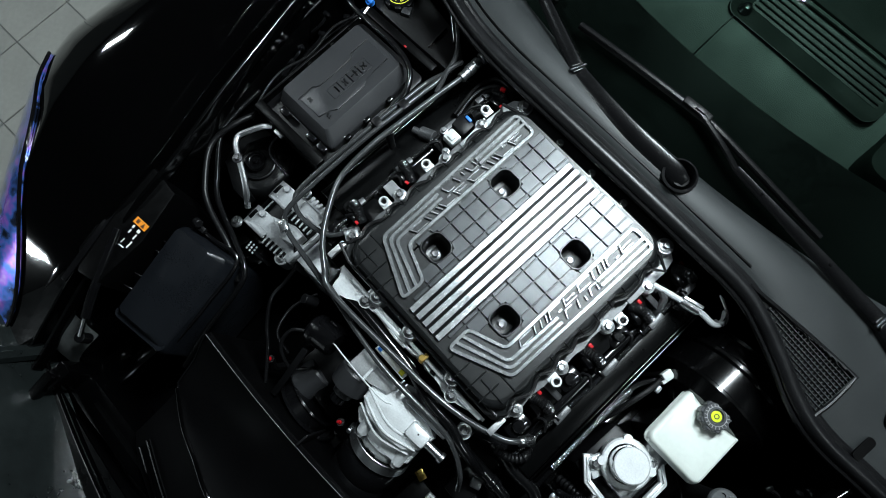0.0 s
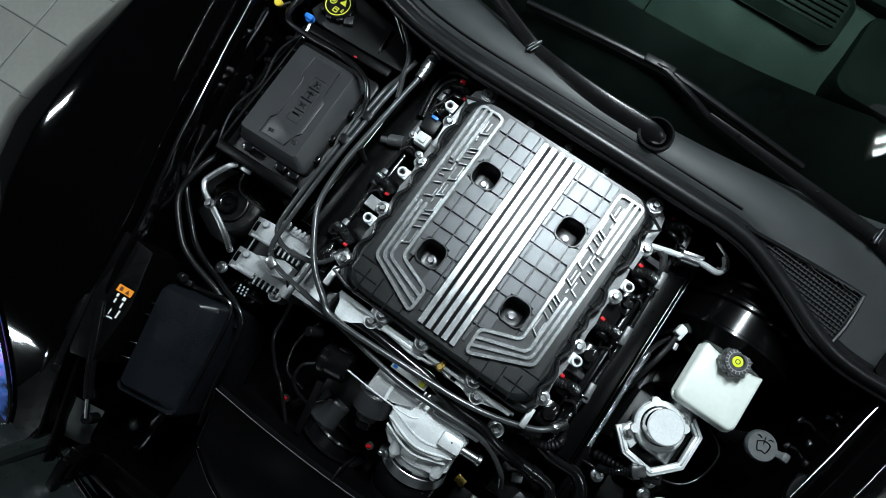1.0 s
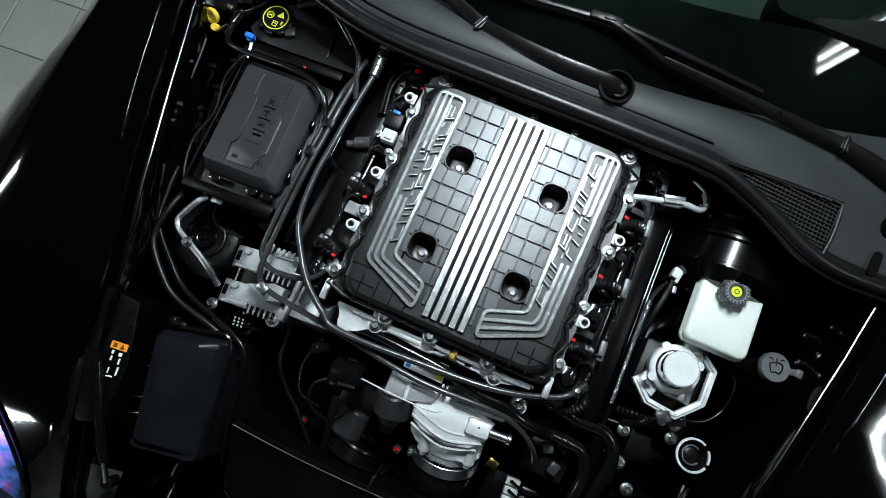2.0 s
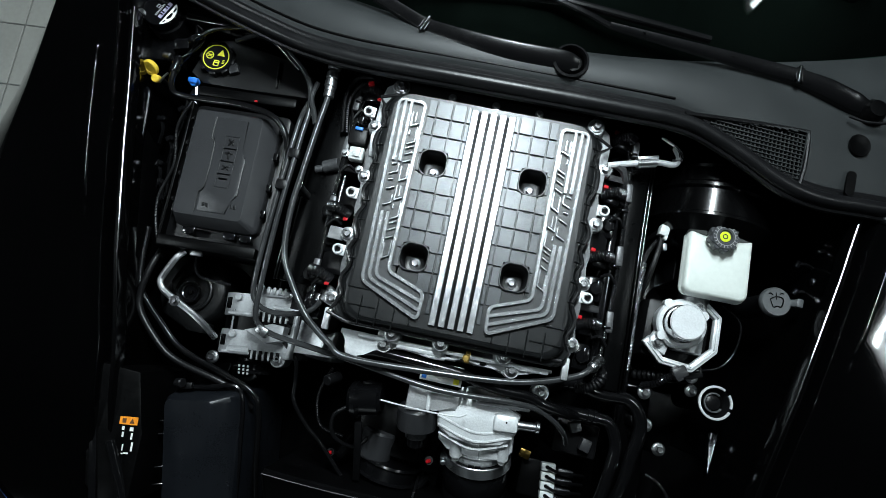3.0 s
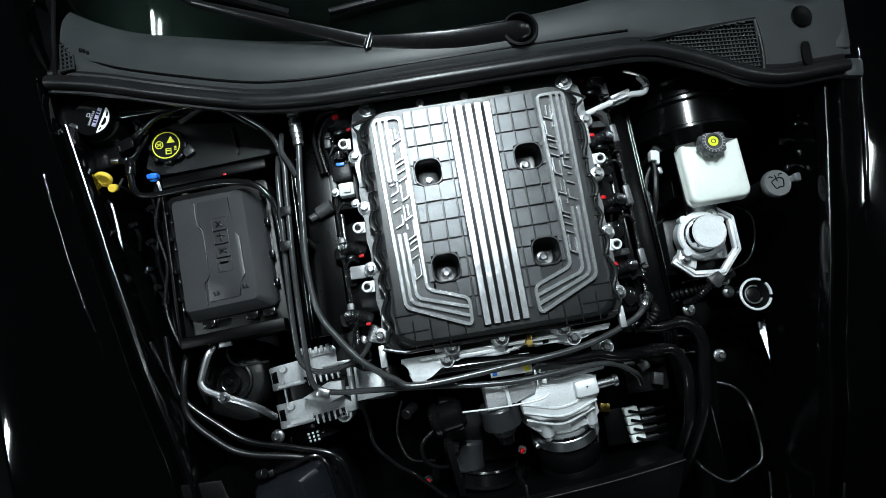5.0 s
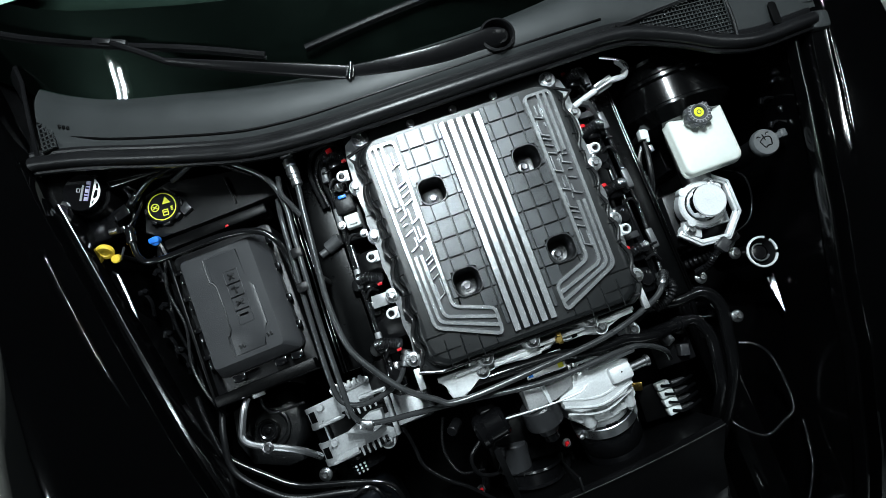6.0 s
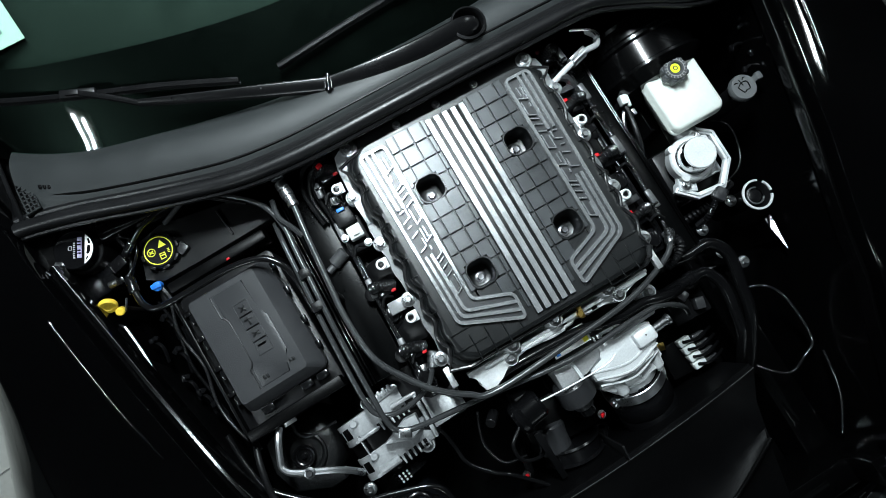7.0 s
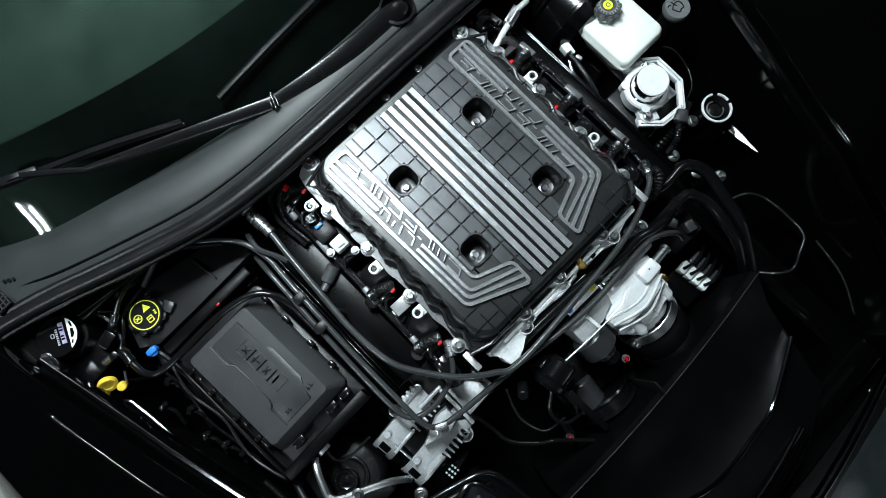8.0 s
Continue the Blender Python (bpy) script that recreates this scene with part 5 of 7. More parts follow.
def fuse_box():
    th = thing("fuse_box", F @ Vector((0, 0, 0.60)), "charcoal plastic fuse box with embossed lid", "fuse box")

    def fb(bm):
        bm.transform(F)
        return bm
    part("tray", fb(slab(rrect(0.185, 0.275, 0.012, 4, -0.005, -0.01), 0.60, 0.722, I4, 0.003)), PLASTIC, th, "black tray")
    part("tray_wall", fb(join(box(0.18, 0.020, 0.06, pose(-0.005, -0.144, 0.72), 0.003), box(0.19, 0.02, 0.05, pose(0.0, 0.150, 0.715), 0.004), box(0.006, 0.27, 0.05, pose(-0.098, -0.01, 0.715), 0.002))), NEARBLACK, th)
    # lid: a low shell with sloped rims and a raised island
    lid = bmesh.new()
    prev = None
    for w, h, r, z, cx, cy in ((0.155, 0.221, 0.012, 0.710, 0, 0), (0.155, 0.221, 0.012, 0.738, 0, 0), (0.152, 0.218, 0.012, 0.7415, 0, 0), (0.128, 0.200, 0.008, 0.7602, -0.010, 0.004), (0.123, 0.196, 0.007, 0.7625, -0.011, 0.004)):
        ring = [lid.verts.new((cx + x, cy + y, z)) for x, y in rrect(w, h, r, 4)]
        if prev:
            for i in range(len(ring)):
                lid.faces.new((prev[i], prev[(i + 1) % len(ring)], ring[(i + 1) % len(ring)], ring[i]))
        prev = ring
    lid.faces.new(prev)
    lo = part("lid", fb(lid), GREYBOX, th, "charcoal lid", 14)
    part("raised_panel", fb(slab([(-0.030, -0.085), (0.022, -0.085), (0.026, -0.06), (0.036, -0.05), (0.036, 0.02), (0.026, 0.032), (0.026, 0.092), (-0.030, 0.092), (-0.030, 0.05), (-0.022, 0.04), (-0.022, -0.04), (-0.030, -0.05)], 0.76, 0.7645, I4, 0.0015)), GREYBOX, lo)
    part("seam", fb(tube([(-0.034, 0.092, 0.764), (-0.034, 0.05, 0.764), (-0.026, 0.04, 0.764), (-0.026, -0.04, 0.764), (-0.034, -0.05, 0.764), (-0.034, -0.088, 0.764)], 0.0011, 5, 2)), PLASTIC, lo)
    # embossed warning symbols in four square frames
    for k in range(4):
        y = 0.047 - 0.024 * k
        for dx, dy, sx, sy in ((-0.0125, 0, 0.0015, 0.024), (0.0125, 0, 0.0015, 0.024), (0, 0.012, 0.025, 0.0015), (0, -0.012, 0.025, 0.0015)):
            part("symbol_frame", fb(box(sx, sy, 0.0025, pose(0.004 + dx, y + dy, 0.7648), 0)), GREYBOX, lo)
        for a in ((45, -45), (0, 90), (30, -30), (0, 0))[k]:
            part("symbol", fb(box(0.015, 0.0035, 0.0025, pose(0.004, y + (0.003 if a == 0 else 0), 0.7648, 0, 0, a), 0.0005)), PLASTIC, lo)
    for x, y in ((-0.02, -0.073), (0.03, -0.07)):
        for k in range(2):
            part("symbol", fb(box(0.004, 0.007, 0.0025, pose(x + 0.006 * k, y, 0.7648 if x < 0 else 0.763, 0, 0, 12), 0.0005)), PLASTIC, lo)
    # clips and looms along its edges
    for x in (-0.045, 0.03, 0.06):
        part("latch", fb(join(box(0.022, 0.012, 0.012, pose(x, -0.119, 0.738), 0.002), box(0.012, 0.005, 0.02, pose(x, -0.124, 0.735), 0.001))), GLOSSY, th)
    for y in (-0.08, -0.03, 0.03, 0.08):
        part("latch", fb(join(box(0.010, 0.018, 0.014, pose(-0.082, y, 0.735), 0.002), box(0.012, 0.008, 0.01, pose(-0.09, y + 0.015, 0.73), 0.001))), GLOSSY, th)
        part("latch", fb(box(0.009, 0.014, 0.012, pose(0.08, y + 0.01, 0.738), 0.002)), GLOSSY, th)
    part("loom", fb(tube([(-0.105, 0.13, 0.73), (-0.112, 0.07, 0.745), (-0.106, 0.0, 0.735), (-0.113, -0.07, 0.745), (-0.108, -0.13, 0.73), (-0.10, -0.17, 0.70)], 0.0032, 8, 8, 0.0028)), RUBBER, th, "ribbed loom")
    part("red_tab", fb(box(0.006, 0.004, 0.004, pose(0.02, 0.142, 0.742), 0.001)), RED, th, "small red tab")
    part("leg", fb(box(0.15, 0.22, 0.2, pose(0, 0, 0.505), 0.01)), NEARBLACK, th)


fuse_box()


def coolant_tank():
    th = thing("coolant_tank", (-0.48, 0.225, 0.60), "black plastic coolant tank with yellow printed cap", "tank")
    part("shell", slab([(-0.60, 0.19), (-0.585, 0.262), (-0.54, 0.275), (-0.40, 0.258), (-0.35, 0.225), (-0.352, 0.19), (-0.50, 0.178), (-0.57, 0.172)], 0.60, 0.722, I4, 0.008), TANKM, th)
    part("rib", box(0.004, 0.055, 0.012, pose(-0.43, 0.222, 0.722, 0, 0, 10), 0.002), TANKM, th)
    part("lower_shell", box(0.2, 0.07, 0.18, pose(-0.47, 0.225, 0.52), 0.01), PLASTIC, th)
    part("neck_tab", box(0.02, 0.02, 0.01, pose(-0.515, 0.212, 0.728, 0, 0, 30), 0.003), GREYBOX, th)
    prof = [(0.03, 0.715), (0.031, 0.72), (0.031, 0.734), (0.028, 0.738), (0.0, 0.738)]
    m = pose(-0.551, 0.2235, 0, 0, 0, 0)
    cap = part("cap", lathe(prof, m, 40, False), PLASTIC, th, "black screw cap")
    for k in range(8):
        a = k * 45
        part("grip", box(0.008, 0.014, 0.016, m @ pose(0, 0, 0, 0, 0, a) @ pose(0.031, 0, 0.728), 0.003), PLASTIC, cap)
    part("print_ring", lathe([(0.0255, 0.7385), (0.0255, 0.7392), (0.0238, 0.7392), (0.0238, 0.7385)], m, 40, False), YINK, cap, "yellow ring")
    tri = slab([(0.001, 0.004), (0.016, 0.004), (0.0085, 0.017)], 0.7385, 0.7391, m)
    part("print", tri, YINK, cap, "yellow triangle")
    part("print", lathe([(0.0075, 0.7385), (0.0075, 0.7391), (0.006, 0.7391), (0.006, 0.7385)], m @ pose(-0.0125, 0.0015, 0), 24, False), YINK, cap)
    part("print", join(box(0.009, 0.002, 0.0006, m @ pose(-0.0125, 0.0015, 0.7388, 0, 0, 35), 0), box(0.009, 0.002, 0.0006, m @ pose(-0.0125, 0.0015, 0.7388, 0, 0, -35), 0)), YINK, cap)
    part("print", join(*[box(sx, sy, 0.0006, m @ pose(0.004 + dx, -0.012 + dy, 0.7388), 0) for dx, dy, sx, sy in ((-0.0045, 0, 0.0015, 0.011), (0.0045, 0, 0.0015, 0.011), (0, 0.005, 0.01, 0.0015), (0, -0.005, 0.01, 0.0015), (0, 0.001, 0.006, 0.002))]), YINK, cap)
    part("print", join(*[box(0.004, 0.0016, 0.0006, m @ pose(0.0165, -0.004 - 0.003 * k, 0.7388), 0) for k in range(3)]), YINK, cap)


coolant_tank()


def capped_neck():
    th = thing("oil_filler", (-0.668, 0.275, 0.55), "black oil filler cap with white printed label", "filler cap")
    part("neck", cyl(0.038, 0.2, pose(-0.667, 0.278, 0.55), 28), PLASTIC, th)
    cap = part("cap", cyl(0.034, 0.022, pose(-0.667, 0.278, 0.75), 32), GLOSSY, th)
    m = pose(-0.664, 0.277, 0.7722, 0, 0, -21)
    part("label_patch", slab([(0.0305 * math.cos(radians(a)), 0.0305 * math.sin(radians(a))) for a in range(-58, 59, 6)], 0, 0.0009, m), PAPER, cap, "white crescent label")
    part("print_bar", join(slab([(0.0195, -0.008), (0.0225, -0.010), (0.0265, -0.004), (0.0255, 0.005), (0.0215, 0.006)], 0.0008, 0.0013, m), box(0.003, 0.009, 0.0006, m @ pose(0.0235, 0.013, 0.0011, 0, 0, 12), 0), box(0.002, 0.006, 0.0006, m @ pose(0.0205, -0.016, 0.0011, 0, 0, -20), 0)), GLOSSY, cap)
    part("print_bar", box(0.0075, 0.036, 0.0009, m @ pose(0.0075, 0.003, 0.0004), 0), surface("violet_print", (0.25, 0.22, 0.36), 0.5, grain=200, bump=0.0), cap, "violet printed bar")
    for k in range(7):
        part("print_bar", box(0.0055, 0.0026, 0.0009, m @ pose(0.0072, -0.012 + 0.005 * k, 0.0009), 0), GLOSSY if k % 3 else GREYINK, cap)
    for k in range(8):
        part("print_bar", box(0.0035, 0.0022, 0.0009, m @ pose(-0.0015, -0.014 + 0.0036 * k, 0.0004), 0), GREYINK, cap)
    part("print_bar", join(box(0.005, 0.0012, 0.0009, m @ pose(-0.0085, 0.0062, 0.0004), 0), box(0.005, 0.0012, 0.0009, m @ pose(-0.0085, -0.0002, 0.0004), 0), box(0.0012, 0.0076, 0.0009, m @ pose(-0.011, 0.003, 0.0004), 0), box(0.0012, 0.0076, 0.0009, m @ pose(-0.006, 0.003, 0.0004), 0)), GREYINK, cap)
    part("lower_body", join(box(0.075, 0.05, 0.05, pose(-0.668, 0.222, 0.70, 0, 0, 8), 0.008), box(0.03, 0.022, 0.02, pose(-0.622, 0.232, 0.735, 0, 0, 20), 0.003)), GLOSSY, th)
    part("band", tube([(-0.640, 0.305, 0.735), (-0.612, 0.285, 0.738), (-0.600, 0.25, 0.738), (-0.606, 0.215, 0.735), (-0.622, 0.195, 0.73)], 0.004, 8), LOOM, th, "glossy black curved band")
    part("stub", cyl(0.006, 0.016, along((-0.650, 0.204, 0.74), (-0.630, 0.203, 0.742)), 14), STEEL, th)
    bolt(th, -0.698, 0.263, 0.768)
    part("lug", cyl(0.013, 0.07, pose(-0.698, 0.263, 0.698)), PLASTIC, th)
    th = thing("dipstick", (-0.655, 0.165, 0.6), "yellow oil dipstick ring handle", "dipstick")
    part("ring", lathe([(0.007, -0.004), (0.0145, -0.004), (0.0155, -0.002), (0.0155, 0.003), (0.014, 0.005), (0.008, 0.005), (0.007, 0.003)], pose(-0.664, 0.172, 0.742, 58, -10), 24), YELLOW, th)
    part("web", cyl(0.0085, 0.004, pose(-0.664, 0.172, 0.742, 58, -10), 16), YELLOW, th)
    part("plug", cyl(0.0075, 0.016, pose(-0.655, 0.160, 0.722, 20, 10), 16), YELLOW, th)
    part("tube", cyl(0.006, 0.12, pose(-0.653, 0.163, 0.60), 10), PLASTIC, th)
    part("spring_clip", tube([(-0.646, 0.154, 0.728), (-0.640, 0.163, 0.732), (-0.637, 0.174, 0.728)], 0.0022, 6), STEEL, th)
    th = thing("blue_coupling", (-0.578, 0.165, 0.68), "bright blue quick coupling on a small black pipe", "coupling")
    part("collar", join(cyl(0.0085, 0.014, pose(-0.579, 0.170, 0.724, 18), 20), box(0.019, 0.010, 0.010, pose(-0.579, 0.168, 0.737, 18), 0.003)), BLUE, th)
    part("spigot", cyl(0.008, 0.03, pose(-0.579, 0.160, 0.712, 70), 14), PLASTIC, th)
    part("pipe", tube([(-0.579, 0.170, 0.725), (-0.572, 0.145, 0.722), (-0.567, 0.10, 0.715), (-0.57, 0.04, 0.70), (-0.56, -0.02, 0.66)], 0.006, 8), HOSE, th)


capped_neck()


def strut_tower():
    rough = surface("rough_dark_casting", (0.004, 0.0042, 0.0045), 0.34, grain=160, bump=0.8, vary=0.5)
    th = thing("shock_tower", (-0.488, -0.205, 0.5), "black suspension tower top with bare tube bracket", "tower")
    part("tower", lathe([(0.075, 0.0), (0.07, 0.12), (0.062, 0.136), (0.056, 0.14), (0.036, 0.141), (0.030, 0.136), (0, 0.136)], pose(-0.492, -0.212, 0.5), 36, False), rough, th)
    part("raised_lip", tube([(-0.492 + 0.036 * math.cos(radians(a)), -0.214 + 0.036 * math.sin(radians(a)), 0.645) for a in range(-95, 96, 19)], 0.004, 8, 3), rough, th)
    part("top_nut", lathe([(0.021, 0.0), (0.021, 0.010), (0.0195, 0.013), (0.017, 0.013), (0.0155, 0.009), (0.013, 0.008), (0.012, 0.004), (0.006, 0.004), (0.005, 0.010), (0, 0.011)], pose(-0.495, -0.216, 0.64), 28, False), GLOSSY, th)
    for k in range(18):
        part("knurl", box(0.003, 0.0022, 0.004, pose(-0.495, -0.216, 0.652, 0, 0, 20 * k) @ pose(0.0195, 0, 0), 0.0008), GLOSSY, th)
    part("bent_tube", tube([(-0.492, -0.150, 0.725), (-0.499, -0.165, 0.733), (-0.509, -0.195, 0.735), (-0.512, -0.210, 0.735), (-0.505, -0.222, 0.735), (-0.490, -0.231, 0.735), (-0.471, -0.239, 0.733), (-0.438, -0.254, 0.728), (-0.415, -0.270, 0.715), (-0.402, -0.285, 0.695)], 0.0060, 10), CLAMP, th, "bare bent steel tube")
    piece("bolt", BOLT_D, th, pose(-0.473, -0.239, 0.739))
    part("tower_plate", slab([(-0.545, -0.165), (-0.505, -0.150), (-0.535, -0.205), (-0.52, -0.245), (-0.47, -0.262), (-0.44, -0.268), (-0.44, -0.285), (-0.47, -0.288), (-0.53, -0.265), (-0.55, -0.22)], 0.62, 0.660, I4, 0.004), rough, th, "rough dark grey tower bracket")
    part("tab", box(0.024, 0.008, 0.006, pose(-0.473, -0.149, 0.72, 0, 0, 6), 0.001), CAST_PALE, th)
    part("tab_wire", tube([(-0.473, -0.153, 0.715), (-0.476, -0.172, 0.70), (-0.466, -0.186, 0.69), (-0.44, -0.188, 0.685), (-0.41, -0.186, 0.68)], 0.003, 7, 8, 0.0035), LOOM, th)



strut_tower()


def hose(name, pts, r, mat, label, cat="hose", ribs=0.0, fits=(), group=""):
    th = thing(name, pts[0], label, cat, group)
    part("run", tube(pts, r, 12, 8, ribs), mat, th)
    for i, rr, ln in fits:
        w = spline(pts, 8)
        k = min(len(w) - 2, int(i * (len(w) - 1)))
        part("fitting", lathe([(rr * 0.8, 0), (rr, ln * 0.1), (rr, ln * 0.4), (rr * 0.85, ln * 0.45), (rr * 0.85, ln * 0.55), (rr, ln * 0.6), (rr, ln * 0.95), (rr * 0.8, ln)], along(w[k], w[k + 1]), 16), STEEL if mat == PIPE else GLOSSY, th)
    return th


def pipes():
    th = hose("coolant_pipe", [(-0.302, 0.217, 0.80), (-0.298, 0.17, 0.80), (-0.300, 0.12, 0.80), (-0.302, 0.027, 0.80), (-0.302, -0.043, 0.80), (-0.290, -0.119, 0.80), (-0.258, -0.171, 0.80), (-0.222, -0.212, 0.80), (-0.179, -0.242, 0.797), (-0.139, -0.258, 0.795), (0.005, -0.246, 0.79), (0.130, -0.230, 0.79), (0.217, -0.201, 0.785), (0.247, -0.179, 0.78), (0.255, -0.16, 0.76)], 0.0054, PIPE, "grey coated metal coolant pipe round the engine", "pipe", 0.0, ((0.0, 0.011, 0.03), (0.045, 0.0095, 0.02), (0.93, 0.009, 0.03)))
    part("end_cap", cyl(0.012, 0.012, along((-0.302, 0.222, 0.80), (-0.302, 0.236, 0.802)), 16), CAST, th)
    part("branch", tube([(-0.306, 0.115, 0.797), (-0.318, 0.14, 0.792), (-0.331, 0.167, 0.787), (-0.33, 0.20, 0.78)], 0.0048, 8), PIPE, th)
    part("bracket", box(0.012, 0.012, 0.1, pose(-0.302, 0.0, 0.75), 0.002), PLASTIC, th)
    hose("coolant_pipe", [(-0.52, 0.262, 0.745), (-0.456, 0.272, 0.775), (-0.40, 0.245, 0.78), (-0.350, 0.203, 0.78), (-0.331, 0.15, 0.78), (-0.330, 0.092, 0.78), (-0.328, -0.042, 0.78), (-0.323, -0.159, 0.775), (-0.319, -0.225, 0.765), (-0.305, -0.246, 0.757), (-0.275, -0.254, 0.757), (-0.218, -0.257, 0.765), (-0.133, -0.262, 0.775), (0.009, -0.272, 0.78), (0.146, -0.262, 0.775), (0.192, -0.268, 0.76), (0.231, -0.289, 0.73), (0.25, -0.31, 0.69)], 0.0049, PIPE, "long grey coated pipe along the fuse box", "pipe")
    tc = thing("pipe_clamp", (-0.301, -0.253, 0.74), "bare metal pipe clamp", "clamp")
    part("band", box(0.022, 0.016, 0.016, pose(-0.301, -0.252, 0.757, 0, 0, -20), 0.003), STEEL, tc)
    part("stem", box(0.01, 0.01, 0.06, pose(-0.301, -0.252, 0.72), 0.002), STEEL, tc)
    for x, y in ((-0.338, 0.0), (-0.333, 0.06)):
        tc = thing("pipe_clamp", (x, y, 0.76), "black plastic double pipe clamp", "clamp")
        part("band", box(0.020, 0.018, 0.014, pose(x, y, 0.779, 0, 0, 2), 0.003), PLASTIC, tc)
    hose("coolant_pipe", [(-0.200, -0.152, 0.775), (-0.213, -0.178, 0.775), (-0.235, -0.203, 0.77), (-0.286, -0.217, 0.765), (-0.325, -0.207, 0.762), (-0.338, -0.169, 0.765), (-0.343, -0.041, 0.77), (-0.344, 0.062, 0.772), (-0.345, 0.126, 0.77), (-0.347, 0.17, 0.75)], 0.0047, PIPE, "grey coated pipe looping back to the flange", "pipe", 0.0, ((0.0, 0.009, 0.02), (0.05, 0.009, 0.018)))
    hose("vent_hose", [(-0.608, 0.20, 0.755), (-0.606, 0.165, 0.76), (-0.597, 0.135, 0.765), (-0.568, 0.121, 0.77), (-0.459, 0.128, 0.775), (-0.395, 0.120, 0.777), (-0.364, 0.096, 0.775), (-0.352, 0.061, 0.765), (-0.35, 0.0, 0.75)], 0.0058, HOSE, "glossy black hose across the fuse box", "hose", 0.0, ((0.02, 0.009, 0.03),))
    hose("vent_hose", [(-0.60, 0.235, 0.755), (-0.575, 0.247, 0.768), (-0.54, 0.262, 0.78), (-0.487, 0.270, 0.785), (-0.432, 0.258, 0.785), (-0.370, 0.216, 0.78)], 0.0042, HOSE, "thin black hose over the coolant tank", "hose", 0.0, ((0.02, 0.0075, 0.03),))
    hose("vent_hose", [(-0.62, 0.20, 0.74), (-0.59, 0.22, 0.75), (-0.578, 0.25, 0.75), (-0.60, 0.275, 0.745), (-0.63, 0.28, 0.735)], 0.0028, HOSE, "thin looping black hose beside the filler", "hose")
    hose("loom", [(-0.585, -0.12, 0.70), (-0.575, -0.187, 0.70), (-0.557, -0.236, 0.70), (-0.497, -0.288, 0.70), (-0.448, -0.320, 0.70), (-0.362, -0.342, 0.70), (-0.302, -0.362, 0.70), (-0.283, -0.402, 0.69), (-0.271, -0.493, 0.66), (-0.262, -0.58, 0.60)], 0.0052, HOSE, "thick glossy black hose round the tower", "hose")
    hose("loom", [(-0.545, -0.145, 0.70), (-0.552, -0.20, 0.71), (-0.550, -0.262, 0.705), (-0.50, -0.315, 0.70), (-0.454, -0.341, 0.695), (-0.358, -0.360, 0.69), (-0.31, -0.39, 0.66)], 0.006, RUBBER, "thin black loom beside the thick hose", "hose")
    hose("heater_hose", [(-0.122, -0.262, 0.74), (-0.120, -0.248, 0.764), (-0.108, -0.239, 0.775), (-0.049, -0.237, 0.777), (0.032, -0.238, 0.775), (0.075, -0.244, 0.774), (0.115, -0.248, 0.772), (0.158, -0.247, 0.770), (0.189, -0.254, 0.765), (0.225, -0.258, 0.75), (0.25, -0.26, 0.72)], 0.0088, HOSE, "black rubber heater hose across the front", "hose")
    hose("radiator_hose", [(0.19, -0.222, 0.74), (0.227, -0.207, 0.735), (0.282, -0.214, 0.725), (0.335, -0.213, 0.72), (0.362, -0.247, 0.715), (0.360, -0.31, 0.70), (0.357, -0.368, 0.68), (0.345, -0.45, 0.62), (0.33, -0.52, 0.55)], 0.0115, HOSE, "thick black radiator hose", "hose", 0.0, ((0.12, 0.014, 0.025),))
    hose("radiator_hose", [(0.17, -0.256, 0.735), (0.207, -0.256, 0.725), (0.286, -0.255, 0.705), (0.315, -0.260, 0.70), (0.333, -0.293, 0.695), (0.331, -0.34, 0.69), (0.327, -0.395, 0.67), (0.32, -0.47, 0.60)], 0.0105, HOSE, "thick black radiator hose", "hose", 0.0, ((0.1, 0.013, 0.02), (0.25, 0.013, 0.02)))
    hose("loom", [(0.262, -0.16, 0.74), (0.275, -0.185, 0.755), (0.262, -0.205, 0.75), (0.235, -0.215, 0.745)], 0.0085, PLASTIC, "ribbed loom end by the flange", "hose", 0.005)
    hose("wire", [(-0.281, -0.262, 0.69), (-0.252, -0.285, 0.685), (-0.242, -0.32, 0.68), (-0.234, -0.358, 0.68), (-0.20, -0.395, 0.675), (-0.170, -0.417, 0.67), (-0.121, -0.466, 0.65)], 0.004, HOSE, "black cable low at the engine front", "cable")
    hose("wire", [(-0.178, -0.285, 0.70), (-0.190, -0.32, 0.69), (-0.192, -0.352, 0.68), (-0.175, -0.389, 0.675), (-0.133, -0.397, 0.67)], 0.003, PLASTIC, "thin ribbed cable at the engine front", "cable", 0.003)
    hose("wire", [(0.490, 0.0, 0.66), (0.520, -0.02, 0.665), (0.528, -0.045, 0.665), (0.522, -0.085, 0.66), (0.50, -0.115, 0.66), (0.462, -0.130, 0.655)], 0.0022, HOSE, "thin black cable beside the pump", "cable")
    hose("wire", [(0.425, -0.335, 0.60), (0.448, -0.345, 0.61), (0.472, -0.372, 0.605), (0.484, -0.42, 0.60), (0.484, -0.484, 0.595), (0.457, -0.505, 0.59), (0.416, -0.521, 0.585), (0.376, -0.493, 0.58), (0.365, -0.465, 0.56)], 0.0036, LOOM, "thin ribbed cable loop at the driver side", "cable", 0.0045)
    hose("wire", [(0.49, -0.51, 0.60), (0.485, -0.545, 0.60), (0.472, -0.60, 0.60), (0.447, -0.669, 0.58)], 0.003, LOOM, "thin ribbed cable near the front corner", "cable", 0.004)


pipes()


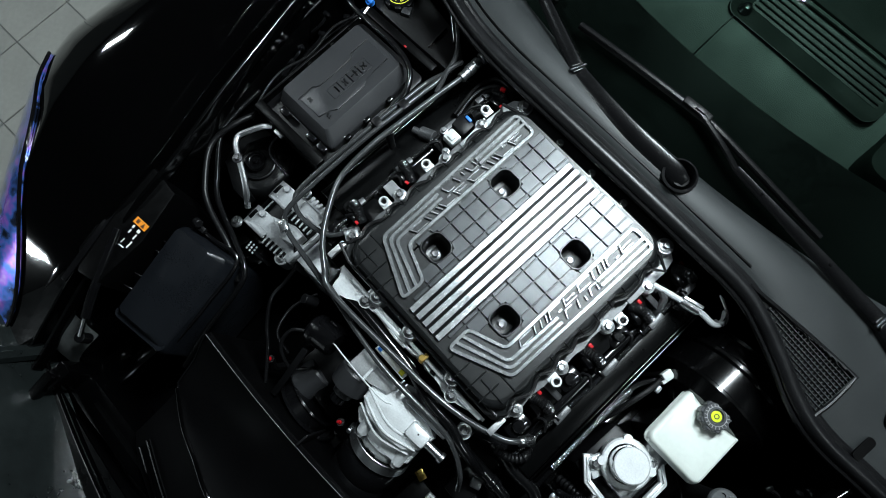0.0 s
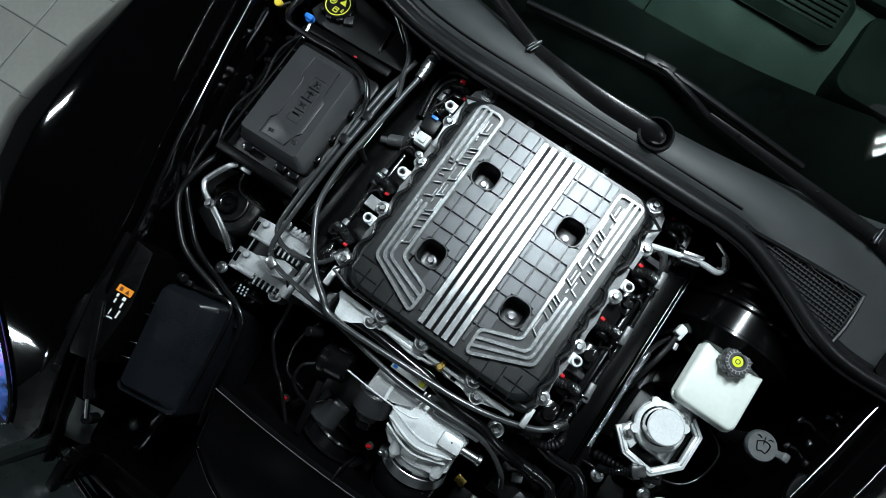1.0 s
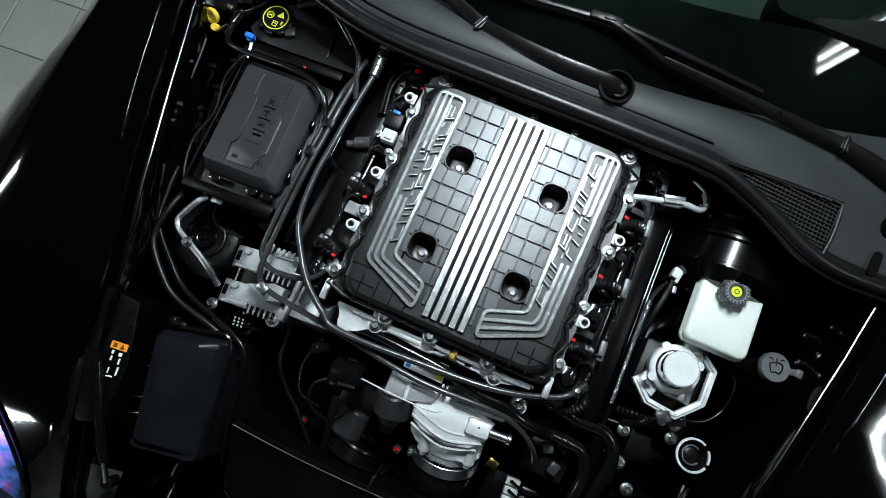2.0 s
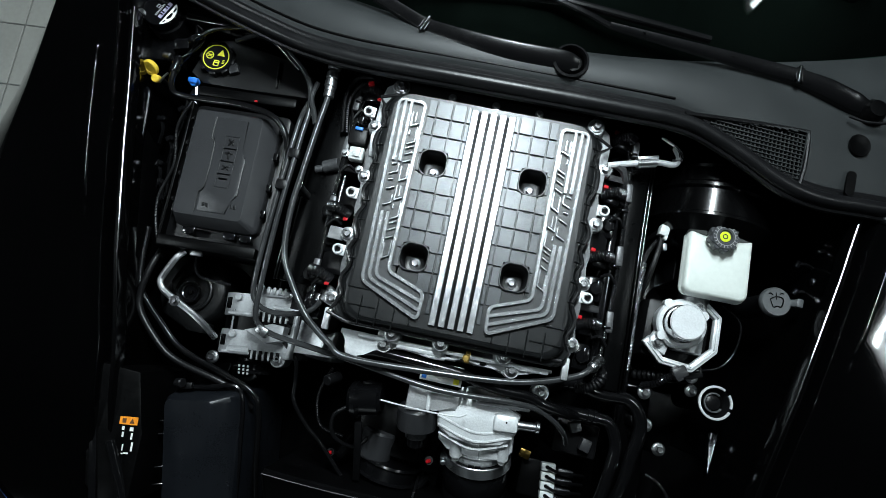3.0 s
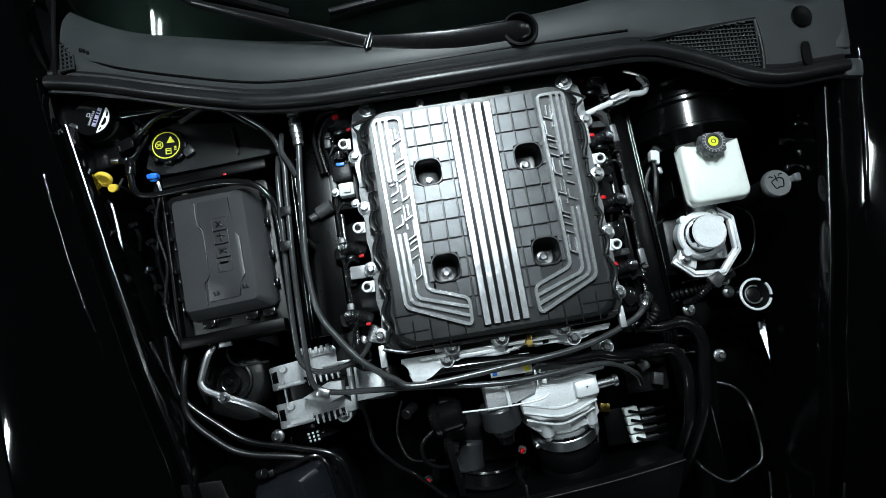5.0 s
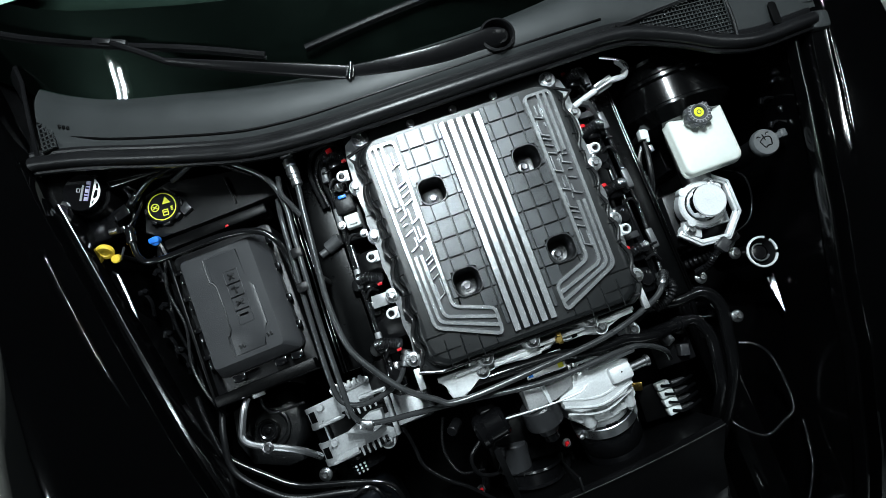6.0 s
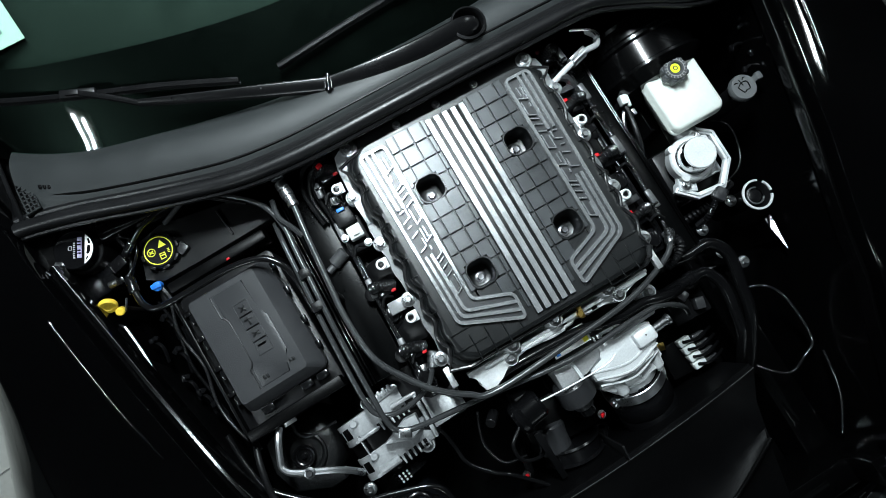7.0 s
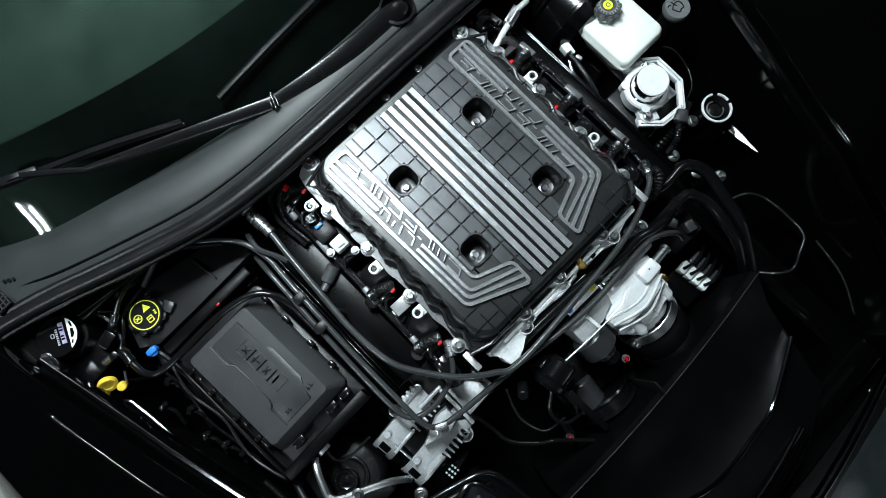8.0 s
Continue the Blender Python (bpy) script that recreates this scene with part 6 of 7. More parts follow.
def valley():
    """Dark panel and sensor between the fuse box pipes and the engine."""
    th = thing("sensor", (-0.26, 0.08, 0.70), "grey cylindrical sensor beside the pipes", "sensor")
    part("body", join(cyl(0.012, 0.03, along((-0.285, 0.058, 0.745), (-0.265, 0.066, 0.75)), 18), cyl(0.007, 0.02, along((-0.30, 0.05, 0.745), (-0.28, 0.058, 0.745)), 14)), CAST_DARK, th)
    part("stalk", cyl(0.006, 0.06, pose(-0.27, 0.062, 0.69), 10), PLASTIC, th)
    th = thing("map_sensor", (-0.235, 0.10, 0.74), "black pressure sensor with pale connector", "sensor")
    part("body", box(0.034, 0.03, 0.03, pose(-0.232, 0.118, 0.768, 0, 0, 5), 0.004), PLASTIC, th)
    part("blue_tab", box(0.014, 0.006, 0.004, pose(-0.232, 0.131, 0.785), 0.001), BLUE, th, "small blue tab")
    part("plug", join(box(0.026, 0.024, 0.02, pose(-0.226, 0.086, 0.775, 0, 0, 3), 0.003), box(0.013, 0.016, 0.004, pose(-0.225, 0.087, 0.7865), 0.001)), CONN, th, "pale grey connector")
    bolt(th, -0.247, 0.084, 0.776, True)
    bolt(th, -0.214, 0.060, 0.776, True)
    part("mount", box(0.05, 0.09, 0.05, pose(-0.232, 0.10, 0.735), 0.006), PLASTIC, th)
    th = thing("wire_loom", (-0.255, 0.19, 0.72), "black taped wire loom at the engine's rear corner", "cable")
    for k, (dx, dy) in enumerate(((0, 0), (0.01, 0.006), (-0.008, 0.012))):
        part("strand", tube([(-0.262 + dx, 0.13, 0.75), (-0.268 + dx, 0.18 + dy, 0.77), (-0.25 + dx, 0.212 + dy, 0.785), (-0.225, 0.215 + dy, 0.785), (-0.205, 0.205, 0.77)], 0.0042, 7, 8, 0.004 if k == 0 else 0), PLASTIC, th)
    part("lock_clip", box(0.011, 0.008, 0.007, pose(-0.231, 0.214, 0.795, 0, 0, 20), 0.002), RED, th, "red lock clip")


valley()


# ---- driver side ----
def brake_reservoir():
    R = pose(0.4395, 0.0625, 0, 0, 0, 2.5)
    th = thing("brake_fluid_reservoir", R @ Vector((0, 0, 0.60)), "milky white brake fluid reservoir with black cap", "reservoir")
    shell = bmesh.new()
    prev = None
    for w, h, r, z in ((0.070, 0.09, 0.012, 0.66), (0.106, 0.128, 0.013, 0.705), (0.116, 0.138, 0.014, 0.714), (0.116, 0.138, 0.014, 0.719), (0.112, 0.134, 0.014, 0.722), (0.112, 0.134, 0.014, 0.731), (0.108, 0.130, 0.014, 0.736), (0.101, 0.123, 0.012, 0.7385)):
        ring = [shell.verts.new((x, y, z)) for x, y in rrect(w, h, r, 5)]
        if prev:
            for i in range(len(ring)):
                shell.faces.new((prev[i], prev[(i + 1) % len(ring)], ring[(i + 1) % len(ring)], ring[i]))
        else:
            shell.faces.new(ring)
        prev = ring
    shell.faces.new(prev)
    shell.transform(R)
    body = part("shell", shell, WHITE, th, "milky white shell")
    part("neck", cyl(0.022, 0.02, pose(0.433, 0.098, 0.733), 28), WHITE, body)
    m = pose(0.433, 0.0985, 0.744)
    cap = part("cap", lathe([(0.022, 0.0), (0.0235, 0.004), (0.0235, 0.016), (0.0215, 0.020), (0.012, 0.0205), (0.011, 0.017), (0, 0.017)], m, 36, False), CAPDARK, th, "ribbed dark grey cap")
    for k in range(9):
        part("grip", cyl(0.006, 0.017, m @ pose(0, 0, 0, 0, 0, 40 * k) @ pose(0.0212, 0, 0.001), 10), CAPDARK, cap)
    for k in range(20):
        part("tick", box(0.0045, 0.0011, 0.001, m @ pose(0, 0, 0, 0, 0, 18 * k) @ pose(0.0185, 0, 0.0205), 0), GREYINK, cap)
    part("print_ring", lathe([(0.0165, 0.0204), (0.0165, 0.021), (0.0155, 0.021), (0.0155, 0.0204)], m, 30, False), GREYINK, cap)
    part("centre_disc", cyl(0.0092, 0.0012, m @ pose(0, 0, 0.0175), 24), LIME, cap, "lime yellow centre")
    part("disc_mark", lathe([(0.0045, 0.0187), (0.0045, 0.0193), (0.003, 0.0193), (0.003, 0.0187)], m, 20, False), GREYBOX, cap)
    part("foot", box(0.06, 0.06, 0.14, pose(0.43, 0.06, 0.56), 0.01), PLASTIC, th)


brake_reservoir()


def brake_booster():
    th = thing("brake_booster", (0.435, 0.23, 0.52), "glossy black round brake booster at the firewall", "brake booster")
    ax = along((0.432, 0.206, 0.668), (0.433, 0.05, 0.666))
    part("shell", lathe([(0.05, -0.03), (0.106, -0.02), (0.110, -0.012), (0.110, 0.012), (0.113, 0.016), (0.113, 0.022), (0.109, 0.0245), (0.1068, 0.026), (0.1068, 0.030), (0.1068, 0.064), (0.1068, 0.068), (0.1085, 0.0695), (0.1125, 0.071), (0.1125, 0.076), (0.109, 0.079), (0.09, 0.10), (0.05, 0.115), (0.035, 0.12), (0, 0.12)], ax, 64), surface("booster_black_paint", (0.0012, 0.0012, 0.0013), 0.15, grain=300, bump=0.03, spec=0.6), th, "", 18)
    part("cylinder", cyl(0.028, 0.2, ax @ pose(0, 0, 0.11), 24), CAST, th)


brake_booster()


def brake_pump():
    th = thing("brake_pump", (0.42, -0.07, 0.42), "bare metal pump motor on an open aluminium bracket", "pump")
    ax = along((0.4065, -0.0585, 0.698), (0.404, -0.0595, 0.74))
    part("motor", lathe([(0.034, 0.0), (0.034, 0.006), (0.0315, 0.008), (0.0315, 0.036), (0.0305, 0.040)], ax, 40, False), POLISHED, th, "polished motor can")
    part("motor_top", lathe([(0.0305, 0.0395), (0.0285, 0.042), (0, 0.0422)], ax, 40, False), CAST_LIGHT, th, "matte grey motor end")
    part("collar", join(lathe([(0.044, -0.02), (0.044, 0.004), (0.041, 0.007), (0.034, 0.007)], ax, 40, False), *[lathe([(0.008, -0.01), (0.008, 0.008), (0, 0.008)], ax @ pose(0, 0, 0, 0, 0, a) @ pose(0.042, 0, 0), 14, False) for a in (100, 200, 290)]), CAST_LIGHT, th)
    hexa = [(0.452, -0.012), (0.477, -0.030), (0.478, -0.090), (0.442, -0.131), (0.388, -0.128), (0.357, -0.100)]
    for a, b2 in zip(hexa, hexa[1:]):
        va, vb = Vector((*a, 0.678)), Vector((*b2, 0.678))
        mid = (va + vb) / 2
        part("bracket_bar", box(0.013, (vb - va).length + 0.008, 0.014, Matrix.Translation(mid) @ (vb - va).to_track_quat("Y", "Z").to_matrix().to_4x4(), 0.003), CAST_LIGHT, th, "aluminium bracket bar")
        part("bar_rib", box(0.003, (vb - va).length, 0.004, Matrix.Translation(mid + Vector((0, 0, 0.008))) @ (vb - va).to_track_quat("Y", "Z").to_matrix().to_4x4(), 0.001), CAST_LIGHT, th)
    part("bracket_plate", slab([(0.358, -0.105), (0.37, -0.075), (0.40, -0.09), (0.392, -0.118)], 0.672, 0.686, I4, 0.002), CAST_LIGHT, th)
    for x, y, z in ((0.436, -0.025, 0.696), (0.373, -0.098, 0.690)):
        part("boss", cyl(0.013, 0.03, pose(x, y, z - 0.03)), CAST_LIGHT, th)
        bolt(th, x, y, z)
    part("valve_block", box(0.12, 0.11, 0.2, pose(0.415, -0.07, 0.56), 0.01), PLASTIC, th, "dark valve block")
    th = thing("pump_connector", (0.445, -0.135, 0.60), "black plug with ribbed cable by the pump", "connector")
    part("plug", box(0.036, 0.028, 0.03, pose(0.452, -0.132, 0.655, 0, 0, 20), 0.004), PLASTIC, th)
    part("cable", tube([(0.436, -0.140, 0.652), (0.418, -0.150, 0.645), (0.395, -0.155, 0.63), (0.37, -0.16, 0.60)], 0.010, 10, 8, 0.007), PLASTIC, th)
    part("latch", box(0.02, 0.008, 0.01, pose(0.452, -0.132, 0.674, 0, 0, 20), 0.002), GLOSSY, th)


brake_pump()


def driver_details():
    th = thing("washer_filler", (0.548, 0.012, 0.6), "black washer fluid cap with embossed symbol", "filler cap")
    part("neck", cyl(0.02, 0.12, pose(0.547, 0.012, 0.605), 20), PLASTIC, th)
    cap = part("cap", lathe([(0.0245, 0.722), (0.026, 0.726), (0.026, 0.733), (0.024, 0.737), (0, 0.737)], pose(0.547, 0.0135, 0), 32, False), CAPGREY, th, "grey cap face")
    sy = pose(0.547, 0.0135, 0.7374, 0, 0, 12)
    for pts in (((-0.011, 0.005, 0), (0.0, 0.009, 0), (0.011, 0.005, 0), (0.007, -0.009, 0), (0.0, -0.0075, 0), (-0.007, -0.009, 0), (-0.011, 0.005, 0)), ((-0.006, 0.012, 0), (-0.009, 0.015, 0), (-0.013, 0.014, 0)), ((0.006, 0.012, 0), (0.009, 0.015, 0), (0.013, 0.014, 0)), ((0, 0.003, 0), (0, 0.016, 0))):
        part("symbol", tube([sy @ Vector(q) for q in pts], 0.0011, 5, 3), NEARBLACK, cap, "dark moulded symbol")
    part("strap", join(box(0.022, 0.012, 0.006, pose(0.579, 0.020, 0.728, 0, 0, 12), 0.002), box(0.012, 0.016, 0.012, pose(0.59, 0.022, 0.726), 0.003)), CAPGREY, th)
    th = thing("coolant_neck", (0.501, -0.178, 0.55), "black neck with pale metal ring flange", "neck")
    def arc(r, a0, a1, wd, z):
        bm = path_strip([(r * math.cos(radians(a)), r * math.sin(radians(a))) for a in range(a0, a1 + 1, 6)], wd, z - 0.004, z)
        bm.transform(pose(0.501, -0.178, 0))
        return bm
    part("flange", join(arc(0.0285, 62, 340, 0.0042, 0.670), arc(0.0285, 352, 404, 0.0042, 0.670)), CAST_LIGHT, th, "bright metal ring in two arcs")
    part("inner_ring", arc(0.0165, 60, 330, 0.0030, 0.662), CAST, th)
    part("cup", lathe([(0.028, -0.002), (0.024, -0.010), (0.019, -0.02), (0.013, -0.022), (0.013, -0.012), (0.009, -0.01), (0, -0.01)], pose(0.501, -0.178, 0.67), 30, False), PLASTIC, th)
    part("tower", cyl(0.02, 0.15, pose(0.501, -0.178, 0.505), 28), NEARBLACK, th)
    th = thing("brace_plate", (0.53, -0.26, 0.45), "narrow bare metal wedge plate", "bracket")
    n0 = Vector((-0.417, 0.29, 0.861))
    bm = bmesh.new()
    for dz in (0.0, -0.005):
        bm.faces.new([bm.verts.new((x, y, 0.603 + dz - (n0.x * (x - 0.526) + n0.y * (y + 0.264)) / n0.z)) for x, y in ((0.5305, -0.222), (0.545, -0.227), (0.528, -0.304))])
    bmesh.ops.bridge_loops(bm, edges=bm.edges[:])
    part("wedge", bm, surface("bright_black_sheet", (0.10, 0.10, 0.105), 0.12, 1.0, grain=300, bump=0.25), th)
    part("leg", box(0.01, 0.05, 0.18, pose(0.532, -0.255, 0.51), 0.002), PAINT_IN, th)
    for x, y, z in ((0.385, -0.190, 0.632), (0.402, -0.247, 0.62), (0.435, -0.284, 0.613), (0.471, -0.165, 0.625), (0.467, -0.140, 0.628), (-0.412, -0.322, 0.652)):
        tb = thing("mounting_bolt", (x, y, z - 0.18), "zinc hex bolt on a black post", "bolt", "bay bolts")
        part("post", cyl(0.012, 0.18, pose(x, y, z - 0.18), 14), PAINT_IN, tb)
        part("washer", cyl(0.0125, 0.003, pose(x, y, z), 18), STEEL, tb)
        bolt(tb, x, y, z + 0.003, False, "bolt_head")
    th = thing("foil_cable", (0.335, 0.0, 0.68), "foil wrapped cable beside the driver-side heat shield", "cable")
    part("wrap", tube([(0.332, -0.16, 0.676), (0.327, -0.12, 0.688), (0.3225, -0.06, 0.696), (0.3215, 0.0, 0.697), (0.323, 0.035, 0.692)], 0.0078, 10, 8, 0.0055), surface("crinkled_foil", (0.55, 0.56, 0.57), 0.22, 1.0, grain=220, bump=1.0, vary=0.3, bumpd=0.004), th, "crinkled silver foil wrap")
    part("core", tube([(0.35, -0.30, 0.62), (0.340, -0.2, 0.66), (0.326, -0.10, 0.688), (0.3215, -0.015, 0.694), (0.326, 0.05, 0.688), (0.350, 0.10, 0.685), (0.36, 0.15, 0.66)], 0.0052, 8), HOSE, th)
    th = thing("relay_plug", (0.373, 0.11, 0.5), "pale grey plug on a black cable by the booster", "connector")
    part("plug", join(box(0.017, 0.020, 0.018, pose(0.346, 0.101, 0.703, 0, 0, -8), 0.002), box(0.006, 0.026, 0.010, pose(0.351, 0.097, 0.706, 0, 0, -8), 0.001)), CONN, th, "pale grey plug")
    part("cable", tube([(0.346, 0.092, 0.698), (0.346, 0.068, 0.695), (0.339, 0.012, 0.685), (0.336, -0.04, 0.64)], 0.0055, 8), RUBBER, th)
    part("clip", box(0.008, 0.014, 0.010, pose(0.354, 0.073, 0.698, 0, 0, 8), 0.002), CAST, th)
    part("post", box(0.014, 0.014, 0.2, pose(0.346, 0.101, 0.60), 0.003), PLASTIC, th)
    th = thing("pump_plug", (0.418, -0.146, 0.50), "dark grey plug with ribbed cable beside the pump", "connector")
    part("plug", join(box(0.026, 0.020, 0.018, pose(0.421, -0.143, 0.690, 0, 0, 38), 0.003), box(0.012, 0.026, 0.012, pose(0.417, -0.146, 0.692, 0, 0, 38), 0.002)), GREYBOX, th)
    part("cable", tube([(0.412, -0.150, 0.688), (0.400, -0.160, 0.682), (0.390, -0.172, 0.668), (0.378, -0.178, 0.64)], 0.0072, 10, 8, 0.005), GLOSSY, th)
    part("post", box(0.016, 0.016, 0.18, pose(0.421, -0.143, 0.595), 0.003), NEARBLACK, th)
    th = thing("line_coupling", (0.25, 0.185, 0.70), "bare metal line coupling with looped cables", "coupling")
    part("tube", tube([(0.205, 0.166, 0.79), (0.235, 0.178, 0.785), (0.262, 0.188, 0.78), (0.295, 0.199, 0.775), (0.322, 0.203, 0.77), (0.331, 0.220, 0.765), (0.325, 0.240, 0.755)], 0.0055, 10), CAST_LIGHT, th)
    part("sleeve", join(cyl(0.0095, 0.036, along((0.255, 0.186, 0.781), (0.29, 0.198, 0.777)), 18), box(0.036, 0.006, 0.012, pose(0.272, 0.197, 0.785, 0, 0, 18), 0.001)), CLAMP, th)
    part("hook", tube([(0.222, 0.172, 0.785), (0.236, 0.166, 0.78), (0.243, 0.150, 0.77), (0.248, 0.138, 0.75)], 0.007, 8), CAST, th)
    for k in range(3):
        part("loop", tube([(0.318, 0.204 + 0.003 * k, 0.773), (0.329 + 0.003 * k, 0.215, 0.77), (0.326 + 0.002 * k, 0.235, 0.765), (0.30 + 0.003 * k, 0.257, 0.75)], 0.0018, 6), STEEL, th)
    th = thing("connector_bank", (0.245, -0.39, 0.45), "bank of pale plugs with black cables", "connector")
    for k in range(4):
        y = -0.364 - 0.0165 * k
        pl = part("plug", box(0.026, 0.0145, 0.02, pose(0.243 + 0.002 * k, y, 0.615, 0, 0, 5), 0.002), CONN, th, "pale grey plug")
        part("pin", cyl(0.0035, 0.003, pose(0.240 + 0.002 * k, y, 0.624), 10), GLOSSY, pl)
        part("lead", tube([(0.24 + 0.002 * k, y, 0.628), (0.262, y - 0.004, 0.632), (0.288, y - 0.002, 0.622), (0.315, y - 0.004, 0.59)], 0.0032, 7), HOSE, th)
        part("half", box(0.03, 0.012, 0.016, pose(0.277, y - 0.004, 0.608), 0.003), GREYBOX, th)
    part("carrier", box(0.06, 0.07, 0.15, pose(0.225, -0.392, 0.525), 0.006), NEARBLACK, th)
    part("tag", box(0.02, 0.016, 0.006, pose(0.196, -0.352, 0.616, 0, 0, -10), 0.001), BRASS, th, "ochre tag")
    th = thing("relay", (0.275, -0.30, 0.5), "small grey relay block among the hoses", "relay")
    part("block", box(0.018, 0.022, 0.02, pose(0.290, -0.307, 0.66, 0, 0, -12), 0.002), GREYBOX, th)
    part("block", box(0.02, 0.018, 0.02, pose(0.266, -0.28, 0.665, 0, 0, 25), 0.003), CAST, th)
    part("mount", box(0.08, 0.06, 0.15, pose(0.275, -0.30, 0.575), 0.005), PLASTIC, th)
    # wiring and rod work against the inner fender
    for x, y, z, a in ((0.593, 0.099, 0.70, 70), (0.623, 0.073, 0.70, 100), (0.600, 0.05, 0.69, 60), (0.625, 0.129, 0.71, 20), (0.632, 0.145, 0.712, 50)):
        tb = thing("wire_clip", (x, y, z - 0.02), "small glossy black wire clip on the inner fender", "clip", "wire clips")
        part("clip", box(0.014, 0.008, 0.01, pose(x, y, z, 0, 0, a), 0.002), GLOSSY, tb)
        part("tail", tube([(x, y, z), (x + 0.02, y + 0.005, z - 0.005), (x + 0.05, y, z - 0.02)], 0.003, 6), RUBBER, tb)


driver_details()


# ---- front: shroud, air box, side panel ----
def shroud():
    th = thing("radiator_shroud", (0.03, -0.58, 0.42), "large black moulded radiator duct at the front", "shroud")
    rows = []
    for f, y, z in ((0, -0.438, 0.728), (0.02, -0.443, 0.735), (0.1, -0.462, 0.722), (0.3, -0.515, 0.685), (0.6, -0.588, 0.668), (0.85, -0.626, 0.668), (1.0, -0.650, 0.672)):
        row = []
        for k in range(17):
            u = k / 8 - 1
            x = 0.030 + u * (0.262 - 0.02 * f)
            bow = 1.25 * (x - 0.02) ** 2 * f * f + 0.003 * f * f * math.sin(9 * u)
            row.append((x, y - 0.004 - (0.009 - 0.015 * u) * (1 - f) + bow - 0.016 * (1 - u * u) * (1 - f), z + 0.004 * u * u - 0.022 * u * (1 - f) - 0.012 * (1 - u * u) * (1 - f)))
        rows.append(row)
    part("rear_face", sheet(rows, 0.004), SHROUDM, th, "matte black curved face")
    rim = rows[1]
    part("rim", tube([(x, y, z + 0.002) for x, y, z in rim[::2]], 0.0015, 8, 4), PLASTIC, th)
    part("side_rim", tube([(r[0][0], r[0][1], r[0][2] + 0.002) for r in rows[1:]], 0.0022, 8, 4), GLOSSY, th)
    last = rows[-1]
    part("ridge", tube([(x, y, z + 0.003) for x, y, z in last[::2]], 0.0045, 10, 4), PAINT, th)
    front = [[(x, y - d, z - dz) for x, y, z in last] for d, dz in ((0, 0), (0.025, 0.016), (0.09, 0.04), (0.125, 0.05))]
    part("front_face", sheet(front, 0.003), SHROUDM, th)
    for d, dz in ((0.090, 0.037), (0.109, 0.043)):
        part("line", tube([(x, y - d, z - dz + 0.002) for x, y, z in last[1:-1:3]], 0.0045, 8, 4), PAINT, th)
    for s in (0, 16):
        side = [[(r[s][0], r[s][1], r[s][2]) for r in rows], [(r[s][0] + (0.004 if s else -0.004), r[s][1], r[s][2] - 0.08) for r in rows], [(r[s][0], r[s][1], 0.43) for r in rows]]
        part("side_wall", sheet(side, 0.003), SHROUDM, th)
    part("back_wall", sheet([[(x, y, z) for x, y, z in rows[0]], [(x, y + 0.0, 0.43) for x, y, z in rows[0]]], 0.003), SHROUDM, th)


shroud()


def air_box():
    th = thing("air_box", (-0.375, -0.46, 0.42), "blue-black plastic air box with ribbed flank", "air box")
    m = pose(-0.364, -0.466, 0, 0, 0, 12)
    body = bmesh.new()
    prev = None
    for w, h, r, z, cx in ((0.13, 0.19, 0.012, 0.44, 0), (0.13, 0.19, 0.012, 0.685, 0), (0.122, 0.182, 0.012, 0.697, 0), (0.112, 0.172, 0.012, 0.711, -0.002), (0.080, 0.154, 0.010, 0.729, -0.013)):
        ring = [body.verts.new((cx + x, y, z + 0.02 * y / 0.1 * (z > 0.7))) for x, y in rrect(w, h + 0.03, r, 4, 0, -0.015)]
        if prev:
            for i in range(len(ring)):
                body.faces.new((prev[i], prev[(i + 1) % len(ring)], ring[(i + 1) % len(ring)], ring[i]))
        prev = ring
    body.faces.new(prev)
    body.transform(m)
    box_m = surface("blue_black_plastic", (0.0062, 0.0072, 0.0092), 0.3, grain=400, bump=0.15)
    sh = part("shell", body, box_m, th)
    for v in (0.041, 0.019, -0.035, -0.063):
        part("rib", box(0.03, 0.0024, 0.012, m @ pose(-0.056, v, 0.712, 0, 25, 6), 0.001), GLOSSY, sh)
    part("latch", join(box(0.02, 0.012, 0.012, m @ pose(-0.028, 0.10, 0.72), 0.003), cyl(0.008, 0.016, m @ pose(-0.042, 0.105, 0.73, 0, 60), 14)), PLASTIC, th)
    part("band", tube([m @ Vector((-0.055, 0.096, 0.70)), m @ Vector((0.0, 0.098, 0.705)), m @ Vector((0.058, 0.094, 0.70)), m @ Vector((0.064, 0.0, 0.69)), m @ Vector((0.062, -0.09, 0.68))], 0.004, 8), GLOSSY, th)


air_box()


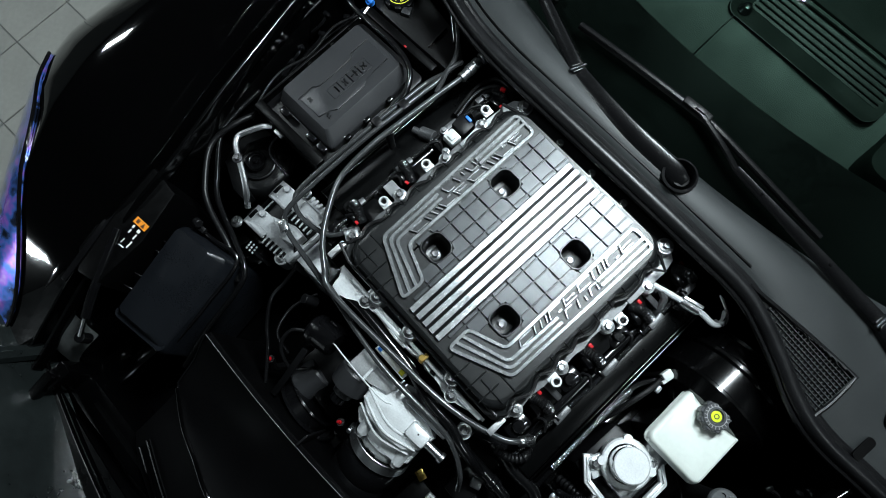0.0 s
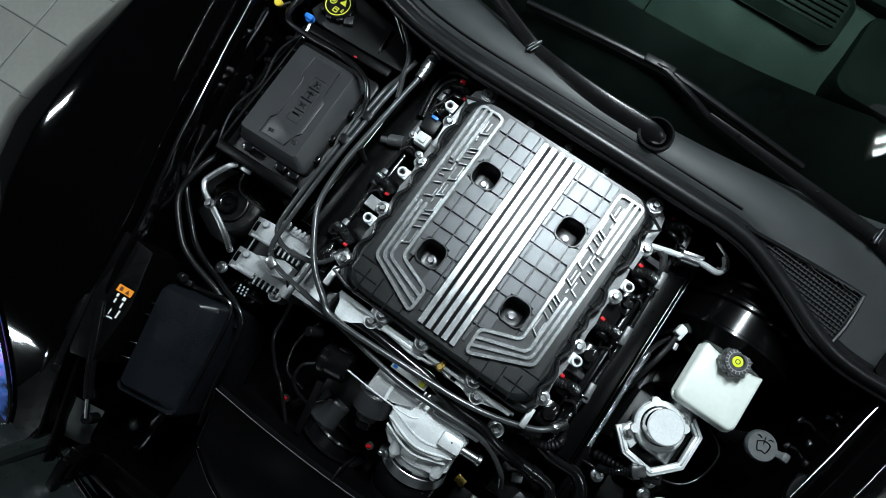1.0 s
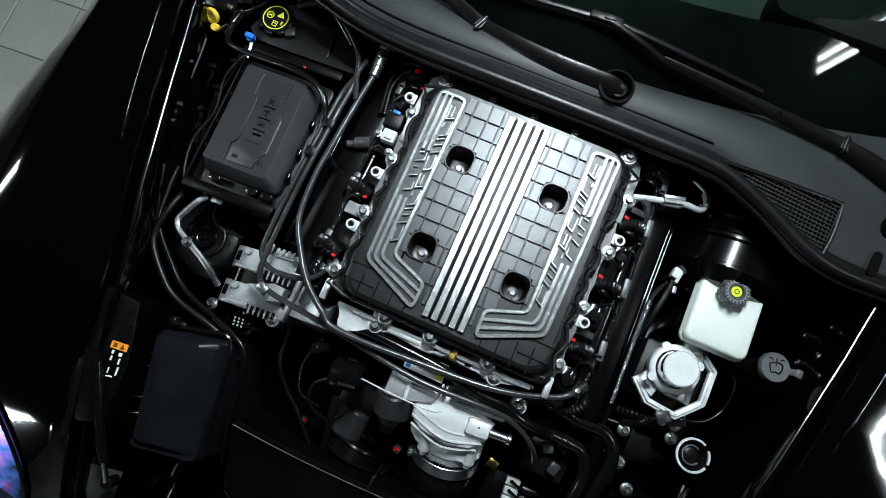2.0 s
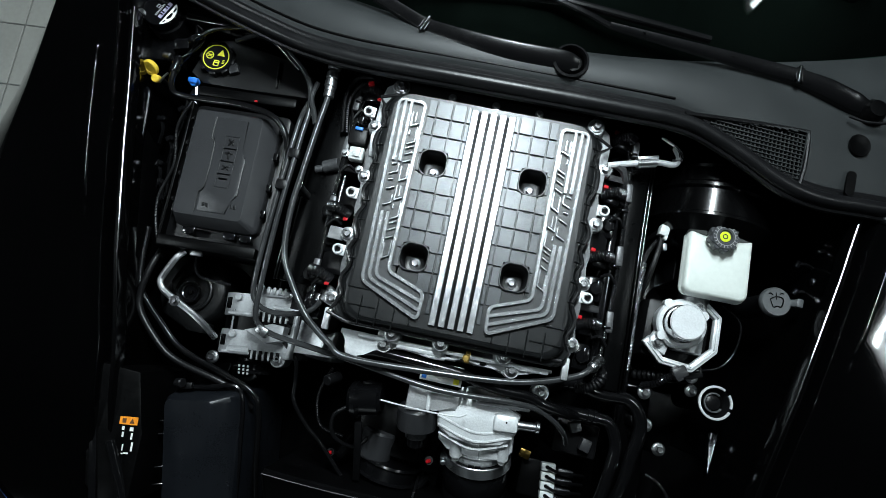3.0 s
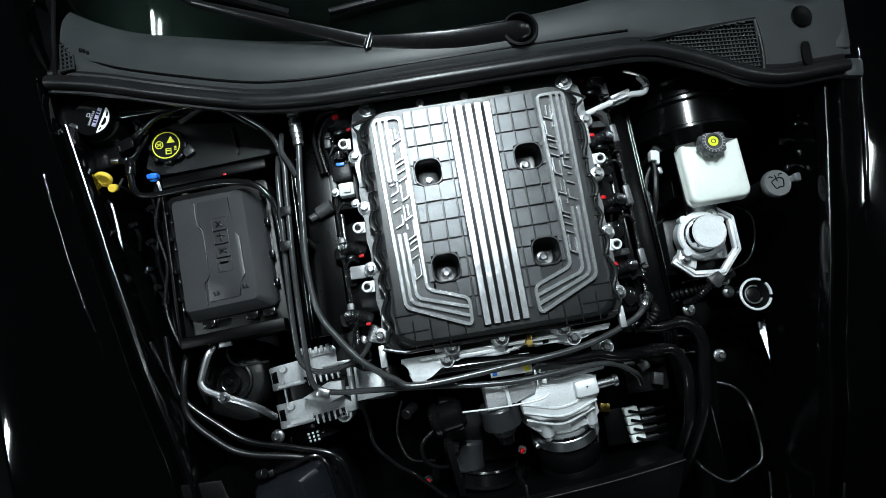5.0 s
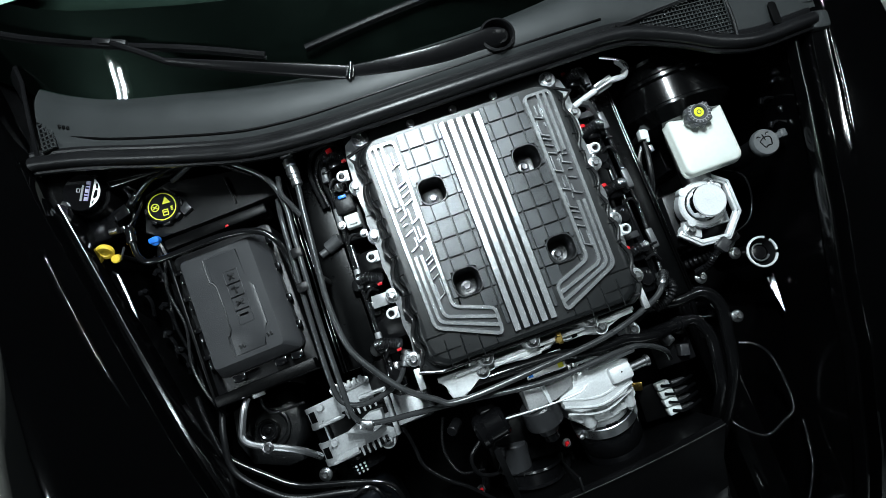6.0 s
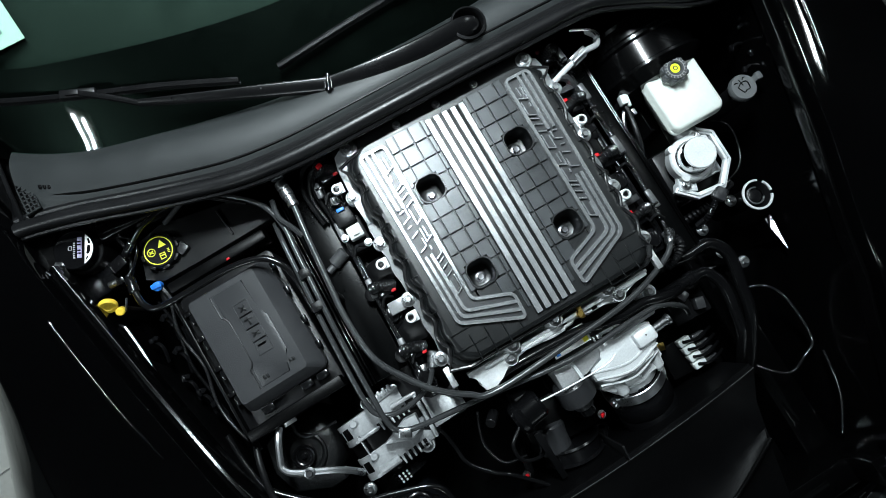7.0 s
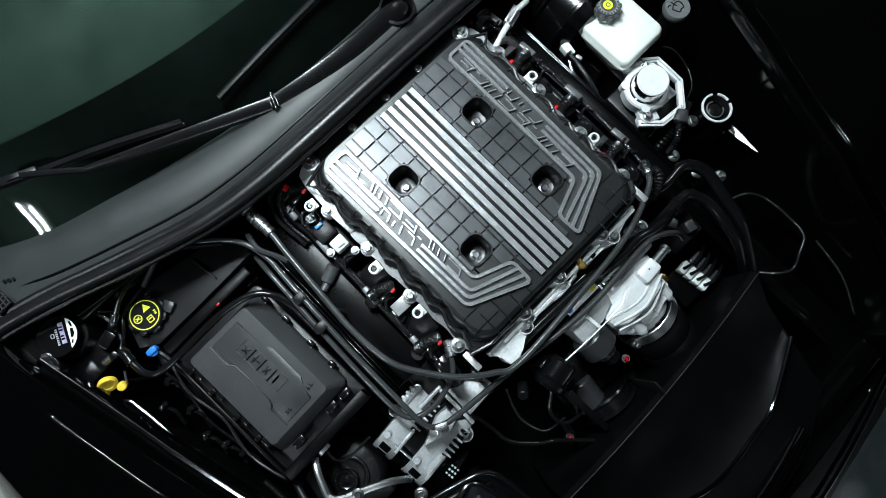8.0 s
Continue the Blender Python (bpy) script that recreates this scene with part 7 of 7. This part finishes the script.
def side_panel():
    th = thing("side_panel", (-0.47, -0.50, 0.6), "black side panel with warning label", "panel")
    pan = slab([(-0.560, -0.365), (-0.475, -0.365), (-0.438, -0.46), (-0.426, -0.565), (-0.47, -0.58), (-0.505, -0.555), (-0.535, -0.46)], 0.60, 0.768, I4, 0.006)
    part("panel", pan, NEARBLACK, th)
    part("groove", box(0.012, 0.16, 0.004, pose(-0.498, -0.53, 0.768, 0, 0, 20), 0.001), GLOSSY, th)
    tl = thing("warning_label", (-0.466, -0.45, 0.767), "orange warning label with white outline drawing", "label")
    m = pose(-0.4655, -0.4435, 0.7705, 0, 0, 9)
    part("header", box(0.030, 0.0125, 0.0012, m, 0), ORANGE, tl, "orange header")
    part("glyph", slab([(0.002, -0.004), (0.010, -0.004), (0.006, 0.004)], 0.0006, 0.0012, m), INK, tl)
    part("glyph", box(0.006, 0.007, 0.0008, m @ pose(-0.007, 0, 0.0008), 0), INK, tl)
    for x, y, w, h in ((-0.007, -0.012, 0.004, 0.006), (0.007, -0.013, 0.006, 0.006), (-0.006, -0.022, 0.003, 0.008), (0.009, -0.024, 0.003, 0.010), (-0.003, -0.042, 0.002, 0.010), (0.012, -0.040, 0.003, 0.014), (0.004, -0.0505, 0.008, 0.0025), (-0.002, -0.0515, 0.003, 0.002)):
        part("print_bar", box(w, h, 0.001, m @ pose(x, y, 0.0), 0), PAPER, tl)
    ts = thing("hood_strut", (-0.44, -0.66, 0.6), "slim glossy black hood gas strut", "strut")
    part("barrel", tube([(-0.482, -0.478, 0.776), (-0.428, -0.575, 0.758), (-0.402, -0.622, 0.742)], 0.0085, 12), GLOSSY, ts)
    part("rod", tube([(-0.404, -0.618, 0.744), (-0.390, -0.655, 0.722)], 0.0045, 10), POLISHED, ts)
    part("ball_end", cyl(0.010, 0.03, pose(-0.389, -0.658, 0.692), 14), GLOSSY, ts)
    tb = thing("hinge_bracket", (-0.44, -0.69, 0.48), "grey sheet metal hood hinge bracket", "bracket")
    rows = []
    for j in range(6):
        f = j / 5
        cx, cy, cz = -0.440 + 0.008 * f, -0.655 - 0.08 * f, 0.690 - 0.012 * f - 0.03 * f ** 4
        rows.append([(cx + 0.042 * u, cy + 0.008 * u - 0.008 * u * u, cz - 0.032 * u * u) for u in [k / 6 - 1 for k in range(13)]])
    sh = sheet(rows, 0.003)
    part("plate", sh, surface("satin_grey_metal", (0.07, 0.074, 0.074), 0.3, 0.3, grain=120, bump=0.12), tb)
    part("foot", box(0.06, 0.03, 0.12, pose(-0.43, -0.74, 0.54), 0.005), PAINT_IN, tb)


side_panel()


def inner_rail():
    """Open triangular brace between fuse box and fender."""
    th = thing("fender_brace", (-0.63, 0.05, 0.62), "glossy black triangular brace along the inner fender", "brace")
    for pts in ([(-0.640, -0.015, 0.722), (-0.647, 0.06, 0.724), (-0.657, 0.118, 0.726), (-0.661, 0.130, 0.727), (-0.672, 0.138, 0.727), (-0.686, 0.142, 0.727), (-0.688, 0.132, 0.727), (-0.684, 0.115, 0.726), (-0.669, 0.052, 0.724), (-0.649, -0.036, 0.722), (-0.640, -0.05, 0.721)],
                [(-0.640, -0.015, 0.722), (-0.634, -0.04, 0.721), (-0.626, -0.064, 0.72), (-0.615, -0.103, 0.718), (-0.583, -0.188, 0.715), (-0.556, -0.289, 0.712)]):
        part("bar", tube(pts, 0.0036, 8, 5), GLOSSY, th)
    part("panel", slab([(-0.646, -0.02), (-0.653, 0.06), (-0.662, 0.124), (-0.683, 0.134), (-0.668, 0.05)], 0.708, 0.716), PAINT_IN, th)
    part("web", box(0.02, 0.3, 0.1, pose(-0.63, -0.04, 0.67, 0, 0, 16), 0.004), NEARBLACK, th)
    for k, (x, y, z) in enumerate(((-0.635, 0.09, 0.70), (-0.605, 0.055, 0.70), (-0.615, 0.005, 0.69), (-0.60, -0.03, 0.69), (-0.59, 0.10, 0.70), (-0.585, -0.06, 0.69), (-0.605, 0.12, 0.695))):
        tb = thing("wire_clip", (x, y, z - 0.015), "small glossy black plug in the wiring by the fuse box", "clip", "wire clips")
        part("clip", join(box(0.014, 0.010, 0.012, pose(x, y, z, 0, 0, 37 * k), 0.002), cyl(0.005, 0.01, pose(x + 0.008, y, z + 0.002, 0, 0, 0), 12)), GLOSSY, tb)
        part("tail", tube([(x, y, z), (x + 0.012, y - 0.02, z + 0.004), (x + 0.006, y - 0.045, z - 0.01)], 0.0035, 6), HOSE, tb)
    tl = thing("loom", (-0.595, 0.02, 0.68), "black ribbed wiring loom beside the fuse box", "cable")
    part("run", tube([(-0.60, 0.15, 0.70), (-0.588, 0.09, 0.705), (-0.592, 0.02, 0.70), (-0.578, -0.05, 0.695), (-0.57, -0.12, 0.69)], 0.0036, 8, 8, 0.003), HOSE, tl)


inner_rail()

# ---- floor tiles ----
def tiles():
    size, gap = 0.217, 0.005
    T = pose(-1.786, -0.157, 0, 0, 0, 6)
    me = mesh_of("tile", box(size - gap, size - gap, 0.012, pose(0, 0, -0.006), 0.0015, 1), TILE)
    verts, faces = [], []
    h = size / 2 - gap / 2
    for i in range(-26, 31):
        for j in range(-26, 31):
            m = T @ pose((i + 0.5) * size, (j + 0.5) * size, 0)
            p = m.translation
            if abs(p.x) > 4.7 or abs(p.y) > 4.7:
                continue
            if -2.6 < p.x < -0.95 and -1.4 < p.y < 0.9:
                piece("tile", me, FLOOR, m)
            else:
                k = len(verts)
                verts += [m @ Vector((a * h, c * h, d)) for d in (-0.008, 0) for a, c in ((-1, -1), (1, -1), (1, 1), (-1, 1))]
                faces += [[k + q for q in f] for f in ((4, 5, 6, 7), (0, 1, 5, 4), (1, 2, 6, 5), (2, 3, 7, 6), (3, 0, 4, 7))]
    field = bpy.data.meshes.new("tile_field")
    field.from_pydata(verts, [], faces)
    field.materials.append(TILE)
    rest = piece("tile_field", field, FLOOR, I4)
    tagged(rest, kind="stuff")


tiles()
